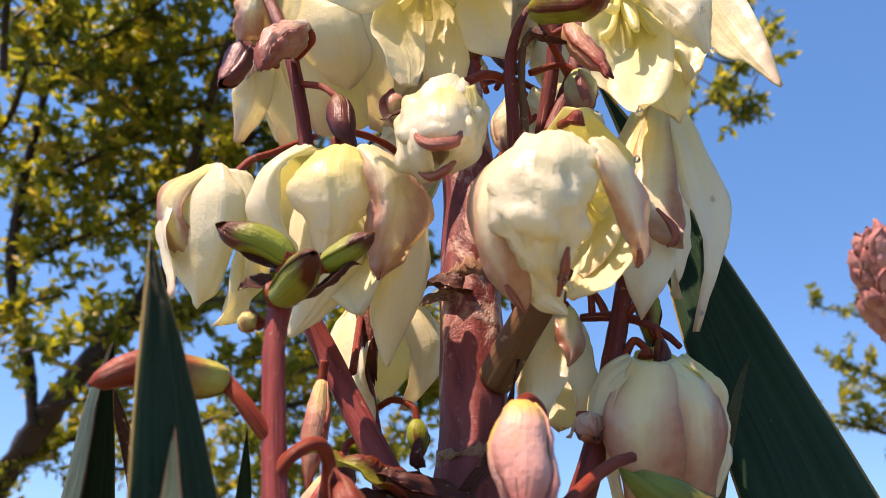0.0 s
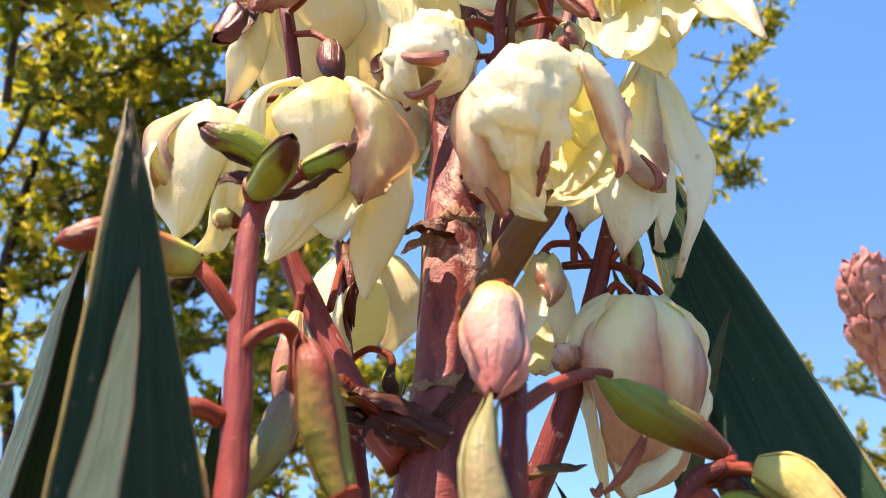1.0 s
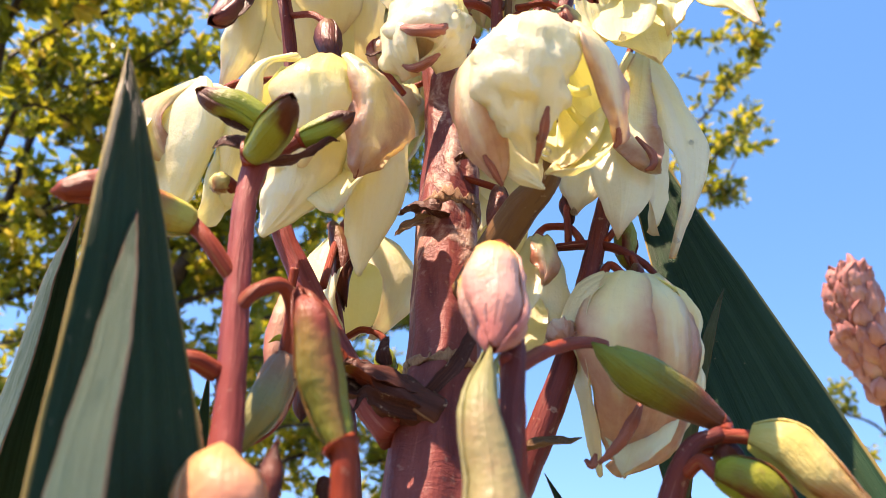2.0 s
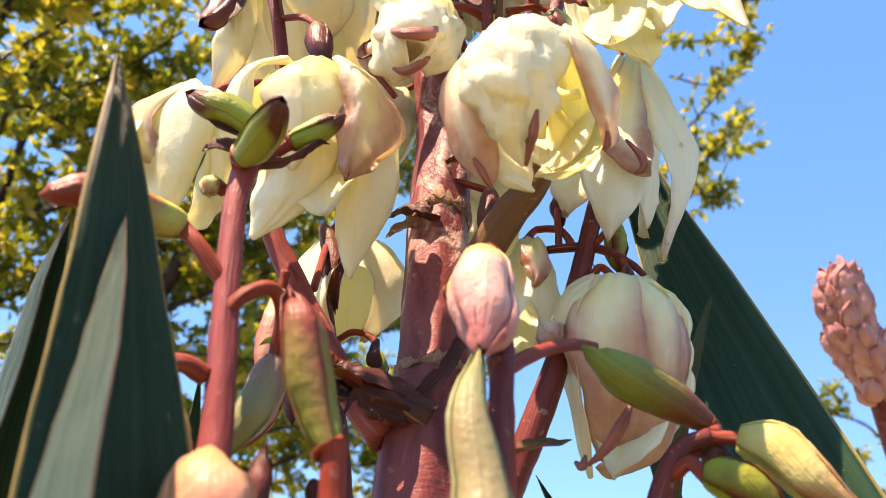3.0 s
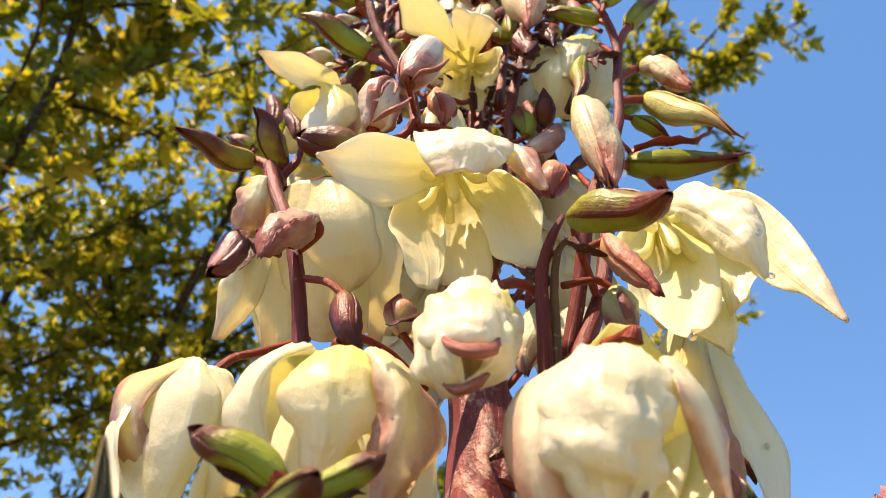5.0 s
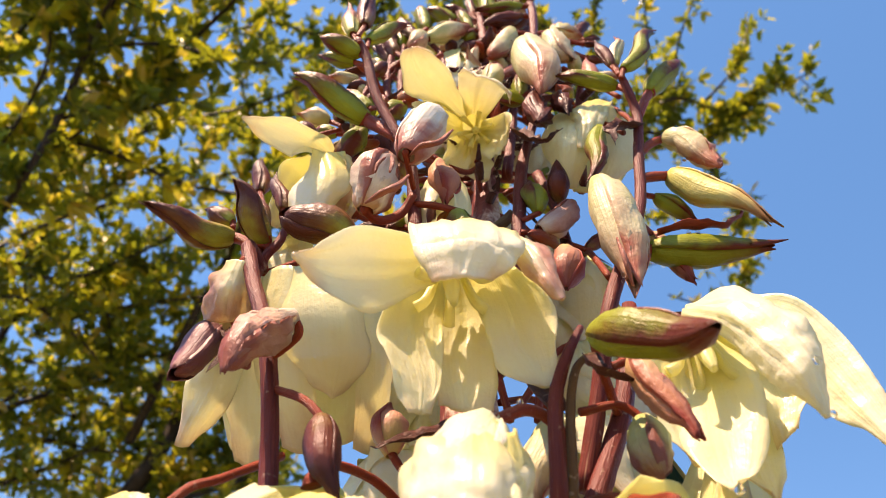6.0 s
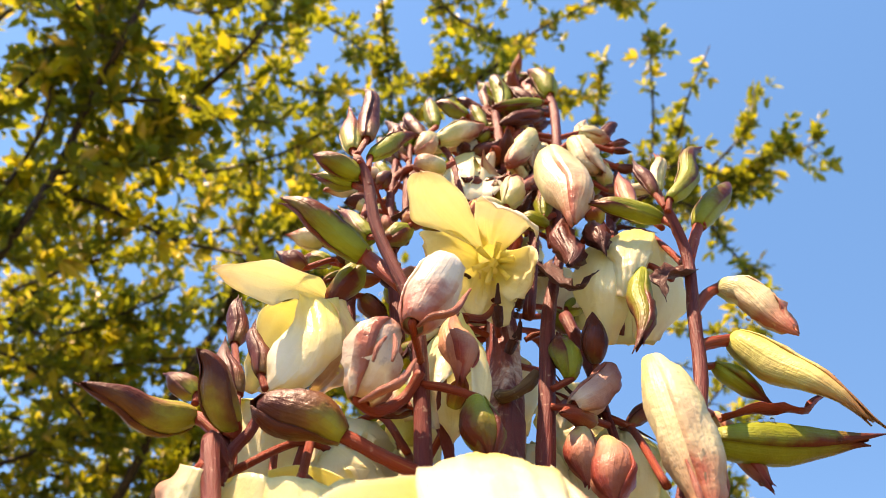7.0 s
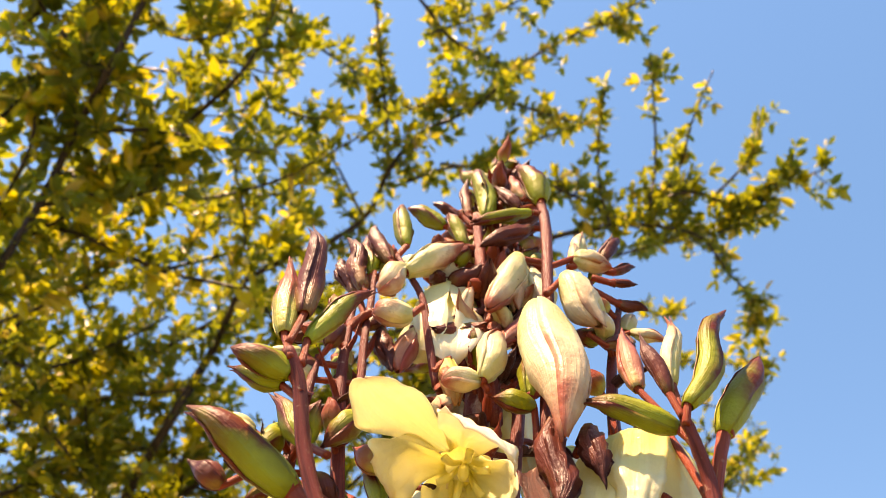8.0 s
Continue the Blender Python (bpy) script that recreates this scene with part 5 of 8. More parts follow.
add_petals(shaded_bell, (-0.0457, 0.2996, 1.4137), [
    ([(-0.0599, 0.2783, 1.4329), (-0.0615, 0.2796, 1.4137), (-0.0568, 0.2848, 1.4008), (-0.0491, 0.2884, 1.3951), (-0.0415, 0.2911, 1.3907)],
     [(-0.0504, 0.2745, 1.4325), (-0.0435, 0.2710, 1.4108), (-0.0402, 0.2769, 1.3987), (-0.0399, 0.2843, 1.3933), (-0.0403, 0.2906, 1.3896)],
     [(-0.0410, 0.2783, 1.4316), (-0.0327, 0.2776, 1.4147), (-0.0307, 0.2830, 1.4016), (-0.0342, 0.2880, 1.3947), (-0.0393, 0.2910, 1.3908)], TEPAL_TIP, 0.0006),
    ([(-0.0435, 0.2778, 1.4325), (-0.0372, 0.2815, 1.4146), (-0.0335, 0.2915, 1.3966), (-0.0322, 0.3073, 1.3810)],
     [(-0.0391, 0.2788, 1.4361), (-0.0282, 0.2824, 1.4162), (-0.0240, 0.2941, 1.3993), (-0.0270, 0.3099, 1.3804)],
     [(-0.0357, 0.2853, 1.4388), (-0.0244, 0.2949, 1.4243), (-0.0222, 0.3049, 1.4047), (-0.0248, 0.3127, 1.3832)], TEPAL, 0.0006),
    ([(-0.0706, 0.2878, 1.4376), (-0.0732, 0.2947, 1.4226), (-0.0676, 0.3035, 1.4027), (-0.0556, 0.3126, 1.3819)],
     [(-0.0639, 0.2805, 1.4353), (-0.0650, 0.2850, 1.4150), (-0.0589, 0.2933, 1.3957), (-0.0500, 0.3100, 1.3784)],
     [(-0.0563, 0.2787, 1.4321), (-0.0529, 0.2803, 1.4121), (-0.0469, 0.2909, 1.3949), (-0.0431, 0.3090, 1.3793)], TEPAL, 0.0006),
    ([(-0.0619, 0.2923, 1.4427), (-0.0612, 0.3059, 1.4302), (-0.0544, 0.3137, 1.4117), (-0.0471, 0.3176, 1.3882)],
     [(-0.0526, 0.2939, 1.4469), (-0.0493, 0.3097, 1.4345), (-0.0449, 0.3162, 1.4144), (-0.0400, 0.3202, 1.3875)],
     [(-0.0398, 0.2912, 1.4429), (-0.0338, 0.3025, 1.4298), (-0.0318, 0.3105, 1.4112), (-0.0328, 0.3166, 1.3886)], TEPAL_YELLOW, 0.0006)])
slim_bell = flower([(-0.0692, 0.2967, 1.4217), (-0.0842, 0.3203, 1.4766), (-0.0922, 0.3324, 1.4924), (-0.0798, 0.2829, 1.4382)], (-0.0776, 0.3080, 1.4145), [], "slim pale cream bell in soft shade")
add_petals(slim_bell, (-0.0776, 0.3080, 1.4145), [
    ([(-0.0855, 0.2831, 1.4365), (-0.0897, 0.2859, 1.4259), (-0.0906, 0.2923, 1.4168)],
     [(-0.0797, 0.2778, 1.4333), (-0.0811, 0.2793, 1.4207), (-0.0823, 0.2883, 1.4132)],
     [(-0.0768, 0.2816, 1.4346), (-0.0742, 0.2848, 1.4264), (-0.0747, 0.2905, 1.4182)], TEPAL_ROSE, 0.0010),
    ([(-0.0897, 0.2909, 1.4344), (-0.0906, 0.3000, 1.4162), (-0.0927, 0.3096, 1.3992), (-0.0947, 0.3195, 1.3816)],
     [(-0.0821, 0.2868, 1.4345), (-0.0816, 0.2940, 1.4120), (-0.0825, 0.3040, 1.3960), (-0.0927, 0.3190, 1.3806)],
     [(-0.0764, 0.2903, 1.4344), (-0.0750, 0.2974, 1.4154), (-0.0757, 0.3068, 1.3986), (-0.0897, 0.3195, 1.3814)], TEPAL, 0.0007),
    ([(-0.0806, 0.2928, 1.4363), (-0.0836, 0.3040, 1.4170), (-0.0798, 0.3147, 1.3980), (-0.0728, 0.3243, 1.3804)],
     [(-0.0729, 0.2890, 1.4359), (-0.0710, 0.2985, 1.4136), (-0.0683, 0.3090, 1.3949), (-0.0662, 0.3235, 1.3776)],
     [(-0.0660, 0.2917, 1.4368), (-0.0624, 0.3018, 1.4170), (-0.0595, 0.3124, 1.3981), (-0.0595, 0.3233, 1.3809)], TEPAL, 0.0007),
    ([(-0.0895, 0.2993, 1.4415), (-0.0900, 0.3154, 1.4257), (-0.0848, 0.3232, 1.4037), (-0.0761, 0.3258, 1.3854)],
     [(-0.0800, 0.2994, 1.4443), (-0.0794, 0.3177, 1.4286), (-0.0756, 0.3258, 1.4064), (-0.0714, 0.3270, 1.3851)],
     [(-0.0696, 0.2979, 1.4422), (-0.0674, 0.3138, 1.4264), (-0.0651, 0.3218, 1.4044), (-0.0665, 0.3251, 1.3857)], TEPAL_YELLOW, 0.0006)])
bell((-0.0753, 0.3390, 1.4938), (0.0, 0.0, -1.0), 0.058, 0.0180, "yellowish bell behind the left branch", TEPAL_YELLOW, [(-0.0590, 0.2994, 1.4155), (-0.0688, 0.3254, 1.4717), (-0.0752, 0.3404, 1.4992), (-0.0753, 0.3390, 1.4938)])
branch([(-0.0440, 0.2579, 1.3128), (-0.0513, 0.2650, 1.3504), (-0.0559, 0.2646, 1.3741), (-0.0625, 0.2683, 1.3980), (-0.0721, 0.2761, 1.4218), (-0.0804, 0.2863, 1.4470)] + [(-0.0752, 0.2911, 1.4411), (-0.0819, 0.2980, 1.4569)], [0.0028, 0.0027, 0.0027, 0.0027, 0.0027, 0.0028, 0.0030, 0.0025])
bud([(-0.0586, 0.2655, 1.3864), (-0.0509, 0.2609, 1.3928), (-0.0533, 0.2592, 1.3982)], (-0.0646, 0.2421, 1.3668), 0.0125, BUD_PAPER, "crumpled papery brown bud", (-0.0005, 0, 0.002), 0.46, 0.02, 0.0018, 0.0014)
bud([(-0.0663, 0.2734, 1.4020), (-0.0769, 0.2888, 1.4148), (-0.0857, 0.3005, 1.4208)], (-0.0913, 0.2829, 1.3872), 0.0122, BUD_DUSK, "dusky purple-brown hanging bud", (0, 0, 0.001), 0.48, 0.02, 0.0004, 0.0016)
bract([(-0.0839, 0.2956, 1.4178), (-0.0787, 0.2896, 1.4057), (-0.0790, 0.2853, 1.3963), (-0.0810, 0.2825, 1.3895)], 0.004, TOWARD, BRACT)
bud([(-0.0552, 0.2650, 1.3758), (-0.0447, 0.2548, 1.3677), (-0.0384, 0.2511, 1.3606)], (-0.0302, 0.2453, 1.3366), 0.0100, BUD_DRY, "olive and purple hanging bud", (0, 0, 0), 0.42, 0.05, 0.0003, 0.0013)

# pods fanned at the top of the left branch
bud([(-0.0802, 0.2963, 1.4540), (-0.0880, 0.2989, 1.4606), (-0.0926, 0.3003, 1.4623)], (-0.1204, 0.2767, 1.4552), 0.0120, BUD_BURNT, "curved pod, dark red above and green below", (0.001, 0, -0.004), 0.34, 0.12, radius=0.0022)
bud([(-0.0775, 0.2940, 1.4530), (-0.0764, 0.2936, 1.4555)], (-0.0907, 0.2772, 1.4731), 0.0115, BUD_BURNT, "upright pod, red-brown above and green below", (0, 0, 0), 0.42, 0.08, radius=0.0024)
bud([(-0.0933, 0.3017, 1.4681), (-0.0940, 0.3026, 1.4720)], (-0.1076, 0.3045, 1.4798), 0.0085, BUD_BURNT, "short pod, red-brown above")
bud([(-0.0784, 0.3006, 1.4632), (-0.0818, 0.3058, 1.4759)], (-0.0940, 0.3124, 1.5034), 0.0090, BUD_DRY, "brown-red upright bud", crumple=0.00015)
bud([(-0.0809, 0.3058, 1.4761), (-0.0912, 0.3169, 1.5047)], (-0.0971, 0.3239, 1.5337), 0.0085, BUD_DRY, "brown upright bud", crumple=0.00015)
bud([(-0.0728, 0.3045, 1.4787), (-0.0760, 0.3060, 1.4852)], (-0.0859, 0.3126, 1.5124), 0.0080, BUD_DRY, "slim brown upright bud", crumple=0.00015)
bud([(-0.0178, 0.2779, 1.4400), (-0.0274, 0.2751, 1.4415), (-0.0351, 0.2759, 1.4450), (-0.0416, 0.2767, 1.4482)], (-0.0692, 0.2736, 1.4536), 0.0150, BUD_BURNT, "stout green pod with a dark brown end", (0, 0, 0.001), 0.52, 0.0, 0.0004, 0.0022)
branch([(-0.0755, 0.2896, 1.4348), (-0.0745, 0.2904, 1.4464), (-0.0707, 0.2904, 1.4548), (-0.0696, 0.2916, 1.4681)], [0.0019, 0.0019, 0.0017, 0.0012])

# upper left flower, its mouth turned to the left
raised_flower = flower([(-0.0220, 0.2954, 1.4735), (-0.0309, 0.3033, 1.4809), (-0.0383, 0.3088, 1.4870), (-0.0444, 0.3121, 1.4920)], (-0.0622, 0.3078, 1.5003), [],
    "half-open cream flower with one petal raised", ((-0.0508, 0.3110, 1.4964), (-0.0670, 0.3048, 1.4967), 0.8))
add_petals(raised_flower, (-0.0622, 0.3078, 1.5003), [
    ([(-0.0608, 0.3122, 1.5265), (-0.0686, 0.3029, 1.5191), (-0.0779, 0.2978, 1.5103), (-0.0864, 0.2847, 1.5038), (-0.0929, 0.2710, 1.4994)],
     [(-0.0631, 0.3174, 1.5327), (-0.0711, 0.3048, 1.5258), (-0.0795, 0.2929, 1.5181), (-0.0866, 0.2807, 1.5093), (-0.0932, 0.2691, 1.4984)],
     [(-0.0617, 0.3137, 1.5336), (-0.0652, 0.3013, 1.5292), (-0.0757, 0.2876, 1.5205), (-0.0846, 0.2772, 1.5099), (-0.0932, 0.2693, 1.4996)], TEPAL, 0.0005),
    ([(-0.0720, 0.3072, 1.5220), (-0.0810, 0.3081, 1.5170), (-0.0838, 0.3104, 1.5062), (-0.0826, 0.3126, 1.4926), (-0.0825, 0.3142, 1.4839)],
     [(-0.0687, 0.3183, 1.5292), (-0.0762, 0.3230, 1.5217), (-0.0786, 0.3223, 1.5083), (-0.0791, 0.3186, 1.4950), (-0.0806, 0.3155, 1.4840)],
     [(-0.0640, 0.3225, 1.5277), (-0.0689, 0.3293, 1.5180), (-0.0714, 0.3261, 1.5043), (-0.0749, 0.3211, 1.4924), (-0.0796, 0.3157, 1.4838)], TEPAL_YELLOW, 0.0007),
    ([(-0.0706, 0.3013, 1.5208), (-0.0680, 0.3013, 1.5094), (-0.0735, 0.3036, 1.4986), (-0.0736, 0.3051, 1.4886), (-0.0767, 0.3094, 1.4815)],
     [(-0.0647, 0.3001, 1.5176), (-0.0593, 0.2937, 1.4969), (-0.0610, 0.2943, 1.4850), (-0.0655, 0.2978, 1.4787), (-0.0740, 0.3075, 1.4791)],
     [(-0.0554, 0.3017, 1.5200), (-0.0511, 0.2993, 1.5053), (-0.0528, 0.3009, 1.4924), (-0.0588, 0.3024, 1.4825), (-0.0713, 0.3082, 1.4797)], TEPAL_PALE, 0.0008),
    ([(-0.0589, 0.3008, 1.5181), (-0.0523, 0.2979, 1.5039), (-0.0541, 0.3017, 1.4915), (-0.0605, 0.3094, 1.4840)],
     [(-0.0554, 0.3047, 1.5227), (-0.0485, 0.3068, 1.5091), (-0.0494, 0.3108, 1.4965), (-0.0571, 0.3139, 1.4865)],
     [(-0.0535, 0.3113, 1.5273), (-0.0468, 0.3191, 1.5164), (-0.0470, 0.3218, 1.5024), (-0.0547, 0.3202, 1.4899)], TEPAL_ROSE, 0.0007)])

# the dark branch with pods in the upper middle left
branch([(-0.0151, 0.2752, 1.4162), (-0.0181, 0.2777, 1.4434), (-0.0213, 0.2807, 1.4723), (-0.0259, 0.2824, 1.5007), (-0.0352, 0.2845, 1.5221), (-0.0455, 0.2860, 1.5453), (-0.0525, 0.2859, 1.5704), (-0.0584, 0.2846, 1.5819)], [0.0030, 0.0028, 0.0026, 0.0024, 0.0023, 0.0023, 0.0023, 0.0020], label="dark red upright branch")
bud([(-0.0320, 0.2852, 1.5164), (-0.0397, 0.2922, 1.5284), (-0.0480, 0.2981, 1.5399)], (-0.0870, 0.2939, 1.5622), 0.0130, BUD_GREEN, "long green pod with a brown tip", (0, 0, 0.001), 0.36, 0.10, radius=0.0030)
bud([(-0.0588, 0.2852, 1.5845), (-0.0572, 0.2890, 1.6002)], (-0.0661, 0.3030, 1.6573), 0.0100, BUD_DRY, "purple-brown upright bud", crumple=0.0002)
bud([(-0.0564, 0.2835, 1.5773), (-0.0612, 0.2874, 1.5894)], (-0.0703, 0.3000, 1.6368), 0.0098, BUD_RED, "red-brown upright bud", crumple=0.0002)
bud([(-0.0530, 0.2854, 1.5768), (-0.0541, 0.2909, 1.5907)], (-0.0359, 0.3046, 1.6293), 0.0085, BUD_GREEN, "slim green bud with a red base")
bud([(-0.0507, 0.2849, 1.5660), (-0.0556, 0.2866, 1.5734)], (-0.0751, 0.2837, 1.5788), 0.0105, BUD_GREEN, "green bud with a pink edge", (0, 0, 0), 0.45, 0.03)
bud([(-0.0505, 0.2866, 1.5646), (-0.0582, 0.2902, 1.5714)], (-0.0765, 0.2939, 1.5784), 0.0080, BUD_GREEN, "small green bud")
bud([(-0.0405, 0.3008, 1.5551), (-0.0494, 0.3111, 1.5639)], (-0.0665, 0.3211, 1.5883), 0.0090, BUD_GREEN, "green bud")
bud([(-0.0351, 0.2961, 1.5359), (-0.0510, 0.3122, 1.5514)], (-0.0589, 0.3101, 1.5182), 0.0115, BUD_GREEN, "pale green hanging bud", fat=0.5)
bud([(-0.0600, 0.3239, 1.5577), (-0.0642, 0.3247, 1.5611), (-0.0745, 0.3224, 1.5521)], (-0.0880, 0.3220, 1.5592), 0.0090, BUD_DRY, "small pinkish bud", crumple=0.00015)
bud([(-0.0222, 0.2782, 1.4791), (-0.0262, 0.2625, 1.4800)], (-0.0202, 0.2725, 1.5190), 0.0178, BUD_SHOULDER, "white bud with a pink shoulder", (0.001, 0, 0), 0.52, 0.0, 0.0006, 0.0012)
bud([(-0.0218, 0.2769, 1.4739), (-0.0260, 0.2790, 1.4650), (-0.0330, 0.2750, 1.4570), (-0.0382, 0.2690, 1.4552)], (-0.0335, 0.2673, 1.4840), 0.0165, BUD_RIBBED, "wrinkled cream and pink bud", (0, 0, 0), 0.5, 0.0, 0.0012, 0.0018)
bud([(-0.0208, 0.2782, 1.4706), (-0.0118, 0.2756, 1.4681), (-0.0039, 0.2751, 1.4659)], (0.0005, 0.2693, 1.4421), 0.0130, BUD_GREEN, "pale olive hanging bud", fat=0.5, radius=0.0014)
bud([(-0.0261, 0.2896, 1.5172), (-0.0132, 0.2897, 1.5089)], (-0.0089, 0.2814, 1.4747), 0.0120, BUD_PINK, "pink hanging bud", fat=0.55)
flower([(0.0114, 0.3419, 1.5699), (0.0022, 0.3217, 1.5381), (-0.0079, 0.3081, 1.5251)], (-0.0112, 0.2957, 1.4915), [
    ([(-0.0091, 0.3050, 1.5210), (-0.0024, 0.2909, 1.4965), (-0.0006, 0.2861, 1.4771), (-0.0050, 0.2838, 1.4593)], 0.020, TEPAL_YELLOW),
    ([(-0.0113, 0.3049, 1.5205), (-0.0187, 0.2899, 1.4931), (-0.0198, 0.2851, 1.4734), (-0.0136, 0.2836, 1.4589)], 0.020, TEPAL),
    ([(-0.0097, 0.3128, 1.5273), (-0.0102, 0.3134, 1.5046), (-0.0094, 0.3059, 1.4824), (-0.0091, 0.2978, 1.4663)], 0.022, TEPAL_YELLOW)],
    "yellowish bell hanging among buds")

# upper centre flower
throat_flower = flower([(0.0116, 0.3404, 1.5553), (0.0095, 0.3360, 1.5690), (0.0048, 0.3286, 1.5767)], (-0.0020, 0.2761, 1.5201), [],
    "open yellow-throated flower seen into its mouth", ((0.0041, 0.3225, 1.5700), (0.0026, 0.3090, 1.5553), 0.7), 0.0009)
add_petals(throat_flower, (-0.0020, 0.2761, 1.5201), [
    ([(-0.0057, 0.3137, 1.5692), (-0.0241, 0.3046, 1.5675), (-0.0326, 0.2978, 1.5646), (-0.0357, 0.2867, 1.5660), (-0.0338, 0.2786, 1.5684), (-0.0307, 0.2749, 1.5678)],
     [(-0.0020, 0.3168, 1.5717), (-0.0146, 0.3071, 1.5747), (-0.0238, 0.2965, 1.5742), (-0.0290, 0.2862, 1.5720), (-0.0314, 0.2758, 1.5683)],
     [(-0.0000, 0.3135, 1.5722), (-0.0078, 0.3011, 1.5735), (-0.0144, 0.2898, 1.5737), (-0.0211, 0.2808, 1.5715), (-0.0292, 0.2756, 1.5685)], TEPAL, 0.0006),
    ([(-0.0031, 0.3166, 1.5691), (-0.0168, 0.3078, 1.5698), (-0.0269, 0.3048, 1.5645), (-0.0266, 0.3058, 1.5578)],
     [(-0.0028, 0.3211, 1.5702), (-0.0138, 0.3174, 1.5700), (-0.0210, 0.3148, 1.5628), (-0.0235, 0.3113, 1.5550)],
     [(-0.0019, 0.3235, 1.5678), (-0.0092, 0.3230, 1.5627), (-0.0136, 0.3225, 1.5549), (-0.0177, 0.3185, 1.5505)], TEPAL_YELLOW, 0.0008),
    ([(-0.0012, 0.3148, 1.5708), (-0.0065, 0.2999, 1.5690), (-0.0089, 0.2886, 1.5676), (-0.0072, 0.2826, 1.5637)],
     [(0.0028, 0.3149, 1.5735), (0.0031, 0.2964, 1.5665), (0.0056, 0.2823, 1.5609), (0.0106, 0.2787, 1.5516)],
     [(0.0072, 0.3155, 1.5700), (0.0114, 0.3011, 1.5645), (0.0144, 0.2878, 1.5580), (0.0161, 0.2850, 1.5466)], TEPAL_PALE, 0.0012),
    ([(0.0057, 0.3181, 1.5702), (0.0131, 0.3067, 1.5645), (0.0182, 0.2984, 1.5571), (0.0169, 0.2960, 1.5467)],
     [(0.0069, 0.3229, 1.5682), (0.0131, 0.3178, 1.5618), (0.0169, 0.3117, 1.5536), (0.0177, 0.3044, 1.5440)],
     [(0.0052, 0.3233, 1.5622), (0.0068, 0.3217, 1.5523), (0.0115, 0.3160, 1.5437), (0.0152, 0.3091, 1.5393)], TEPAL_YELLOW, 0.0007),
    ([(0.0002, 0.3250, 1.5662), (-0.0007, 0.3275, 1.5552), (0.0009, 0.3294, 1.5475), (0.0079, 0.3291, 1.5392)],
     [(0.0036, 0.3270, 1.5670), (0.0054, 0.3299, 1.5583), (0.0077, 0.3302, 1.5494), (0.0106, 0.3283, 1.5399)],
     [(0.0064, 0.3252, 1.5659), (0.0108, 0.3248, 1.5548), (0.0134, 0.3250, 1.5474), (0.0120, 0.3270, 1.5397)], TEPAL_YELLOW, 0.0007),
    ([(-0.0035, 0.3226, 1.5687), (-0.0087, 0.3247, 1.5610), (-0.0103, 0.3270, 1.5531), (-0.0073, 0.3279, 1.5464)],
     [(-0.0010, 0.3264, 1.5691), (-0.0032, 0.3297, 1.5616), (-0.0046, 0.3304, 1.5538), (-0.0034, 0.3300, 1.5442)],
     [(0.0014, 0.3252, 1.5660), (0.0027, 0.3272, 1.5554), (0.0019, 0.3285, 1.5485), (-0.0005, 0.3298, 1.5429)], TEPAL_YELLOW, 0.0007),
    ([(-0.0022, 0.3155, 1.5716), (-0.0045, 0.3232, 1.5695), (-0.0007, 0.3264, 1.5634)],
     [(0.0029, 0.3153, 1.5745), (0.0046, 0.3268, 1.5742), (0.0051, 0.3276, 1.5635)],
     [(0.0080, 0.3144, 1.5725), (0.0126, 0.3215, 1.5709), (0.0103, 0.3249, 1.5646)], TEPAL_YELLOW, 0.0003)])

# right upper branch and its pods
branch([(0.0381, 0.2714, 1.3568), (0.0435, 0.2687, 1.3877), (0.0483, 0.2644, 1.4205)] + [(0.0669, 0.2768, 1.4789), (0.0718, 0.2820, 1.5168), (0.0753, 0.2859, 1.5491), (0.0715, 0.2835, 1.5650), (0.0681, 0.2816, 1.5740)], [0.0030, 0.0028, 0.0027, 0.0025, 0.0024, 0.0023, 0.0021, 0.0017], label="red branch with pale stripes", ridges=6)
bud([(0.0678, 0.2812, 1.5725), (0.0655, 0.2837, 1.5828)], (0.0601, 0.2896, 1.6111), 0.0065, BUD_DRY, "red-brown upright bud", crumple=0.00015)
bud([(0.0676, 0.2819, 1.5752), (0.0685, 0.2874, 1.5894)], (0.0740, 0.2967, 1.6269), 0.0070, BUD_CREAM, "small pale bud")
bud([(0.0681, 0.2805, 1.5694), (0.0694, 0.2800, 1.5759)], (0.0941, 0.2911, 1.6289), 0.0090, BUD_GREEN, "slim pod, red below and green above", (0.0008, 0, 0), 0.42, 0.08)
bud([(0.0715, 0.2835, 1.5650), (0.0683, 0.2874, 1.5725)], (0.0389, 0.2914, 1.5815), 0.0090, BUD_GREEN, "green pod with a dark red side", (0, 0, 0.001), 0.40, 0.08, radius=0.0018)
bud([(0.0758, 0.2859, 1.5492), (0.0804, 0.2884, 1.5635), (0.0846, 0.2912, 1.5748)], (0.1070, 0.2982, 1.6152), 0.0112, BUD_GREEN, "pale green bud with a brown tip", (0, 0, 0), 0.42, 0.05, radius=0.0022)
bud([(0.0717, 0.2824, 1.5184), (0.0804, 0.2871, 1.5329), (0.0881, 0.2902, 1.5410)], (0.1028, 0.2739, 1.5077), 0.0125, BUD_CREAM, "wrinkled cream bud with pink ribs", (0.001, 0, 0.003), 0.42, 0.02, 0.0012, 0.0020)
bud([(0.0698, 0.2802, 1.5012), (0.0797, 0.2841, 1.5083), (0.0870, 0.2861, 1.5117)], (0.1132, 0.2640, 1.4672), 0.0135, BUD_YELLOW, "long pale green bud with a brown beak", (0, 0, 0.002), 0.32, 0.22, 0.0003, 0.0022)
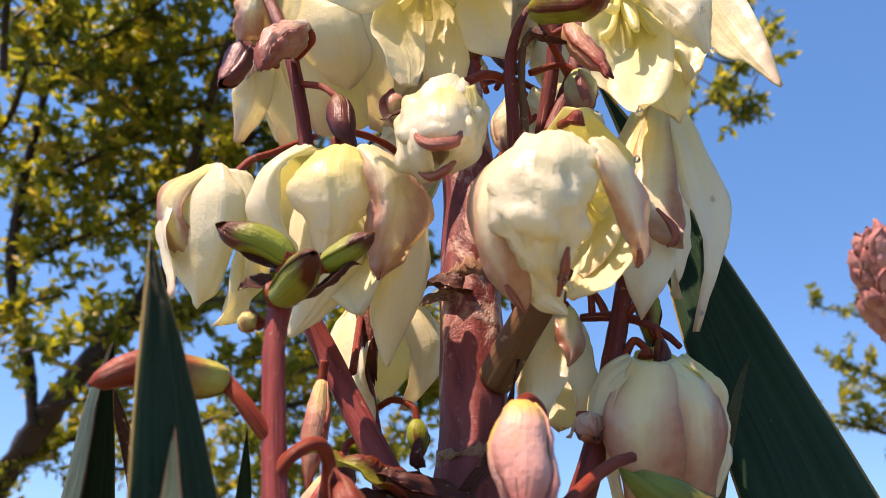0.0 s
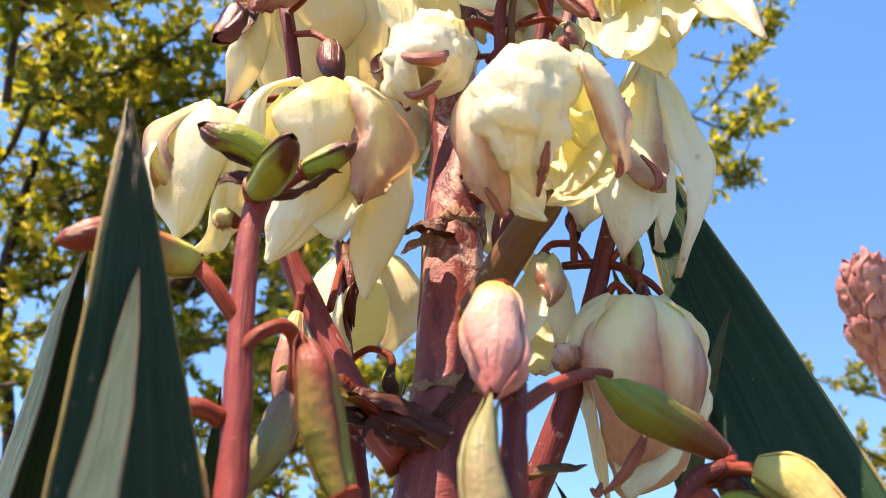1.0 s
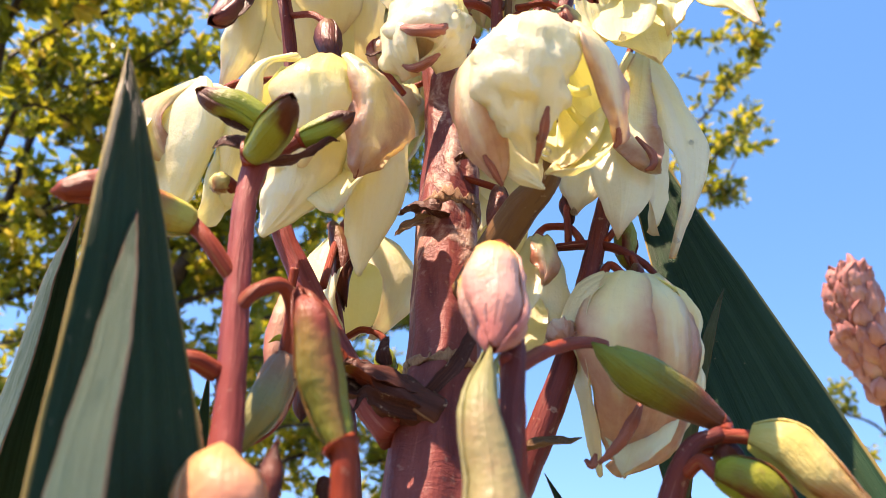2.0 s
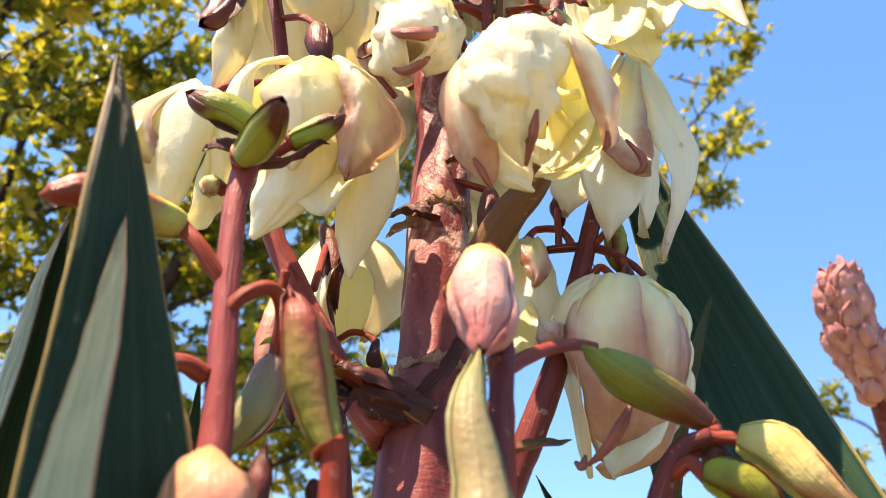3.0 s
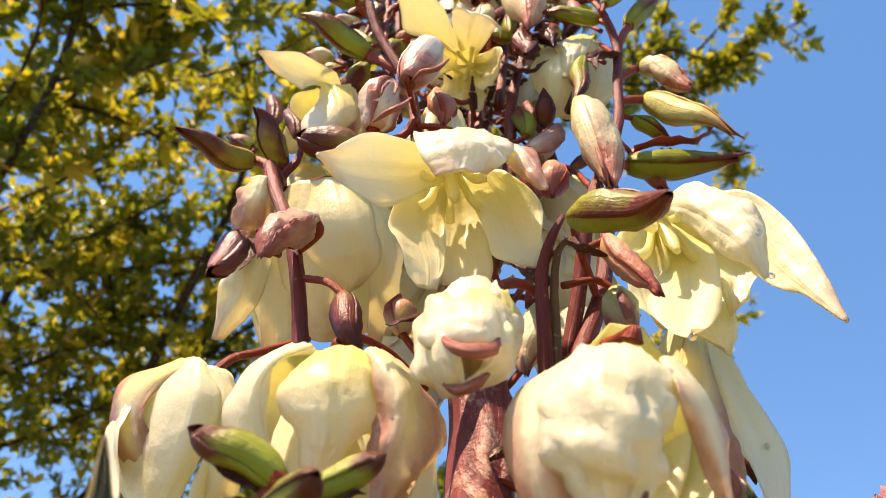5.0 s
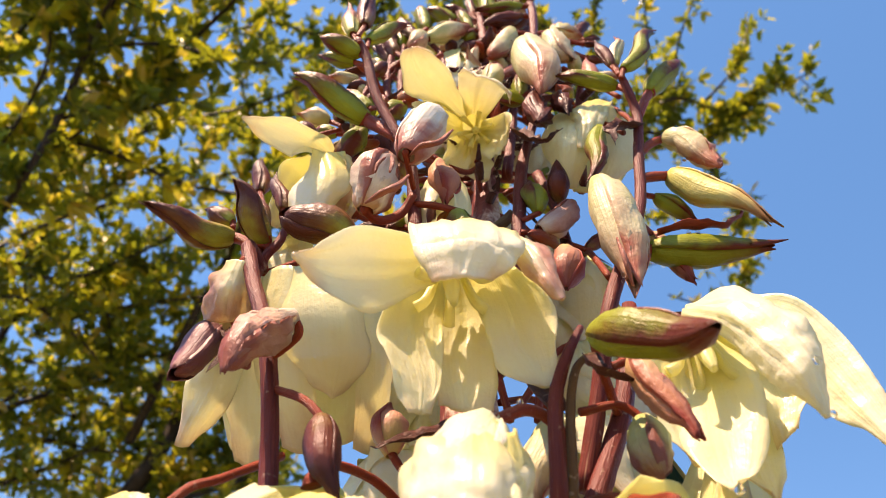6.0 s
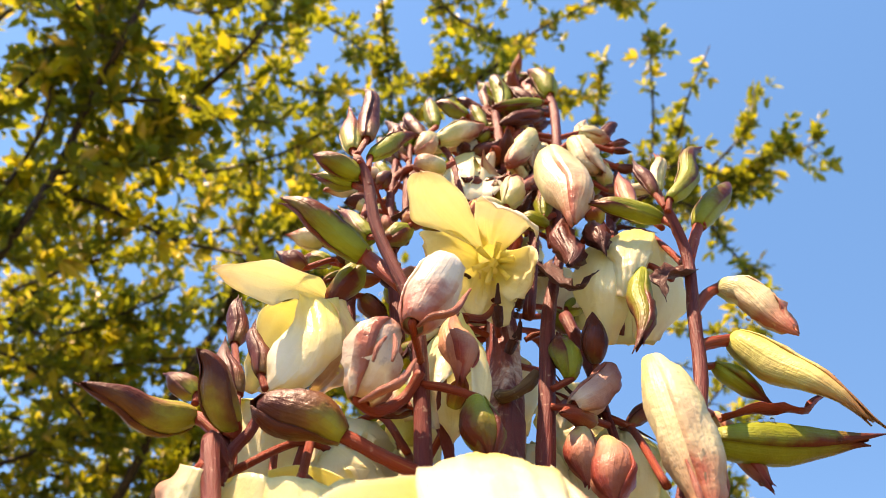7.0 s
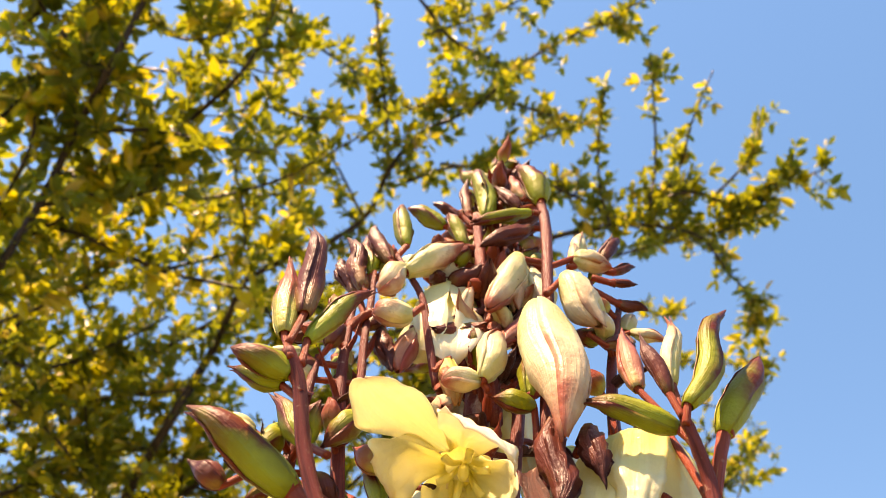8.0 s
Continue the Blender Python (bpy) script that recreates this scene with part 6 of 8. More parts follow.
bud([(0.0618, 0.2780, 1.4586), (0.0750, 0.2917, 1.4723)], (0.1252, 0.2825, 1.4748), 0.0140, BUD_GREEN, "long olive pod with a pointed tip", (0, 0, -0.002), 0.36, 0.15, 0.0003, 0.0022)
bract([(0.0777, 0.2893, 1.4790), (0.0932, 0.2862, 1.4826), (0.1063, 0.2847, 1.4847), (0.1205, 0.2871, 1.5023)], 0.007, (0, -0.3, 0.9), PEDICEL, "red curled bract")
bud([(0.0735, 0.2855, 1.4974), (0.0802, 0.2911, 1.5030)], (0.0951, 0.2874, 1.4877), 0.0085, BUD_GREEN, "slim green bud with a dark tip")
bud([(0.0615, 0.2733, 1.4395), (0.0597, 0.2757, 1.4745), (0.0482, 0.2645, 1.4798)], (0.0526, 0.2517, 1.4187), 0.0165, BUD_CREAM, "large cream bud with pink veins", (0, 0, 0), 0.42, 0.10, 0.0009, 0.0018)
bud([(0.0670, 0.2805, 1.4771), (0.0792, 0.2974, 1.4867)], (0.0909, 0.2899, 1.4559), 0.0090, BUD_PINK, "slim pinkish hanging bud")
hidden_bell = flower([(0.0766, 0.2894, 1.5466), (0.0753, 0.3042, 1.5734), (0.0731, 0.3212, 1.6009), (0.0701, 0.3262, 1.6047)], (0.0627, 0.3163, 1.5562), [],
    "pale bell behind the branch, its shaded look coloured yellow")
# all petals in the yellow material: shade and translucence put into colour
add_petals(hidden_bell, (0.0640, 0.3180, 1.5500), [
    ([(0.0554, 0.3149, 1.5852), (0.0399, 0.3080, 1.5671), (0.0366, 0.3085, 1.5470), (0.0446, 0.3128, 1.5231)],
     [(0.0590, 0.3079, 1.5836), (0.0467, 0.2990, 1.5589), (0.0429, 0.2973, 1.5383), (0.0463, 0.3095, 1.5207)],
     [(0.0636, 0.3090, 1.5824), (0.0574, 0.2993, 1.5584), (0.0554, 0.2991, 1.5391), (0.0513, 0.3094, 1.5222)], TEPAL_YELLOW, 0.0008),
    ([(0.0613, 0.3086, 1.5829), (0.0565, 0.3003, 1.5589), (0.0557, 0.2999, 1.5397), (0.0577, 0.3071, 1.5243)],
     [(0.0676, 0.3070, 1.5843), (0.0680, 0.2999, 1.5604), (0.0667, 0.2997, 1.5411), (0.0623, 0.3071, 1.5241)],
     [(0.0770, 0.3142, 1.5882), (0.0829, 0.3114, 1.5685), (0.0821, 0.3116, 1.5487), (0.0684, 0.3105, 1.5277)], TEPAL_YELLOW, 0.0008),
    ([(0.0539, 0.3139, 1.5834), (0.0471, 0.3009, 1.5655), (0.0481, 0.2968, 1.5527), (0.0488, 0.2981, 1.5374)],
     [(0.0605, 0.3055, 1.5831), (0.0545, 0.2937, 1.5612), (0.0524, 0.2911, 1.5469), (0.0517, 0.2957, 1.5341)],
     [(0.0709, 0.3069, 1.5843), (0.0656, 0.2941, 1.5633), (0.0611, 0.2928, 1.5507), (0.0563, 0.2963, 1.5362)], TEPAL_YELLOW, 0.0012),
    ([(0.0575, 0.3215, 1.5899), (0.0495, 0.3297, 1.5764), (0.0480, 0.3290, 1.5548), (0.0528, 0.3209, 1.5318)],
     [(0.0685, 0.3218, 1.5949), (0.0690, 0.3326, 1.5816), (0.0662, 0.3306, 1.5585), (0.0613, 0.3221, 1.5333)],
     [(0.0778, 0.3189, 1.5920), (0.0852, 0.3260, 1.5793), (0.0831, 0.3253, 1.5576), (0.0695, 0.3189, 1.5335)], TEPAL_YELLOW, 0.0006)])
bud([(0.0696, 0.2901, 1.5416), (0.0632, 0.2948, 1.5523), (0.0590, 0.2935, 1.5473)], (0.0495, 0.2812, 1.4975), 0.0100, BUD_GREEN, "pale green hanging bud", fat=0.40)
bract([(0.0753, 0.2861, 1.5419), (0.0664, 0.2824, 1.5354), (0.0602, 0.2811, 1.5303), (0.0610, 0.2782, 1.5183)], 0.010, (0, -0.7, 0.6), BRACT, "dark withered bract")

# inner right branch
branch([(0.0212, 0.3032, 1.4367), (0.0228, 0.3061, 1.4653), (0.0246, 0.3106, 1.5004), (0.0264, 0.3154, 1.5370), (0.0310, 0.3183, 1.5655), (0.0349, 0.3172, 1.5859)], [0.0036, 0.0034, 0.0031, 0.0029, 0.0023, 0.0019], label="dark red upright branch")
bud([(0.0254, 0.3074, 1.4958), (0.0325, 0.3066, 1.5008)], (0.0292, 0.3102, 1.5240), 0.0110, BUD_GREEN, "green and red upright bud", fat=0.5)
bud([(0.0249, 0.3053, 1.4871), (0.0323, 0.3031, 1.4863)], (0.0476, 0.3049, 1.5100), 0.0125, BUD_PAPER, "dusky pink bud", (0.001, 0, -0.002), 0.45, 0.0, 0.0006)
bud([(0.0268, 0.3142, 1.4982), (0.0362, 0.3081, 1.4815)], (0.0356, 0.3020, 1.4567), 0.0130, BUD_PINK, "pale pink hanging bud", fat=0.5)
bud([(0.0376, 0.2936, 1.4643), (0.0391, 0.2900, 1.4665)], (0.0381, 0.2812, 1.4389), 0.0145, BUD_PINK, "cream and pink hanging bud", fat=0.5)
branch([(0.0096, 0.3256, 1.5034), (0.0132, 0.3209, 1.5007), (0.0195, 0.3202, 1.5064), (0.0226, 0.3195, 1.5115)], [0.0027, 0.0023, 0.0023, 0.0022], OLIVE, "branch_stub", "rough tan branch stub", ridges=0, rough=0.2)

# second row of bells and buds seen between the main ones
bud([(0.0499, 0.2718, 1.3835), (0.0368, 0.2436, 1.3862), (0.0321, 0.2254, 1.3794)], (0.0467, 0.1868, 1.3560), 0.0125, BUD_GREEN, "green bud with a crumpled brown tip", (0, 0, -0.001), 0.40, 0.02, 0.0006, 0.0015)
branch([(0.0254, 0.2478, 1.3282), (0.0241, 0.2417, 1.3455), (0.0233, 0.2385, 1.3658), (0.0261, 0.2353, 1.3781), (0.0305, 0.2359, 1.3887)], [0.0026, 0.0023, 0.0020, 0.0016, 0.0010], BRANCH, label="dark red stem with pale stripes", ridges=5)
branch([(0.0290, 0.2500, 1.3290), (0.0282, 0.2432, 1.3470), (0.0276, 0.2400, 1.3640), (0.0292, 0.2372, 1.3760), (0.0345, 0.2365, 1.3800), (0.0372, 0.2370, 1.3740)], [0.0016, 0.0014, 0.0013, 0.0011, 0.0009, 0.0006], OLIVE, label="thin olive stem with a curled dry end", ridges=4)
branch([(0.0340, 0.2625, 1.3374), (0.0451, 0.2696, 1.3660), (0.0538, 0.2761, 1.3925), (0.0616, 0.2849, 1.4366)], [0.0036, 0.0034, 0.0032, 0.0030], BRANCH)
bud([(0.0383, 0.2349, 1.3759), (0.0439, 0.2334, 1.3782)], (0.0537, 0.2201, 1.3487), 0.0085, BUD_PINK, "shrivelled pink hanging bud", (0, 0, 0), 0.35, 0.12, 0.0010)
bud([(0.0307, 0.2425, 1.3653), (0.0417, 0.2437, 1.3696), (0.0479, 0.2426, 1.3653)], (0.0491, 0.2358, 1.3456), 0.0120, BUD_PALE, "green and purple hanging bud", (0, 0, 0), 0.5, 0.0, 0.0003, 0.0012)
bract([(0.0319, 0.2356, 1.3789), (0.0335, 0.2315, 1.3707), (0.0409, 0.2314, 1.3701), (0.0459, 0.2331, 1.3683)], 0.006, (0, -0.6, 0.8), BRACT, "dry curled brown bract")
bract([(0.0253, 0.2447, 1.3661), (0.0183, 0.2680, 1.3940), (0.0173, 0.2757, 1.4089)], 0.007, TOWARD, BRACT)
bud([(0.0179, 0.2816, 1.3826), (0.0135, 0.2814, 1.3987)], (0.0133, 0.2834, 1.4149), 0.0080, BUD_DRY, "dark withered bud", crumple=0.00015)
bract([(0.0118, 0.2864, 1.3855), (-0.0104, 0.2766, 1.3714), (-0.0246, 0.2703, 1.3628)], 0.007, (0, -0.6, 0.7), BRACT)
bud([(-0.0092, 0.2855, 1.3572), (-0.0183, 0.2840, 1.3681)], (-0.0212, 0.2869, 1.3886), 0.0120, BUD_PINK, "pink hanging bud", fat=0.5)
bud([(0.0347, 0.2889, 1.3864), (0.0305, 0.2846, 1.3858)], (0.0242, 0.2713, 1.3487), 0.0130, BUD_CREAM, "pale bud beside the stalk", fat=0.5)

# crown of buds near the top
branch([(0.0180, 0.3489, 1.6066), (0.0136, 0.3535, 1.6591), (0.0084, 0.3615, 1.7089), (0.0049, 0.3703, 1.7530)], [0.0027, 0.0028, 0.0031, 0.0020], STALK, label="pale streaked stem of the crown", rough=0.1)
branch([(0.0322, 0.3225, 1.5822), (0.0367, 0.3358, 1.6575), (0.0393, 0.3495, 1.7178), (0.0397, 0.3570, 1.7441), (0.0386, 0.3631, 1.7646)], [0.0022, 0.0026, 0.0028, 0.0029, 0.0023], BRANCH, label="thick red stem of the crown", rough=0.1)
branch([(-0.0080, 0.3430, 1.6169), (-0.0125, 0.3439, 1.6378), (-0.0184, 0.3495, 1.6691), (-0.0275, 0.3544, 1.6895), (-0.0333, 0.3587, 1.7030)], [0.0018, 0.0018, 0.0017, 0.0015, 0.0012], BRANCH, label="red branch of the crown", rough=0.1)
branch([(-0.0354, 0.3329, 1.5852), (-0.0402, 0.3459, 1.6383), (-0.0412, 0.3548, 1.6662), (-0.0429, 0.3638, 1.6945)], [0.0018, 0.0018, 0.0017, 0.0012], BRANCH, label="dark red branch of the crown", rough=0.1)
bud([(-0.0325, 0.3576, 1.6943), (-0.0358, 0.3584, 1.6976)], (-0.0484, 0.3665, 1.7312), 0.0093, BUD_DRY, "red-brown bud of the crown", (0, 0, 0), 0.45, 0.03, 0.0005, 0.0016)
bud([(-0.0332, 0.3598, 1.7034), (-0.0297, 0.3625, 1.7141)], (-0.0362, 0.3727, 1.7560), 0.0097, BUD_GREEN, "upright green bud of the crown", (0, 0, 0), 0.45, 0.03, 0.0005, 0.0016)
bud([(0.0055, 0.3708, 1.7382), (-0.0111, 0.3715, 1.7418)], (-0.0323, 0.3749, 1.7563), 0.0100, BUD_GREEN, "green pod of the crown with a brown tip", (0, 0, 0), 0.45, 0.03, 0.0005, 0.0016)
bud([(0.0045, 0.3695, 1.7417), (-0.0022, 0.3719, 1.7514)], (-0.0189, 0.3742, 1.7615), 0.0060, BUD_DRY, "small dark bud of the crown", (0, 0, 0), 0.45, 0.03, 0.0005, 0.0016)
bud([(0.0051, 0.3630, 1.7193), (0.0000, 0.3633, 1.7205)], (-0.0104, 0.3708, 1.7515), 0.0084, BUD_GREEN, "green bud of the crown", (0, 0, 0), 0.45, 0.03, 0.0005, 0.0016)
bud([(0.0047, 0.3673, 1.7452), (0.0101, 0.3685, 1.7498)], (0.0045, 0.3826, 1.8078), 0.0118, BUD_GREEN, "upright green bud of the crown", (0, 0, 0), 0.45, 0.03, 0.0005, 0.0016)
bud([(0.0055, 0.3743, 1.7528), (0.0013, 0.3755, 1.7576)], (-0.0006, 0.3854, 1.7982), 0.0063, BUD_DRY, "small dark bud of the crown", (0, 0, 0), 0.45, 0.03, 0.0005, 0.0016)
bud([(0.0383, 0.3684, 1.7652), (0.0291, 0.3668, 1.7592)], (0.0146, 0.3719, 1.7802), 0.0082, BUD_DRY, "red-brown bud near the top", (0, 0, 0), 0.45, 0.03, 0.0007, 0.0016)
bud([(0.0409, 0.3772, 1.7803), (0.0338, 0.3770, 1.7796)], (0.0247, 0.3838, 1.8077), 0.0086, BUD_PINK, "pinkish split bud near the top", (0, 0, 0), 0.45, 0.03, 0.0007, 0.0016)
bud([(0.0383, 0.3587, 1.7553), (0.0392, 0.3596, 1.7586)], (0.0273, 0.3687, 1.7963), 0.0144, BUD_GREEN, "green bud at the very top", (0.002, 0, 0.001), 0.45, 0.03, 0.0005, 0.0016)
bud([(0.0389, 0.3562, 1.7449), (0.0337, 0.3561, 1.7448)], (0.0000, 0.3508, 1.7242), 0.0069, BUD_GREEN, "slim green pod with a red base", (0, 0, 0), 0.45, 0.08, 0.0005, 0.0016)
bud([(0.0398, 0.3579, 1.7350), (0.0333, 0.3577, 1.7344)], (0.0075, 0.3516, 1.7105), 0.0093, BUD_DRY, "curled brown pod of the crown", (0, 0, 0), 0.45, 0.03, 0.0008, 0.0016)
bud([(0.0071, 0.3684, 1.7201), (0.0001, 0.3688, 1.7220)], (0.0115, 0.3750, 1.7470), 0.0078, BUD_GREEN, "green bud of the crown", (0, 0, 0), 0.45, 0.03, 0.0005, 0.0016)
bud([(-0.0274, 0.3485, 1.6822), (-0.0274, 0.3485, 1.6822)], (-0.0012, 0.3570, 1.7159), 0.0137, BUD_CREAM, "white and green bud of the crown", (0, 0, 0), 0.45, 0.06, 0.0005, 0.0016)
bud([(0.0062, 0.3683, 1.7113), (-0.0020, 0.3686, 1.7128)], (-0.0201, 0.3647, 1.6978), 0.0123, BUD_WHITE, "pale bud of the crown", (0, 0, 0), 0.45, 0.03, 0.0005, 0.0016)
bud([(-0.0268, 0.3486, 1.6824), (-0.0289, 0.3496, 1.6865)], (-0.0378, 0.3442, 1.6647), 0.0119, BUD_CREAM, "pinkish round bud of the crown", (0, 0, 0), 0.5, 0, 0.0005, 0.0016)
bud([(-0.0175, 0.3400, 1.6556), (-0.0215, 0.3385, 1.6494)], (-0.0383, 0.3378, 1.6471), 0.0127, BUD_CREAM, "cream round bud with a pink base", (0, 0, 0), 0.5, 0, 0.0005, 0.0016)
bud([(0.0387, 0.3497, 1.7018), (0.0249, 0.3499, 1.7028)], (0.0108, 0.3388, 1.6581), 0.0136, BUD_CREAM, "white hanging bud with a dark tip", (0, 0, 0), 0.42, 0, 0.0005, 0.0016)
bud([(0.0402, 0.3568, 1.7054), (0.0284, 0.3574, 1.7083)], (0.0246, 0.3472, 1.6668), 0.0122, BUD_CREAM, "pale hanging bud of the crown", (0, 0, 0), 0.5, 0.03, 0.0005, 0.0016)
bud([(0.0407, 0.3589, 1.7055), (0.0339, 0.3588, 1.7054)], (0.0377, 0.3506, 1.6719), 0.0117, BUD_WHITE, "pale hanging bud of the crown", (0, 0, 0), 0.5, 0.03, 0.0005, 0.0016)
bud([(0.0118, 0.3465, 1.6559), (0.0157, 0.3506, 1.6726)], (0.0200, 0.3461, 1.6539), 0.0100, BUD_YELLOW, "small yellow-green bud of the crown", (0, 0, 0), 0.5, 0.03, 0.0005, 0.0016)
bud([(0.0373, 0.3456, 1.6597), (0.0321, 0.3471, 1.6661)], (0.0166, 0.3406, 1.6398), 0.0081, BUD_PINK, "striped pink bud of the crown", (0, 0, 0), 0.45, 0.03, 0.0005, 0.0016)
bud([(0.0086, 0.3246, 1.6086), (0.0091, 0.3246, 1.6088)], (0.0160, 0.3323, 1.6399), 0.0124, BUD_CREAM, "round ivory bud of the crown", (0, 0, 0), 0.55, 0, 0.0005, 0.0016)
bud([(0.0115, 0.3406, 1.6319), (0.0220, 0.3448, 1.6485)], (0.0314, 0.3442, 1.6459), 0.0080, BUD_DRY, "dark withered bud of the crown", (0, 0, 0), 0.45, 0.03, 0.001, 0.0016)
bud([(0.0118, 0.3260, 1.6056), (0.0083, 0.3272, 1.6109)], (-0.0062, 0.3263, 1.6075), 0.0101, BUD_CREAM, "cream bud with pink streaks", (0, 0, 0), 0.5, 0, 0.0005, 0.0016)
bud([(0.0320, 0.3246, 1.6079), (0.0269, 0.3233, 1.6028)], (0.0268, 0.3306, 1.6323), 0.0088, BUD_GREEN, "green upright bud of the crown", (0, 0, 0), 0.45, 0.03, 0.0005, 0.0016)
bud([(0.0350, 0.3299, 1.6628), (0.0446, 0.3339, 1.6791)], (0.0571, 0.3255, 1.6444), 0.0161, BUD_CREAM, "white wrinkled bud with a brown tip", (0, 0, 0), 0.45, 0.04, 0.0009, 0.0016)
bud([(0.0378, 0.3433, 1.6922), (0.0519, 0.3463, 1.7041)], (0.0702, 0.3458, 1.7013), 0.0119, BUD_CREAM, "white bud with fine pink ribs", (0, 0, 0), 0.45, 0.1, 0.0007, 0.0016)
bud([(0.0531, 0.3512, 1.7071), (0.0658, 0.3521, 1.7107)], (0.0790, 0.3580, 1.7343), 0.0075, BUD_DRY, "red-brown bud of the crown", (0, 0, 0), 0.45, 0.03, 0.0005, 0.0016)
bud([(0.0617, 0.3500, 1.7021), (0.0707, 0.3499, 1.7016)], (0.0841, 0.3520, 1.7096), 0.0048, BUD_DRY, "brown curled bud tip", (0, 0, 0), 0.45, 0.03, 0.0005, 0.0016)
bud([(0.0592, 0.3427, 1.6893), (0.0677, 0.3422, 1.6870)], (0.0801, 0.3426, 1.6881), 0.0040, BUD_DRY, "brown curled bud tip", (0, 0, 0), 0.45, 0.03, 0.0005, 0.0016)
bud([(0.0604, 0.3484, 1.6871), (0.0710, 0.3464, 1.6787)], (0.0855, 0.3458, 1.6759), 0.0057, BUD_DRY, "brown curled bud tip", (0, 0, 0), 0.45, 0.03, 0.0005, 0.0016)
bud([(0.0488, 0.3469, 1.6984), (0.0519, 0.3472, 1.6993)], (0.0542, 0.3528, 1.7222), 0.0054, BUD_CREAM, "small pale bud of the crown", (0, 0, 0), 0.45, 0.03, 0.0005, 0.0016)
bud([(-0.0423, 0.3560, 1.6714), (-0.0457, 0.3572, 1.6761)], (-0.0577, 0.3677, 1.7193), 0.0090, BUD_DRY, "dark ragged bud of the crown", (0, 0, 0), 0.45, 0.03, 0.0012, 0.0016)
bud([(-0.0426, 0.3616, 1.6813), (-0.0444, 0.3643, 1.6926)], (-0.0513, 0.3725, 1.7262), 0.0080, BUD_GREEN, "dark green bud of the crown", (0, 0, 0), 0.45, 0.03, 0.0008, 0.0016)
bud([(-0.0430, 0.3643, 1.6885), (-0.0389, 0.3669, 1.6987)], (-0.0363, 0.3726, 1.7220), 0.0087, BUD_RED, "bright red-brown bud of the crown", (0, 0, 0), 0.45, 0.03, 0.0005, 0.0016)
bud([(-0.0417, 0.3590, 1.6583), (-0.0486, 0.3639, 1.6783)], (-0.0611, 0.3703, 1.7049), 0.0090, BUD_DRY, "dark ragged bud of the crown", (0, 0, 0), 0.45, 0.03, 0.0012, 0.0016)
bud([(-0.0406, 0.3566, 1.6485), (-0.0501, 0.3584, 1.6562)], (-0.0599, 0.3630, 1.6753), 0.0097, BUD_GREEN, "green bud of the crown", (0, 0, 0), 0.45, 0.03, 0.0005, 0.0016)
bud([(-0.0394, 0.3505, 1.6319), (-0.0345, 0.3556, 1.6524)], (-0.0267, 0.3491, 1.6258), 0.0096, BUD_DRY, "dark hanging bud of the crown", (0, 0, 0), 0.45, 0.03, 0.001, 0.0016)
bud([(-0.0101, 0.3498, 1.6364), (-0.0195, 0.3539, 1.6535)], (-0.0241, 0.3467, 1.6241), 0.0106, BUD_PINK, "pinkish hanging bud of the crown", (0, 0, 0), 0.5, 0.03, 0.0005, 0.0016)
bud([(-0.0100, 0.3423, 1.6227), (-0.0042, 0.3449, 1.6330)], (0.0003, 0.3384, 1.6062), 0.0101, BUD_YELLOW, "yellow-green hanging bud of the crown", (0, 0, 0), 0.5, 0.03, 0.0005, 0.0016)
bud([(-0.0381, 0.3489, 1.6168), (-0.0509, 0.3524, 1.6316)], (-0.0420, 0.3456, 1.6035), 0.0091, BUD_GREEN, "olive bud of the crown", (0, 0, 0), 0.45, 0.03, 0.0005, 0.0016)
bud([(0.0329, 0.3088, 1.5770), (0.0329, 0.3043, 1.5836)], (0.0290, 0.2871, 1.5389), 0.0105, BUD_DRY, "withered white and brown bud", crumple=0.0012, fat=0.5)
bud([(0.0378, 0.2999, 1.5655), (0.0428, 0.3008, 1.5776)], (0.0443, 0.2901, 1.5506), 0.0090, BUD_DRY, "dark withered bud", crumple=0.0012)
bract([(0.0250, 0.3190, 1.5684), (0.0268, 0.3001, 1.5416), (0.0330, 0.2941, 1.5338), (0.0426, 0.2951, 1.5458)], 0.009, (0, -0.7, 0.6), BRACT, "dark curled withered petals")
bud([(0.0356, 0.3319, 1.6460), (0.0306, 0.3264, 1.6488), (0.0292, 0.3164, 1.6417)], (0.0323, 0.2926, 1.5695), 0.0231, BUD_CREAM, "plump ivory bud with fine wrinkles", (0.001, 0, 0), 0.40, 0.05, 0.0003, 0.0018)
flower([(0.0087, 0.3790, 1.6878), (0.0047, 0.3808, 1.7119), (-0.0064, 0.3775, 1.7158), (-0.0076, 0.3748, 1.7090)], (-0.0048, 0.3692, 1.6735), [
    ([(-0.0098, 0.3728, 1.7051), (-0.0193, 0.3565, 1.6724), (-0.0162, 0.3482, 1.6427), (-0.0085, 0.3500, 1.6331)], 0.030, TEPAL_YELLOW),
    ([(-0.0047, 0.3732, 1.7063), (0.0066, 0.3576, 1.6761), (0.0077, 0.3509, 1.6488), (0.0018, 0.3504, 1.6341)], 0.030, TEPAL),
    ([(-0.0077, 0.3705, 1.7041), (-0.0055, 0.3484, 1.6642), (-0.0036, 0.3426, 1.6402), (-0.0021, 0.3436, 1.6279)], 0.032, TEPAL),
    ([(-0.0074, 0.3783, 1.7107), (-0.0050, 0.3860, 1.6914), (-0.0037, 0.3769, 1.6626), (-0.0034, 0.3693, 1.6485)], 0.030, TEPAL_YELLOW)],
    "yellow-cream bell near the top")
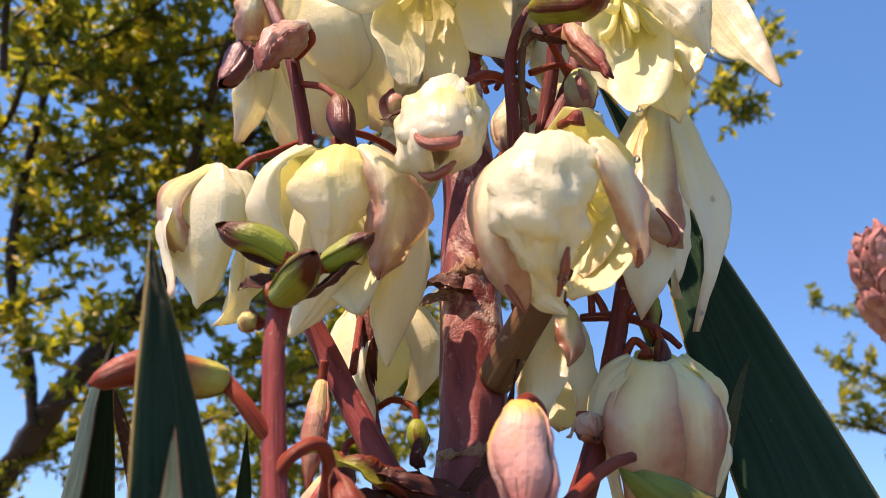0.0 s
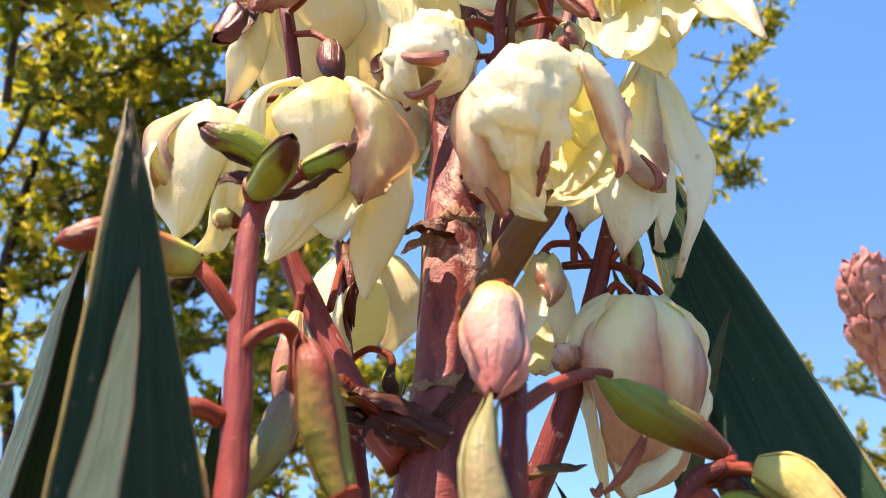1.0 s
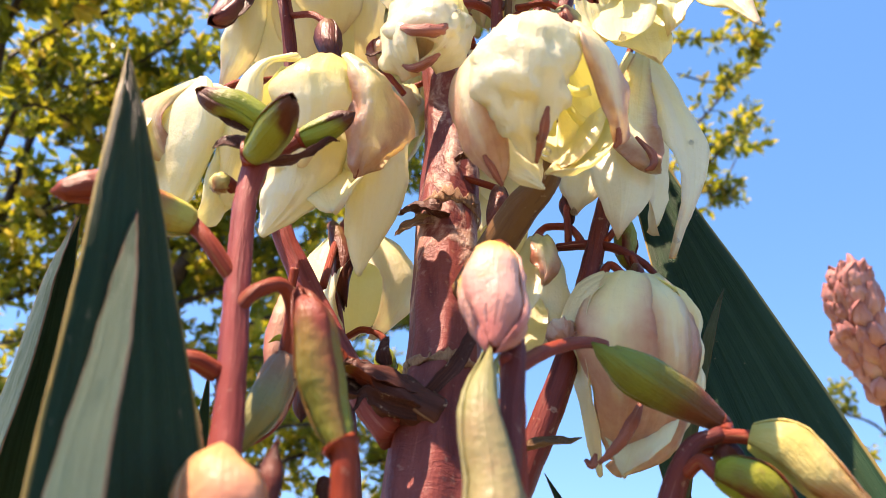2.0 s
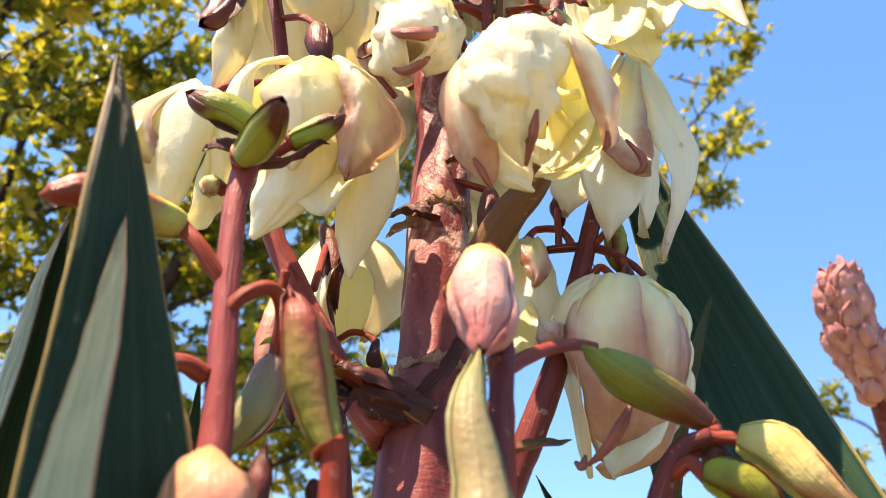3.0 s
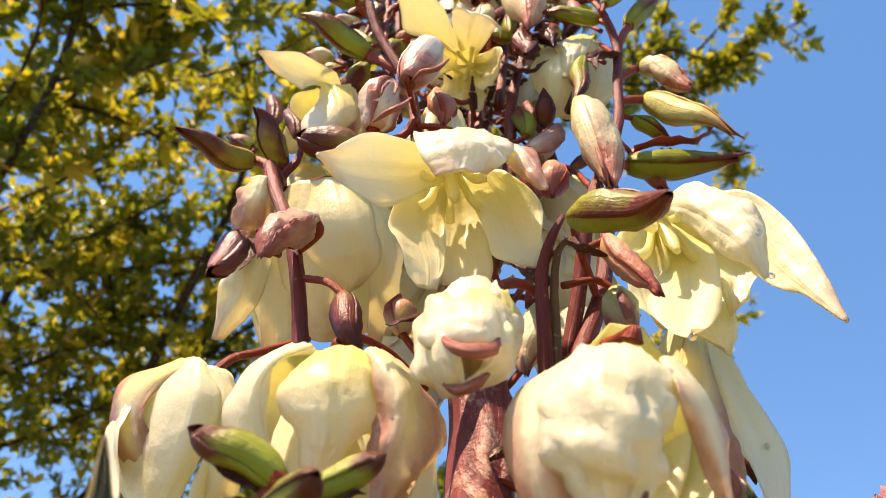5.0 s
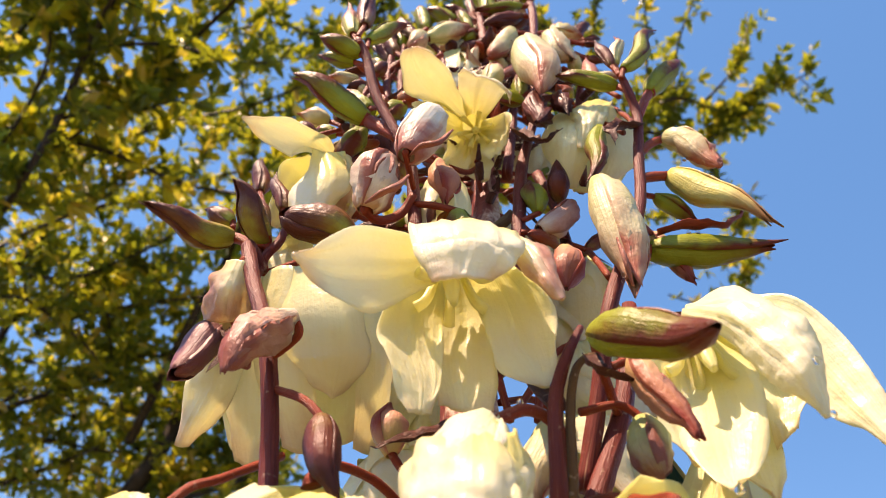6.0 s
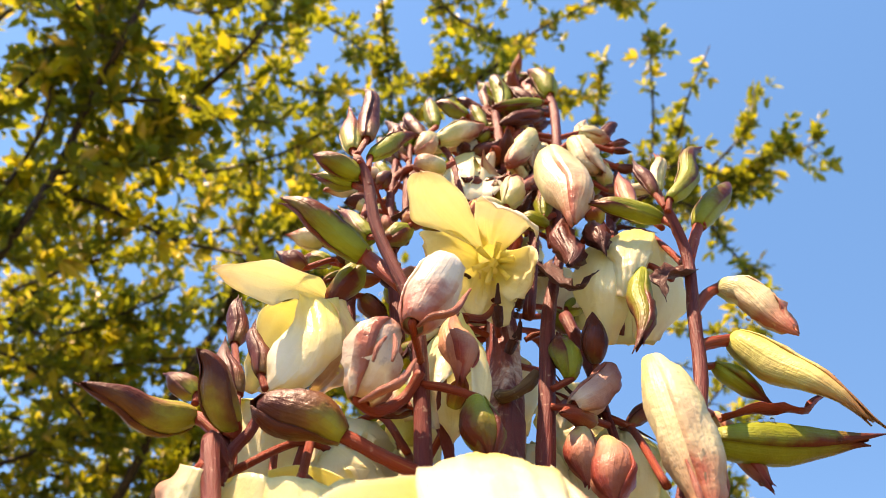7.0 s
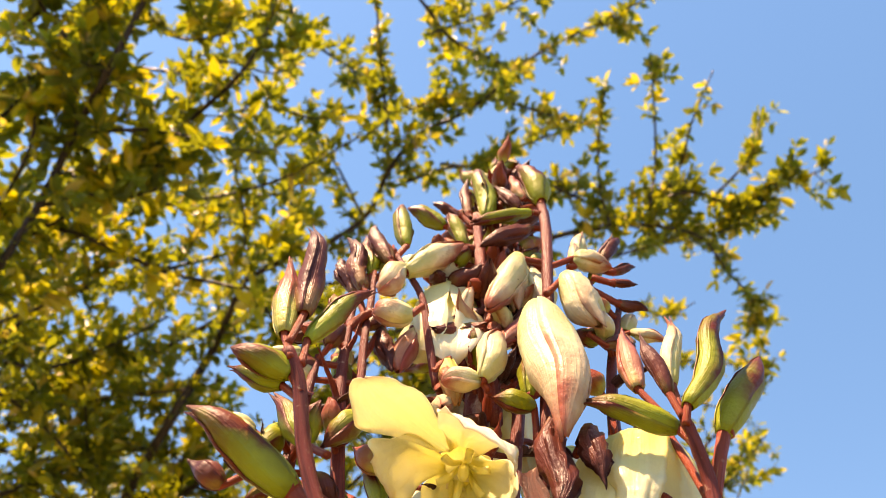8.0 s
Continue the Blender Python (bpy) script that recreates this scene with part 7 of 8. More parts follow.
flower([(0.0387, 0.3644, 1.7027), (0.0373, 0.3722, 1.7178), (0.0339, 0.3787, 1.7276)], (0.0339, 0.3775, 1.7061), [
    ([(0.0318, 0.3754, 1.7228), (0.0244, 0.3634, 1.6993), (0.0249, 0.3593, 1.6826), (0.0296, 0.3595, 1.6746)], 0.020, TEPAL_YELLOW),
    ([(0.0349, 0.3756, 1.7236), (0.0387, 0.3644, 1.7027), (0.0379, 0.3602, 1.6856), (0.0337, 0.3597, 1.6755)], 0.020, TEPAL_YELLOW)],
    "small yellow bell among the crown buds")
for b0, b1, t0, w0, kind, words in (
        ((0.0555, 0.3392, 1.6667), (0.0613, 0.3525, 1.6957), (0.0769, 0.3642, 1.7425), 0.0075, BUD_GREEN, "green bud of the crown"),
        ((0.0585, 0.3506, 1.7048), (0.0581, 0.3586, 1.7206), (0.0617, 0.3642, 1.7432), 0.0085, BUD_CREAM, "small pale bud of the crown"),
        ((0.0528, 0.3320, 1.6456), (0.0601, 0.3331, 1.6416), (0.0740, 0.3375, 1.6505), 0.0060, BUD_DRY, "small brown bud of the crown"),
        ((-0.0647, 0.3344, 1.5755), (-0.0728, 0.3382, 1.5826), (-0.0896, 0.3362, 1.5837), 0.0100, BUD_CREAM, "yellow-green bud with a pink base"),
        ((-0.0341, 0.3231, 1.5870), (-0.0342, 0.3276, 1.5888), (-0.0452, 0.3209, 1.5701), 0.0110, BUD_GREEN, "olive bud"),
        ((0.0731, 0.2998, 1.5808), (0.0642, 0.3091, 1.6022), (0.0637, 0.3202, 1.6393), 0.0095, BUD_PINK, "pink and white bud"),
        ((0.0295, 0.3230, 1.5845), (0.0288, 0.3247, 1.6001), (0.0125, 0.3225, 1.5999), 0.0090, BUD_GREEN, "green bud behind the ivory one")):
    bud([b0, b1], t0, w0, kind, words)

# dark curled tips of the old petals
for claw, r in (
        ([(0.0302, 0.1807, 1.2734), (0.0299, 0.1855, 1.2694), (0.0291, 0.1931, 1.2653)], 0.0013),
        ([(0.0498, 0.1936, 1.2800), (0.0514, 0.1970, 1.2769), (0.0506, 0.1979, 1.2747)], 0.0012),
        ([(0.0162, 0.1975, 1.2697), (0.0188, 0.1995, 1.2668), (0.0216, 0.2019, 1.2634)], 0.0012),
        ([(-0.0191, 0.2352, 1.2910), (-0.0199, 0.2361, 1.2883), (-0.0203, 0.2373, 1.2854)], 0.0010),
        ([(-0.0893, 0.2664, 1.3046), (-0.0889, 0.2686, 1.3027), (-0.0909, 0.2722, 1.3005)], 0.0011),
        ([(0.0719, 0.2468, 1.3144), (0.0762, 0.2450, 1.3067), (0.0760, 0.2448, 1.3016), (0.0734, 0.2454, 1.3001)], 0.0014),
        ([(0.0503, 0.2360, 1.2038), (0.0493, 0.2363, 1.2008), (0.0479, 0.2378, 1.2024)], 0.0011),
        ([(0.0617, 0.2272, 1.2177), (0.0576, 0.2251, 1.2094), (0.0535, 0.2277, 1.2034), (0.0498, 0.2310, 1.2001)], 0.0016)):
    part("petal_tip", tube(claw, [0.0005, r, r * 0.9, 0.0005], 10, 14, 0.2, 0, seed_next()), CLAW, yucca, "curled red-brown petal tip")

# torn red-brown rims of the opening buds
for rim, r in (
        ([(-0.0248, 0.2619, 1.4797), (-0.0207, 0.2569, 1.4802), (-0.0142, 0.2567, 1.4834), (-0.0095, 0.2637, 1.4992)], 0.0012),
        ([(-0.0374, 0.2557, 1.4464), (-0.0319, 0.2508, 1.4476), (-0.0268, 0.2510, 1.4521), (-0.0239, 0.2569, 1.4638)], 0.0013),
        ([(-0.0353, 0.2497, 1.4559), (-0.0348, 0.2500, 1.4609), (-0.0330, 0.2525, 1.4670)], 0.0007),
        ([(-0.0302, 0.2488, 1.4560), (-0.0299, 0.2503, 1.4619), (-0.0309, 0.2529, 1.4685)], 0.0008),
        ([(0.0483, 0.2502, 1.4380), (0.0489, 0.2459, 1.4247), (0.0517, 0.2492, 1.4169)], 0.0009)):
    part("petal_tip", tube(rim, [0.0004, r, r, 0.0004], 10, 16, 0.25, 0, seed_next()), CLAW, yucca, "torn red-brown rim of an opening bud")

# crowded small buds and shrivelled bracts on the inner stems of the crown
def bunch(points, number, seed):
    own = random.Random(seed)
    branch(points, [0.0028, 0.0026, 0.0022, 0.0014], BRANCH, label="dark red inner stem of the crown")
    path = spline(points, 30)
    for _ in range(number):
        k = own.randrange(6, 30)
        up = (path[k + 1] - path[k - 1]).normalized()
        d = Vector((own.gauss(0, 1), own.gauss(-0.2, 0.8), own.gauss(0, 0.6))).normalized()
        start, end = path[k], path[k] + d * own.uniform(0.005, 0.012) + up * own.uniform(0.0, 0.006)
        tip = end + (d * own.uniform(0.3, 1.0) + up * own.uniform(-0.7, 1.2)).normalized() * own.uniform(0.012, 0.021)
        kind, words = own.choice(((BUD_GREEN, "green bud"), (BUD_DRY, "dark red-brown bud"), (BUD_DRY, "dark red-brown bud"), (BUD_RED, "bright red-brown bud"), (BUD_CREAM, "pale cream bud")))
        if own.random() < 0.3:
            bract([start, end, tip], own.uniform(0.003, 0.006), d + up, own.choice((BRACT, PEDICEL)), "shrivelled red-brown bract")
        else:
            bud([start, end], tip, own.uniform(0.006, 0.010), kind, words + " among the inner stems", crumple=0.0003, beak=0.04)


bunch([(-0.0317, 0.3238, 1.5225), (-0.0409, 0.3328, 1.5767), (-0.0464, 0.3411, 1.6190), (-0.0489, 0.3555, 1.6694)], 20, 31)
bunch([(-0.0512, 0.3226, 1.5184), (-0.0561, 0.3285, 1.5594), (-0.0565, 0.3323, 1.5916), (-0.0566, 0.3396, 1.6216)], 14, 32)
bunch([(0.0581, 0.3266, 1.5394), (0.0611, 0.3334, 1.5921), (0.0652, 0.3426, 1.6383), (0.0753, 0.3546, 1.6867)], 16, 33)
bunch([(-0.0009, 0.3396, 1.5526), (-0.0044, 0.3527, 1.6229), (-0.0109, 0.3649, 1.6813), (-0.0147, 0.3792, 1.7398)], 18, 34)
bunch([(0.0225, 0.3385, 1.5556), (0.0269, 0.3495, 1.6173), (0.0275, 0.3617, 1.6754), (0.0280, 0.3760, 1.7419)], 16, 35)
bunch([(-0.0145, 0.3139, 1.5068), (-0.0141, 0.3081, 1.4831), (-0.0103, 0.3068, 1.4695), (-0.0075, 0.3058, 1.4568)], 4, 36)
bunch([(0.0371, 0.3316, 1.5523), (0.0434, 0.3223, 1.5223), (0.0457, 0.3177, 1.5035), (0.0499, 0.3148, 1.4830)], 6, 37)

# buds round the far side and the tip of the stalk
rng = random.Random(11)
low, high = Vector((0.0126, 0.3482, 1.5620)), Vector((0.0204, 0.4150, 1.8343))
axis = (high - low).normalized()
ax, ay = axis.orthogonal().normalized(), axis.cross(axis.orthogonal().normalized())
front = Vector(TOWARD)
made = 0
while made < 160:
    h, w = rng.uniform(-0.08, 1.0), rng.uniform(0, math.tau)
    d = ax * math.cos(w) + ay * math.sin(w)
    near = d.dot(front) > 0.1
    if near and h < 0.2:
        continue
    made += 1
    start = low.lerp(high, h)
    spread = (0.040 - 0.024 * h) * rng.uniform(0.6, 1.0) * (0.6 if near else 1.0)
    knee = start + d * spread * 0.7 + axis * 0.010
    end = start + d * spread + axis * rng.uniform(0.0, 0.02)
    kind = rng.choice((BUD_GREEN, BUD_GREEN, BUD_DRY, BUD_DRY, BUD_RED, BUD_CREAM))
    swing = end + d * rng.uniform(0.006, 0.014) + axis * rng.uniform(-0.016, 0.018)
    words = {BUD_GREEN: "green bud", BUD_DRY: "red-brown bud", BUD_RED: "bright red-brown bud", BUD_CREAM: "pale cream bud"}[kind]
    bud([start, knee, end], end + (swing - end).normalized() * rng.uniform(0.014, 0.024), rng.uniform(0.007, 0.011), kind, words + " on the far side of the stalk", radius=0.0014)

# bells on the far side of the stalk
root = Vector((0.0176, 0.2980, 1.3568))
for k in range(13):
    h = k / 12
    w = k * 2.39996 + 0.4
    d = ax * math.cos(w) + ay * math.sin(w)
    if d.dot(front) > -0.1:
        d = d - front * (d.dot(front) + 0.5)
        d.normalize()
    at = root.lerp(high, h * 0.62)
    base = at + d * (0.034 - 0.012 * h) + axis * 0.012
    bell(base, d * 0.35 - axis * 0.9, 0.044 - 0.010 * h, 0.0165 - 0.004 * h, "cream bell on the far side of the stalk", TEPAL if k % 3 else TEPAL_YELLOW, [at, at + d * 0.016 + axis * 0.012, base])

for base, stalk in (
        ((-0.0402, 0.3221, 1.4825), (-0.0228, 0.3074, 1.4638)), ((-0.0480, 0.3133, 1.4637), (-0.0754, 0.2954, 1.4416)), ((-0.0288, 0.3335, 1.4783), (-0.0173, 0.2995, 1.4481)),
        ((0.0471, 0.3450, 1.5140), (0.0251, 0.3137, 1.4880)), ((0.0208, 0.3392, 1.4911), (0.0115, 0.3260, 1.4796)), ((0.0559, 0.3261, 1.4956), (0.0558, 0.2864, 1.4511)),
        ((-0.0186, 0.3293, 1.4436), (0.0139, 0.3048, 1.3931)), ((0.0511, 0.3242, 1.4458), (0.0238, 0.3069, 1.4012)), ((0.0531, 0.3208, 1.3984), (0.0195, 0.2956, 1.3555))):
    bell(base, Vector((0.1, 0.1, -0.9)) + (Vector(base) - Vector(stalk)) * 8, 0.040, 0.0150, "pale bell among the inner stalks", None, [stalk, Vector(stalk).lerp(Vector(base), 0.6) + axis * 0.008, base])

# shrivelled red bracts between the crown's stalks
for _ in range(100):
    h, w = rng.uniform(-0.2, 0.98), rng.uniform(0, math.tau)
    d = ax * math.cos(w) + ay * math.sin(w)
    start = low.lerp(high, h) + d * (0.006 + 0.02 * (1 - h) * rng.random())
    reach = rng.uniform(0.010, 0.020)
    mid = start + d * reach * 0.6 + axis * rng.uniform(-0.004, 0.008)
    bract([start, mid, mid + d * reach * 0.5 + axis * rng.uniform(-0.008, 0.010)], rng.uniform(0.003, 0.006), d + axis, rng.choice((PEDICEL, BRACT, BRACT)), "small shrivelled red-brown bract")

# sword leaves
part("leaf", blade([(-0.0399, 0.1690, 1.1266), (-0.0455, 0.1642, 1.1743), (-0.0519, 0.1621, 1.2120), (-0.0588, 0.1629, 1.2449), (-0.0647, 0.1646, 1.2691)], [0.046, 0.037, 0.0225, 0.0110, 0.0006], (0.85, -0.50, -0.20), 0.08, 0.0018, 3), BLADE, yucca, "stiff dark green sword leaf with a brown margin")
part("leaf", blade([(-0.0395, 0.1406, 1.1367), (-0.0445, 0.1448, 1.1707), (-0.0464, 0.1491, 1.1925), (-0.0499, 0.1558, 1.2114), (-0.0541, 0.1632, 1.2291)], [0.014, 0.0115, 0.0085, 0.0052, 0.0005], (-0.45, -0.8, 0.35), 0.2, 0.0016, 4), BLADE_GREY, yucca, "pale grey-green sword leaf")
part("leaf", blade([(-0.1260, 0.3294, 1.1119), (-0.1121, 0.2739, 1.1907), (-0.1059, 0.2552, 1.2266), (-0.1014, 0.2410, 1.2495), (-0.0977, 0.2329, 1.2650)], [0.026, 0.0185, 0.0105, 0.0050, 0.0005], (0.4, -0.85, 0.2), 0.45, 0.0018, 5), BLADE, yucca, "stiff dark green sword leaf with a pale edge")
# the leaf's sunlit side as a separate strip, paler in its own colour
part("leaf", blade([(-0.1264, 0.2716, 1.1715), (-0.1152, 0.2570, 1.2017), (-0.1087, 0.2477, 1.2238), (-0.1035, 0.2382, 1.2463), (-0.0974, 0.2306, 1.2631)], [0.0165, 0.0138, 0.0110, 0.0072, 0.0004], (-0.45, -0.85, 0.35), 0.1, 0.0016, 6), BLADE_GREY, yucca, "folded leaf side, sunlit look in its grey-green")
part("leaf", blade([(-0.0919, 0.2827, 1.1901), (-0.0974, 0.2609, 1.2326), (-0.1010, 0.2489, 1.2496), (-0.1053, 0.2426, 1.2575)], [0.006, 0.0060, 0.0042, 0.0004], (-0.3, -0.9, 0.1), 0.3, 0.0012, 7), BRACT, yucca, "dry curled leaf tip")
part("leaf", blade([(0.1275, 0.2569, 1.1607), (0.1230, 0.2711, 1.2007), (0.1186, 0.2852, 1.2367), (0.1091, 0.3008, 1.2854), (0.1023, 0.3148, 1.3282), (0.0934, 0.3227, 1.3679), (0.0721, 0.3214, 1.4147)], [0.0520, 0.0446, 0.0390, 0.0323, 0.0219, 0.0153, 0.0008], (-0.22, -0.92, -0.35), 0.15, 0.0024, 8), BLADE, yucca, "broad blue-green sword leaf leaning away")
part("leaf", blade([(0.0986, 0.3222, 1.2052), (0.0959, 0.2926, 1.2299), (0.0981, 0.2771, 1.2488), (0.1004, 0.2687, 1.2607), (0.1023, 0.2640, 1.2675)], [0.0075, 0.0065, 0.0045, 0.0022, 0.0003], (-0.2, -0.95, 0.1), 0.4, 0.0012, 9), BLADE_GREY, yucca, "slim grey-green leaf tip")
part("leaf", blade([(0.1593, 0.4832, 1.2054), (0.1278, 0.4478, 1.2930), (0.1121, 0.4324, 1.3309), (0.1011, 0.4218, 1.3572)], [0.016, 0.0130, 0.0100, 0.0006], (0.2, -0.95, 0.1), 0.3, 0.0014, 10), BLADE, yucca, "dark green sword leaf behind")
part("leaf", blade([(0.1414, 0.4289, 1.2595), (0.1326, 0.4124, 1.3004), (0.1258, 0.4025, 1.3249), (0.1237, 0.3959, 1.3413)], [0.012, 0.0095, 0.0055, 0.0005], (0.2, -0.95, 0.1), 0.3, 0.0014, 11), BUD_GREEN, yucca, "yellow-green leaf edge behind")
part("leaf", blade([(-0.0885, 0.4026, 1.1433), (-0.0892, 0.3789, 1.2108), (-0.0867, 0.3657, 1.2363), (-0.0849, 0.3536, 1.2597)], [0.012, 0.0095, 0.0062, 0.0005], (0.2, -0.95, 0.1), 0.3, 0.0014, 12), BLADE, yucca, "dark green sword leaf behind")
part("leaf", blade([(0.1058, 0.4407, 1.1278), (0.0863, 0.4151, 1.2000), (0.0722, 0.4049, 1.2202), (0.0631, 0.3981, 1.2337)], [0.014, 0.0085, 0.0045, 0.0004], (0.2, -0.95, 0.1), 0.3, 0.0014, 13), BLADE, yucca, "dark leaf tip pointing up")
part("leaf", blade([(0.0004, 0.3555, 1.1658), (-0.0037, 0.3345, 1.2067), (-0.0060, 0.3269, 1.2216), (-0.0102, 0.3174, 1.2401)], [0.008, 0.0060, 0.0045, 0.0005], (0.4, -0.9, 0.1), 0.4, 0.0014, 14), BUD_GREEN, yucca, "yellow-green leaf beside the stalk")

# lower plant: trunk and rosette that carry all this
crown = Vector(((0.0082, 0.2441, 1.1373)))
foot = Vector((crown.x + 0.01, crown.y - 0.06, -0.08))
part("trunk", tube([foot, foot.lerp(crown, 0.45), foot.lerp(crown, 0.8) , crown], [0.075, 0.06, 0.035, 0.0155], 24, 40, 0.12, 0, 5), BARK, yucca, "fibrous grey-brown trunk")
for k in range(34):
    w = k * 2.4
    d = Vector((math.cos(w), math.sin(w), 0))
    if d.y < -0.55:
        continue
    z = 0.42 + 0.011 * k
    at = foot.lerp(crown, min(0.95, (z + 0.08) / (crown.z + 0.08)))
    rise, reach = 0.14 + 0.006 * k, 0.42 - 0.004 * k
    part("leaf", blade([at, at + d * reach * 0.45 + Vector((0, 0, rise)), at + d * reach + Vector((0, 0, rise * 1.15))], [0.030, 0.042, 0.030, 0.001], (0, 0, 1), 0.3, 0.002, 20 + k, 12, 5), BLADE, yucca)
# ---- the second spike, still in bud ----
second = new("yucca_spike")
second.location = (0, 0, 0)
tagged(second, "pink yucca spike still in tight bud", "yucca spike")
stem_points = [(0.4507, 0.7772, 1.1180), (0.4177, 0.6898, 1.2885), (0.3904, 0.6522, 1.3622), (0.3643, 0.6234, 1.4070), (0.3540, 0.6080, 1.4390)]
part("flower_stalk", tube(stem_points, [0.010, 0.009, 0.008, 0.007, 0.003], 16, 40, 0.06, 5, 61), BRANCH, second)
spike_path = spline(stem_points, 60)
rng = random.Random(5)
for i in range(90):
    s = 0.50 + 0.5 * (i / 89)
    p = spike_path[int(s * 60)]
    t = (spike_path[min(60, int(s * 60) + 1)] - spike_path[int(s * 60) - 1]).normalized()
    a = t.orthogonal().normalized()
    w = i * 2.39996
    d = a * math.cos(w) + t.cross(a) * math.sin(w)
    swell = math.sin(math.pi * min(1.0, 0.22 + (s - 0.5) * 1.5)) ** 0.6
    base = p + d * 0.005
    tip = base + d * (0.012 * swell * rng.uniform(0.5, 1.2) + 0.003) + t * rng.uniform(0.020, 0.034)
    s0 = seed_next()
    part("flower_bud", joined(bud_tepals(base, tip, rng.uniform(0.013, 0.019), (rng.uniform(-0.003, 0.003), 0, rng.uniform(-0.003, 0.003)), 0.44, 0.06, s0, 0.0012)), BUD_ROSE, second)
low_end = Vector(stem_points[0])
part("trunk", tube([(low_end.x + 0.03, low_end.y, -0.08), (low_end.x + 0.02, low_end.y, low_end.z * 0.5), low_end], [0.05, 0.03, 0.010], 16, 24, 0.1, 0, 66), BARK, second)


# ---- the tree behind ----
def leaf_mesh(rng, p, d, size, out):
    """A small pointed leaf of eight corners, folded along its rib and curved, growing from p along d."""
    d = d.normalized()
    side = d.cross(Vector((rng.gauss(0, 0.7), rng.gauss(0, 0.7), 1))).normalized()
    up = side.cross(d)
    verts, faces, uvs = out
    k = len(verts)
    w = size * rng.uniform(0.19, 0.28)
    droop = size * rng.uniform(-0.22, 0.10)
    rise = w * rng.uniform(0.1, 0.55)
    for s, x in ((0, 0), (0.3, -0.78), (0.3, 0), (0.3, 0.78), (0.62, -0.85), (0.62, 0), (0.62, 0.85), (1, 0)):
        verts.append(tuple(p + d * size * s + side * w * x + up * (rise * abs(x) + droop * s * s)))
        uvs.append((x * 0.5 + 0.5, s))
    faces += [(k, k + 2, k + 1), (k, k + 3, k + 2), (k + 1, k + 2, k + 5, k + 4), (k + 2, k + 3, k + 6, k + 5), (k + 4, k + 5, k + 7), (k + 5, k + 6, k + 7)]


def tree(name, label, root, limbs, seed, yellow):
    """limbs: (points, thick, thin, shoots a metre, shoot length, leaf size). Shoots with tufts of leaves grow along each limb."""
    rng = random.Random(seed)
    top = new(name)
    tagged(top, label, "tree")
    for tube_points, r0, r1 in root:
        part("trunk", tube(tube_points, [r0, (r0 + r1) / 2, r1], 18, 40, 0.12, 0, seed), BARK, top)
    green, gold, twigs = ([], [], []), ([], [], []), []

    def tuft(q, way, leaf, bright):
        """A spur with a few leaves fanned round it."""
        for _ in range(rng.randint(4, 7)):
            v = Vector((rng.gauss(0, 1), rng.gauss(0, 1), rng.gauss(0.15, 0.9))).normalized() + way * 0.6
            gilt = rng.random() < (0.75 if bright else 0.10)
            leaf_mesh(rng, q + v * leaf * 0.08, v, leaf * rng.uniform(0.45, 1.15) * (1.2 if gilt else 1.0), gold if gilt else green)

    for points, r0, r1, density, twig, leaf in limbs:
        steps = 10 * len(points)
        path = spline(points, steps)
        part("limb", tube(points, [r0 * 1.25, (r0 + r1) * 0.7, r1 * 1.2], 8, steps, 0.18, 0, seed + len(twigs)), BARK, top)
        length = sum((b - a).length for a, b in zip(path, path[1:]))
        for _ in range(int(length * density * (1.9 if twig < 0.16 else 1.2 if leaf > 0.055 else 1.7 if twig < 0.21 else 1.75))):
            k = min(int(rng.random() * steps), steps - 1)
            p = path[k].lerp(path[k + 1], rng.random())
            t = (path[k + 1] - path[k]).normalized()
            d = Vector((rng.gauss(0, 1), rng.gauss(0, 1), rng.gauss(0.35, 0.9)))
            d = (d - t * d.dot(t) * 0.6).normalized() + t * 0.6
            d.normalize()
            reach = twig * rng.uniform(0.3, 1.4)
            ends = [p, p + d * reach * 0.5 + Vector((0, 0, rng.uniform(-0.08, 0.12) * reach)), p + d * reach + Vector((rng.gauss(0, 0.12), rng.gauss(0, 0.12), rng.gauss(0.10, 0.12))) * reach]
            twigs.append(tube(ends, [0.0026, 0.0018, 0.0009], 4, 5, 0.0))
            line = spline(ends, 12)
            bright = rng.random() < yellow
            tufts = max(2, int(reach / (leaf * 0.42)))
            for i in range(tufts):
                if rng.random() < 0.12:
                    continue
                way = (line[12] - line[6]).normalized()
                tuft(line[min(12, int((0.2 + 0.8 * i / max(1, tufts - 1)) * 12))], way, leaf, bright and i > tufts * 0.3)
        for i in range(int(length / (leaf * 0.7))):
            tuft(path[int(rng.random() ** 0.7 * steps)], Vector((0, 0, 0.5)), leaf * 0.85, rng.random() < yellow)
    tagged(part("twig", joined(twigs), BARK, top), kind="stuff")
    tagged(part("crown", green, LEAF_GREEN, top, "small glossy green leaves", smooth=False), kind="stuff")
    # leaves coloured as if sunlit, mixed in at random
    tagged(part("lit_leaves", gold, LEAF_YELLOW, top, "yellow-green leaves, sunlit glow in their colour", smooth=False), kind="stuff")
    return top


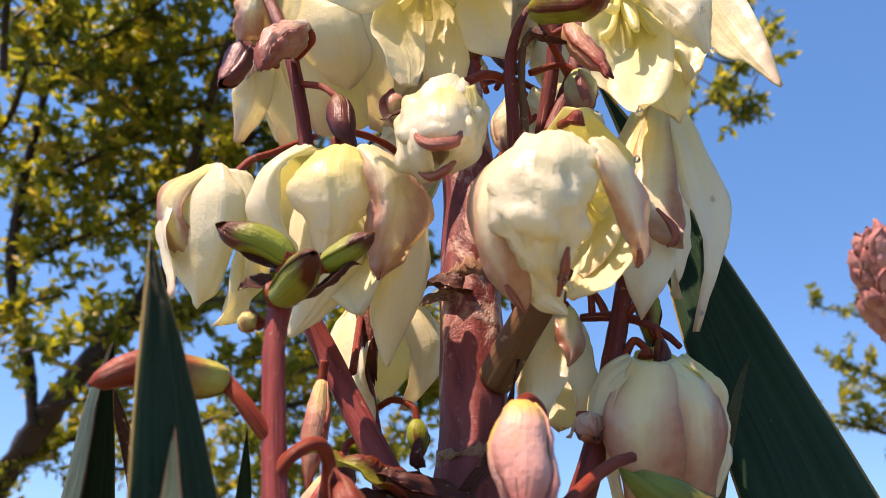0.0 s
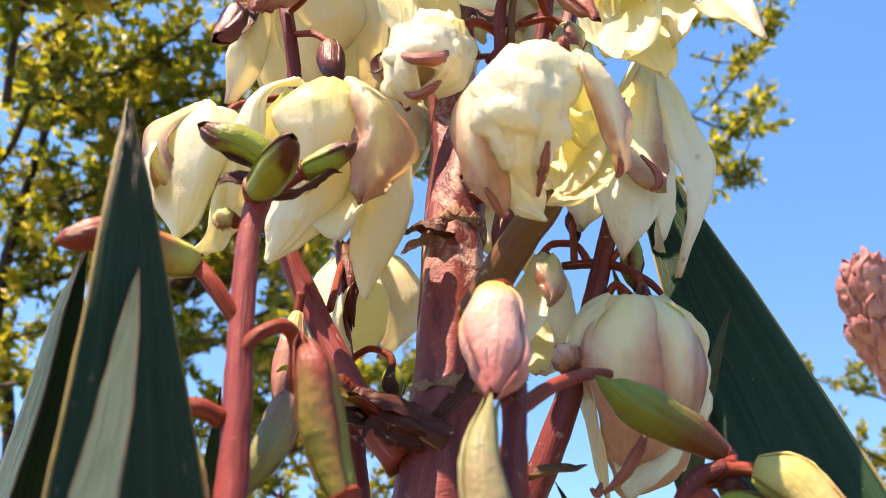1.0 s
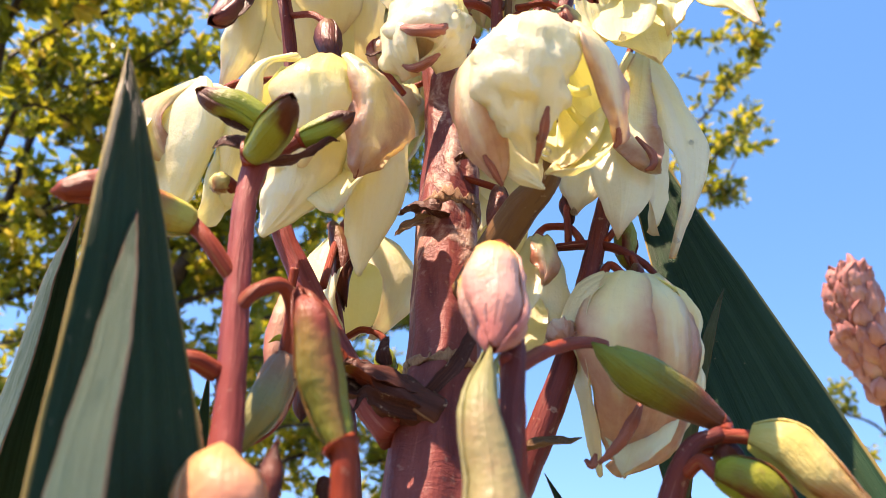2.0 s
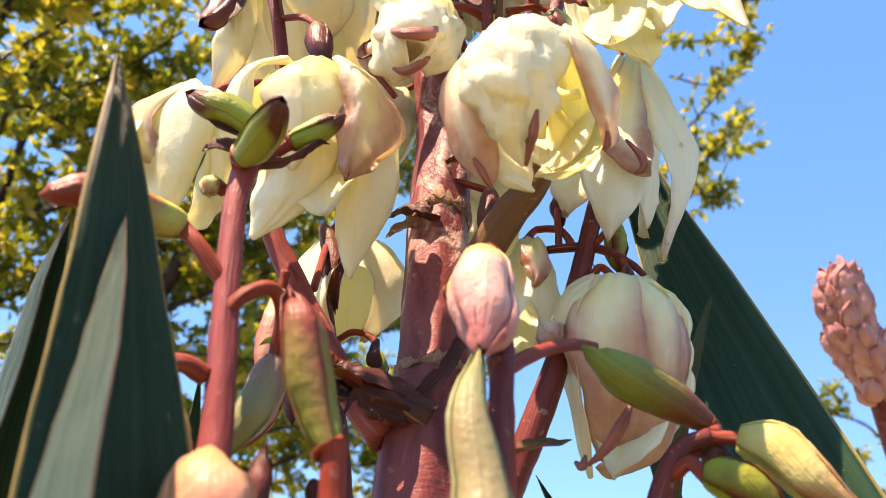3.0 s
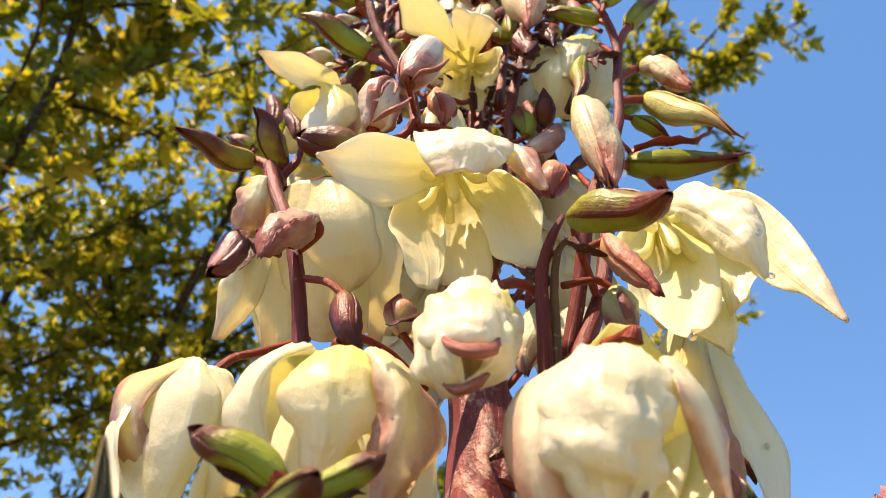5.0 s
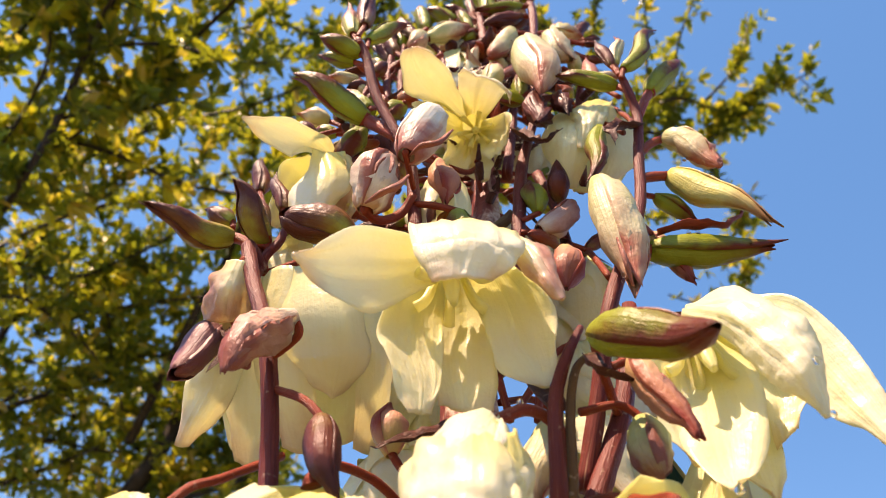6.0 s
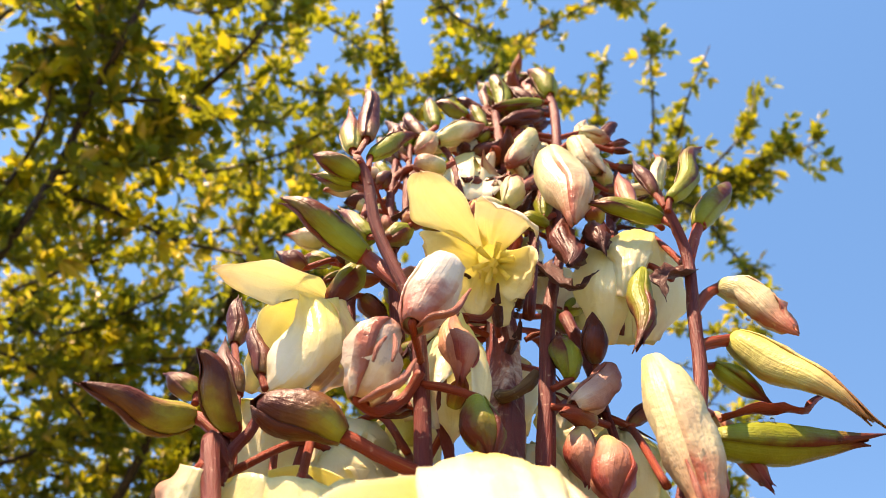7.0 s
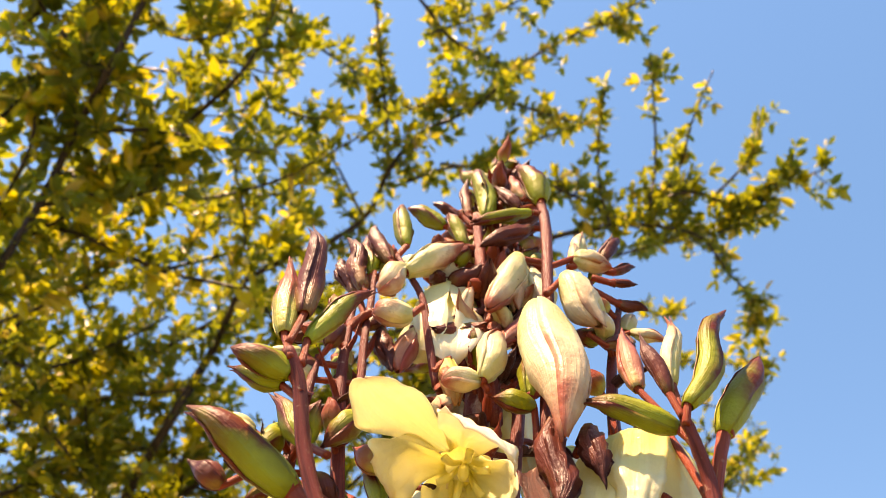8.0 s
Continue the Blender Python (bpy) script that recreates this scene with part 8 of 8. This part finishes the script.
tree("tree", "plum tree with fine green and yellow leaves", [
    ([(-4.777, 6.868, -0.200), (-3.117, 4.458, 0.044), (-2.111, 3.587, 1.132)], 0.12, 0.052)], [
    ([(-1.412, 2.620, 1.885), (-1.141, 2.695, 1.979), (-0.843, 2.748, 2.113), (-0.464, 2.508, 2.025), (-0.169, 2.570, 2.142)], 0.006, 0.003, 12, 0.17, 0.05),
    ([(-0.777, 3.011, 1.744), (-0.545, 3.041, 1.925), (-0.264, 3.125, 2.003), (0.071, 2.812, 2.055), (0.277, 2.857, 2.209)], 0.006, 0.003, 12, 0.17, 0.05),
    ([(-1.471, 2.919, 1.754), (-1.173, 2.996, 1.844), (-0.825, 3.057, 1.959), (-0.473, 2.763, 1.973)], 0.006, 0.003, 10, 0.17, 0.05),
    ([(-0.686, 2.852, 2.247), (-0.415, 2.909, 2.376), (-0.156, 3.048, 2.352), (0.142, 2.767, 2.346)], 0.006, 0.003, 10, 0.17, 0.05),
    ([(-1.316, 2.041, 2.599), (-1.281, 1.922, 2.788), (-1.151, 1.732, 2.827), (-1.094, 1.643, 2.989), (-1.049, 1.536, 3.164), (-0.934, 1.343, 3.206), (-0.889, 1.235, 3.388), (-0.867, 1.144, 3.546)], 0.0095, 0.006, 16, 0.2, 0.06),
    ([(-1.003, 2.828, 2.591), (-0.901, 2.621, 2.725), (-0.783, 2.399, 2.864), (-0.723, 2.343, 3.064), (-0.669, 2.216, 3.119), (-0.618, 2.076, 3.180)], 0.014, 0.008, 9, 0.18, 0.05),
    ([(-0.653, 2.195, 3.284), (-0.508, 2.050, 3.279), (-0.372, 2.026, 3.362), (-0.256, 1.985, 3.483), (-0.192, 1.800, 3.518), (-0.114, 1.738, 3.642), (0.011, 1.711, 3.747), (0.113, 1.585, 3.723), (0.215, 1.525, 3.847), (0.346, 1.486, 3.962), (0.473, 1.365, 3.933), (0.642, 1.310, 4.053)], 0.008, 0.0025, 10.8, 0.15, 0.046),
    ([(-0.195, 1.837, 3.563), (-0.216, 1.704, 3.605), (-0.252, 1.678, 3.776), (-0.285, 1.541, 3.856), (-0.321, 1.363, 3.944)], 0.0045, 0.0025, 6.5, 0.12, 0.046),
    ([(-0.980, 1.885, 3.245), (-0.870, 1.880, 3.296), (-0.712, 1.886, 3.382), (-0.532, 1.768, 3.351), (-0.422, 1.734, 3.432), (-0.295, 1.703, 3.554)], 0.0045, 0.0025, 7, 0.13, 0.046),
    ([(-1.372, 1.777, 3.060), (-1.257, 1.858, 3.121), (-1.086, 1.846, 3.087), (-0.935, 1.815, 3.015), (-0.814, 1.923, 3.049), (-0.613, 1.910, 3.014), (-0.447, 1.857, 2.965)], 0.008, 0.003, 12, 0.18, 0.056),
    ([(-1.346, 2.077, 2.821), (-1.293, 2.093, 2.910), (-1.116, 1.963, 2.894), (-1.005, 1.923, 2.968), (-0.937, 1.902, 3.091)], 0.005, 0.003, 10, 0.17, 0.052),
    ([(-1.071, 2.834, 2.711), (-1.118, 2.679, 2.837), (-1.122, 2.472, 2.931), (-1.202, 2.449, 3.094)], 0.004, 0.002, 10, 0.16, 0.048),
    ([(-1.183, 1.749, 3.248), (-1.001, 1.693, 3.164), (-0.862, 1.623, 3.253), (-0.784, 1.591, 3.397), (-0.639, 1.430, 3.416), (-0.586, 1.350, 3.518), (-0.574, 1.279, 3.700)], 0.007, 0.003, 14, 0.18, 0.056),
    ([(-1.083, 1.584, 3.221), (-0.907, 1.504, 3.178), (-0.814, 1.557, 3.257), (-0.659, 1.563, 3.232), (-0.525, 1.510, 3.165)], 0.005, 0.002, 12, 0.16, 0.06),
    ([(-1.115, 1.667, 2.988), (-1.000, 1.631, 3.029), (-0.909, 1.685, 3.097), (-0.754, 1.585, 3.061)], 0.005, 0.002, 12, 0.17, 0.062),
    ([(-0.931, 1.339, 3.200), (-1.072, 1.347, 3.322), (-1.161, 1.288, 3.380), (-1.188, 1.171, 3.369)], 0.006, 0.003, 16, 0.2, 0.062),
    ([(-0.916, 1.270, 3.446), (-0.860, 1.369, 3.478), (-0.747, 1.323, 3.396), (-0.669, 1.302, 3.411)], 0.005, 0.002, 14, 0.14, 0.056),
    ([(-0.673, 2.139, 3.228), (-0.648, 2.033, 3.345), (-0.664, 1.863, 3.380), (-0.728, 1.844, 3.521)], 0.004, 0.002, 9, 0.14, 0.046),
    ([(-0.666, 2.237, 3.320), (-0.536, 2.247, 3.192), (-0.441, 2.310, 3.109), (-0.287, 2.428, 3.125)], 0.005, 0.002, 12, 0.18, 0.046),
    ([(-0.685, 1.499, 4.159), (-0.605, 1.546, 3.974), (-0.528, 1.651, 3.981), (-0.398, 1.706, 3.949), (-0.318, 1.688, 3.828)], 0.006, 0.002, 11.5, 0.15, 0.046),
    ([(-0.278, 1.402, 4.168), (-0.136, 1.492, 4.043), (-0.044, 1.606, 4.069), (0.084, 1.597, 3.968), (0.229, 1.606, 3.925)], 0.006, 0.002, 11.5, 0.14, 0.046),
    ([(-0.125, 1.540, 3.972), (-0.011, 1.536, 4.076), (0.106, 1.508, 4.140), (0.249, 1.387, 4.116)], 0.004, 0.002, 10.1, 0.12, 0.046),
    ([(-0.275, 1.988, 3.482), (-0.387, 1.951, 3.664), (-0.472, 1.830, 3.687), (-0.511, 1.730, 3.741)], 0.004, 0.002, 6.5, 0.13, 0.044),
    ([(-0.292, 1.794, 3.678), (-0.227, 1.753, 3.771), (-0.127, 1.669, 3.707), (-0.039, 1.656, 3.811)], 0.004, 0.002, 11.5, 0.11, 0.044),
    ([(-0.174, 1.939, 3.598), (-0.023, 1.842, 3.605), (0.108, 1.788, 3.597), (0.244, 1.796, 3.732), (0.385, 1.701, 3.734)], 0.005, 0.002, 13, 0.11, 0.046),
    ([(0.117, 1.623, 3.757), (0.226, 1.577, 3.655), (0.339, 1.623, 3.688), (0.463, 1.656, 3.717)], 0.004, 0.002, 4, 0.06, 0.042),
    ([(0.168, 1.993, 3.320), (0.373, 1.869, 3.367), (0.575, 1.893, 3.486), (0.686, 1.797, 3.502), (0.795, 1.720, 3.507), (0.985, 1.796, 3.574), (1.089, 1.708, 3.581), (1.236, 1.619, 3.599)], 0.008, 0.002, 20, 0.105, 0.046),
    ([(0.553, 1.825, 3.408), (0.512, 1.767, 3.534), (0.497, 1.680, 3.698), (0.477, 1.492, 3.736)], 0.004, 0.0018, 11.5, 0.055, 0.042),
    ([(0.672, 1.763, 3.461), (0.699, 1.726, 3.643), (0.662, 1.579, 3.726), (0.613, 1.424, 3.798)], 0.004, 0.0018, 10.1, 0.055, 0.044),
    ([(0.727, 1.768, 3.521), (0.787, 1.721, 3.655), (0.776, 1.557, 3.672), (0.835, 1.453, 3.830)], 0.004, 0.0018, 11.5, 0.06, 0.044),
    ([(0.904, 1.785, 3.576), (0.974, 1.687, 3.622), (0.986, 1.590, 3.623), (1.030, 1.573, 3.784)], 0.004, 0.0018, 11.5, 0.06, 0.044),
    ([(0.576, 1.896, 3.489), (0.701, 1.814, 3.425), (0.864, 1.846, 3.435), (0.976, 1.952, 3.426), (1.046, 1.952, 3.282), (1.099, 2.038, 3.242)], 0.005, 0.002, 18, 0.075, 0.044),
    ([(0.554, 1.988, 3.412), (0.684, 1.894, 3.397), (0.879, 1.917, 3.512), (1.000, 1.858, 3.530), (1.091, 1.731, 3.551)], 0.004, 0.002, 18, 0.09, 0.046),
    ([(0.360, 1.791, 3.531), (0.525, 1.842, 3.507), (0.665, 1.922, 3.534), (0.761, 1.885, 3.429)], 0.004, 0.002, 11.5, 0.09, 0.046),
    ([(0.658, 1.994, 3.228), (0.801, 2.080, 3.277), (0.885, 2.024, 3.306)], 0.003, 0.0015, 8, 0.05, 0.04),
    ([(0.989, 2.424, 2.987), (1.103, 2.401, 3.126), (1.156, 2.230, 3.159), (1.148, 2.172, 3.234)], 0.004, 0.002, 12, 0.07, 0.042),
    ([(0.905, 2.341, 3.151), (1.045, 2.350, 3.131), (1.143, 2.253, 3.103)], 0.003, 0.0015, 10, 0.06, 0.042),
    ([(0.799, 2.288, 3.243), (0.946, 2.200, 3.199), (1.122, 2.198, 3.201)], 0.003, 0.0015, 8, 0.06, 0.042),
    ([(1.035, 2.612, 2.880), (1.083, 2.452, 2.908), (1.162, 2.439, 3.043)], 0.004, 0.002, 14, 0.07, 0.042),
    ([(-0.298, 2.522, 3.193), (-0.149, 2.411, 3.289), (0.006, 2.407, 3.421), (0.159, 2.266, 3.436), (0.272, 2.190, 3.500)], 0.008, 0.003, 18, 0.16, 0.048),
    ([(-0.601, 2.910, 3.051), (-0.382, 2.896, 3.177), (-0.120, 2.847, 3.237), (0.139, 2.707, 3.236)], 0.007, 0.003, 18, 0.18, 0.05),
    ([(-1.352, 2.510, 2.786), (-1.220, 2.525, 2.906), (-0.967, 2.405, 2.907), (-0.760, 2.356, 2.927)], 0.007, 0.003, 18, 0.18, 0.05),
    ([(-1.571, 2.930, 2.736), (-1.354, 2.840, 2.853), (-1.077, 2.694, 2.852), (-0.866, 2.726, 2.925)], 0.007, 0.003, 18, 0.18, 0.05),
    ([(-0.584, 2.669, 3.311), (-0.383, 2.683, 3.192), (-0.188, 2.763, 3.071), (-0.039, 2.963, 3.012)], 0.006, 0.003, 16, 0.17, 0.048),
    ([(-1.424, 2.423, 2.989), (-1.204, 2.332, 2.932), (-1.038, 2.318, 3.042), (-0.872, 2.256, 3.143)], 0.006, 0.003, 14, 0.17, 0.05),
    ([(-0.563, 2.426, 3.456), (-0.333, 2.437, 3.389), (-0.102, 2.619, 3.350), (0.088, 2.639, 3.233)], 0.006, 0.003, 16, 0.16, 0.048),
    ([(-2.075, 3.527, 1.133), (-1.953, 3.499, 1.368), (-1.837, 3.467, 1.555), (-1.530, 3.229, 1.870), (-1.282, 3.170, 2.184), (-1.134, 3.138, 2.369), (-0.963, 2.965, 2.523), (-0.889, 2.937, 2.764), (-0.829, 2.874, 3.020), (-0.758, 2.684, 3.217)], 0.052, 0.012, 9, 0.22, 0.052),
    ([(-1.838, 3.470, 1.555), (-1.677, 3.518, 1.712), (-1.388, 3.432, 1.769), (-1.064, 3.334, 1.892), (-0.880, 3.428, 1.936)], 0.014, 0.005, 12, 0.22, 0.052),
    ([(-1.622, 3.236, 1.737), (-1.670, 3.184, 1.998), (-1.683, 2.950, 2.299), (-1.667, 2.876, 2.630), (-1.601, 2.775, 3.010), (-1.484, 2.554, 3.279)], 0.02, 0.01, 11, 0.22, 0.052),
    ([(-1.299, 3.212, 2.197), (-1.049, 3.164, 2.182), (-0.804, 3.078, 2.250), (-0.619, 3.133, 2.392)], 0.012, 0.004, 14, 0.22, 0.052),
    ([(-1.136, 3.144, 2.372), (-0.873, 3.004, 2.441), (-0.609, 3.003, 2.565), (-0.432, 2.986, 2.763)], 0.012, 0.004, 16, 0.22, 0.052),
    ([(-1.618, 2.791, 2.588), (-1.415, 2.711, 2.619), (-1.243, 2.761, 2.769), (-1.009, 2.676, 2.870)], 0.009, 0.004, 17, 0.22, 0.052),
    ([(-1.686, 2.957, 2.302), (-1.527, 2.957, 2.397), (-1.353, 2.984, 2.506), (-1.112, 2.848, 2.567)], 0.008, 0.004, 15, 0.22, 0.052),
    ([(-1.499, 2.597, 2.895), (-1.373, 2.643, 3.053), (-1.163, 2.591, 3.095), (-0.924, 2.486, 3.171)], 0.009, 0.004, 17, 0.22, 0.052),
    ([(-1.703, 2.568, 2.544), (-1.581, 2.556, 2.771), (-1.448, 2.379, 2.940), (-1.341, 2.311, 3.181)], 0.01, 0.005, 15, 0.22, 0.052),
    ([(-0.898, 2.965, 2.778), (-0.729, 2.884, 2.919), (-0.508, 2.758, 3.026), (-0.337, 2.764, 3.277)], 0.01, 0.004, 16, 0.22, 0.052),
    ([(-0.932, 3.632, 1.980), (-0.708, 3.563, 1.889), (-0.461, 3.553, 1.963), (-0.215, 3.593, 2.074), (-0.035, 3.459, 2.143)], 0.01, 0.004, 17, 0.22, 0.054),
    ([(-0.898, 3.435, 2.372), (-0.654, 3.393, 2.253), (-0.468, 3.523, 2.187), (-0.238, 3.491, 2.230), (-0.059, 3.375, 2.299)], 0.009, 0.004, 15, 0.22, 0.052),
    ([(-0.801, 3.807, 1.831), (-0.592, 3.854, 1.735), (-0.362, 3.932, 1.772), (-0.116, 3.806, 1.831)], 0.008, 0.004, 13, 0.22, 0.052),
    ([(-1.670, 3.671, 1.564), (-1.433, 3.737, 1.644), (-1.153, 3.753, 1.596), (-0.877, 3.634, 1.656)], 0.008, 0.004, 10, 0.22, 0.052),
    ([(-0.447, 3.088, 2.817), (-0.309, 3.123, 2.975), (-0.155, 2.981, 3.088), (-0.058, 2.898, 3.290)], 0.008, 0.004, 17, 0.2, 0.052),
    ([(-1.010, 2.717, 3.355), (-0.779, 2.653, 3.532), (-0.508, 2.528, 3.593), (-0.242, 2.569, 3.722)], 0.008, 0.004, 13, 0.22, 0.052),
    ([(-0.349, 2.862, 3.351), (-0.151, 2.722, 3.475), (0.038, 2.660, 3.598), (0.232, 2.672, 3.823)], 0.008, 0.004, 13, 0.2, 0.052),
    ([(-1.458, 2.514, 3.355), (-1.115, 2.388, 3.406), (-0.839, 2.403, 3.587), (-0.536, 2.365, 3.721)], 0.008, 0.004, 13, 0.22, 0.052),
    ([(-1.399, 2.248, 3.328), (-1.129, 2.156, 3.498), (-0.878, 2.192, 3.673), (-0.532, 2.104, 3.683)], 0.008, 0.004, 13, 0.22, 0.052),
    ([(-1.658, 2.139, 3.225), (-1.505, 2.241, 3.170), (-1.380, 2.217, 3.299), (-1.197, 2.060, 3.421)], 0.01, 0.005, 16, 0.22, 0.052),
    ([(-1.787, 2.879, 1.964), (-1.720, 2.930, 2.109), (-1.555, 2.847, 2.127), (-1.374, 2.802, 2.156)], 0.006, 0.003, 12, 0.2, 0.05),
    ([(0.940, 2.903, 2.850), (1.091, 2.873, 3.020), (1.194, 2.794, 2.943), (1.358, 2.739, 3.259)], 0.004, 0.002, 8, 0.07, 0.046),
    ([(1.016, 2.719, 3.161), (1.130, 2.683, 3.081), (1.249, 2.625, 3.119), (1.369, 2.676, 3.267)], 0.004, 0.002, 12, 0.07, 0.046),
    ([(1.014, 2.748, 3.073), (1.092, 2.693, 2.932), (1.180, 2.782, 2.871), (1.241, 2.799, 2.946)], 0.003, 0.002, 14, 0.06, 0.044),
    ([(-1.499, 1.715, 3.063), (-1.339, 1.598, 3.105), (-1.286, 1.563, 3.285), (-1.155, 1.459, 3.306), (-1.054, 1.332, 3.363), (-1.075, 1.269, 3.571)], 0.006, 0.003, 17, 0.2, 0.06),
    ([(-1.389, 1.805, 2.832), (-1.306, 1.776, 2.929), (-1.230, 1.689, 3.088), (-1.134, 1.502, 3.125), (-1.196, 1.426, 3.273)], 0.005, 0.003, 17, 0.2, 0.06),
    ([(-1.519, 1.468, 3.232), (-1.449, 1.483, 3.362), (-1.319, 1.387, 3.389), (-1.199, 1.311, 3.381), (-1.189, 1.268, 3.570)], 0.005, 0.003, 17, 0.2, 0.06),
    ([(-1.214, 1.832, 3.004), (-1.106, 1.804, 3.117), (-0.900, 1.620, 3.148), (-0.754, 1.632, 3.194)], 0.005, 0.002, 14, 0.17, 0.056),
    ([(-1.039, 1.613, 3.642), (-0.878, 1.590, 3.610), (-0.737, 1.514, 3.591), (-0.615, 1.583, 3.665), (-0.502, 1.525, 3.666)], 0.004, 0.002, 7.2, 0.14, 0.05),
    ([(-0.775, 1.757, 3.651), (-0.602, 1.667, 3.594), (-0.455, 1.698, 3.607), (-0.357, 1.700, 3.699)], 0.004, 0.002, 7.9, 0.13, 0.048),
    ([(-1.467, 2.319, 2.770), (-1.292, 2.228, 2.754), (-1.192, 2.366, 2.759), (-1.060, 2.403, 2.679)], 0.005, 0.003, 16, 0.18, 0.054),
    ([(-0.026, 1.806, 3.592), (0.131, 1.819, 3.609), (0.322, 1.890, 3.641), (0.447, 1.834, 3.555)], 0.004, 0.002, 11.5, 0.09, 0.046),
    ([(-1.140, 4.023, 1.495), (-0.976, 4.074, 1.630), (-0.724, 4.045, 1.654), (-0.495, 3.923, 1.744), (-0.287, 4.054, 1.681)], 0.01, 0.004, 20, 0.22, 0.052),
    ([(-0.937, 3.601, 2.103), (-0.747, 3.682, 2.123), (-0.497, 3.607, 2.052), (-0.268, 3.660, 1.960), (-0.089, 3.731, 2.001)], 0.01, 0.004, 20, 0.22, 0.052),
    ([(-1.218, 3.875, 1.843), (-1.028, 3.847, 1.891), (-0.822, 3.810, 1.754), (-0.708, 3.977, 1.594)], 0.008, 0.004, 18, 0.22, 0.052),
    ([(-0.497, 3.659, 2.448), (-0.301, 3.611, 2.321), (-0.143, 3.675, 2.175), (-0.038, 3.841, 1.997)], 0.008, 0.004, 18, 0.2, 0.052),
    ([(-1.701, 3.181, 2.649), (-1.397, 3.041, 2.660), (-1.162, 3.132, 2.684), (-0.897, 3.078, 2.736), (-0.647, 3.017, 2.660)], 0.006, 0.003, 24, 0.2, 0.052),
    ([(-1.663, 3.308, 2.567), (-1.344, 3.258, 2.603), (-1.050, 3.350, 2.628), (-0.707, 3.221, 2.631), (-0.474, 3.226, 2.610)], 0.006, 0.003, 24, 0.2, 0.052),
    ([(-1.455, 2.959, 2.756), (-1.264, 3.046, 2.778), (-1.003, 3.002, 2.835), (-0.751, 2.925, 2.770)], 0.006, 0.003, 22, 0.2, 0.052),
    ([(-1.743, 2.917, 2.849), (-1.575, 2.954, 2.947), (-1.310, 2.891, 2.886), (-1.089, 2.829, 2.926)], 0.006, 0.003, 14, 0.2, 0.052),
], 21, 0.30)

tree("tree", "distant tree with loose green twigs", [
    ([(5.4666, 9.1675, -0.3), (4.9233, 7.4326, 0.6222), (4.4080, 6.4945, 1.6762)], 0.12, 0.05)], [
    ([(4.4080, 6.4945, 1.6762), (3.8459, 6.0491, 2.2447), (3.4261, 5.9547, 2.4783), (2.9222, 5.8761, 2.6730)], 0.020, 0.004, 12, 0.26, 0.07),
    ([(4.4080, 6.4945, 1.6762), (3.6360, 6.1277, 2.0501), (3.1742, 6.0648, 2.2058), (2.7123, 6.0334, 2.2837)], 0.018, 0.004, 12, 0.26, 0.07),
    ([(3.8459, 6.0491, 2.2447), (3.5100, 5.8132, 2.8287), (3.0902, 5.7503, 2.9844), (2.7123, 5.7188, 3.0622)], 0.010, 0.003, 6, 0.20, 0.07),
], 22, 0.2)

# ---- raindrops that hang on petals and buds ----
skin = [v.co for ob in bpy.data.objects if ob.type == "MESH" and ob.name.split(".")[0] in ("petal", "petal_tip", "flower_bud") for v in ob.data.vertices]
tree_of_skin = kdtree.KDTree(len(skin))
for i, v in enumerate(skin):
    tree_of_skin.insert(v, i)
tree_of_skin.balance()


def drop(p, r):
    bm = bmesh.new()
    bmesh.ops.create_icosphere(bm, subdivisions=3, radius=r)
    for v in bm.verts:
        if v.co.z > 0:
            v.co.z *= 1.25
            v.co.x *= 1 - 0.25 * v.co.z / r
            v.co.y *= 1 - 0.25 * v.co.z / r
    me = bpy.data.meshes.new("water_drop")
    bm.to_mesh(me)
    bm.free()
    me.polygons.foreach_set("use_smooth", [True] * len(me.polygons))
    me.materials.append(WATER)
    ob = new("water_drop", me)
    hold = tree_of_skin.find(p)[0]
    ob.location = hold + (Vector(p) - hold).normalized() * r * 0.5
    tagged(ob, "clear raindrop hanging from a yucca petal", "water drop", "raindrops on the yucca")


for p, r in (
        ((0.0272, 0.1782, 1.2583), 0.0013), ((0.0381, 0.1908, 1.2632), 0.0013), ((0.0709, 0.2231, 1.3308), 0.0013), ((0.0686, 0.2227, 1.3254), 0.0012),
        ((0.0855, 0.2571, 1.2802), 0.0010), ((0.0874, 0.2074, 1.3713), 0.0011), ((0.1007, 0.2149, 1.3553), 0.0010), ((0.0553, 0.2144, 1.3799), 0.0009),
        ((0.0097, 0.1779, 1.2200), 0.0009), ((0.0212, 0.1772, 1.2125), 0.0009), ((0.0555, 0.2754, 1.3012), 0.0014), ((0.0978, 0.2621, 1.3253), 0.0010),
        ((0.0897, 0.2839, 1.5198), 0.0010), ((0.1025, 0.2722, 1.5092), 0.0011), ((0.0778, 0.2830, 1.5165), 0.0010), ((0.0900, 0.2822, 1.4791), 0.0009),
        ((0.0933, 0.2824, 1.4797), 0.0009), ((0.0833, 0.2895, 1.4585), 0.0012), ((0.1132, 0.2807, 1.4724), 0.0008), ((0.0096, 0.2041, 1.3269), 0.0009),
        ((0.0084, 0.2348, 1.3723), 0.0010), ((0.0498, 0.2530, 1.4241), 0.0010)):
    drop(p, r)
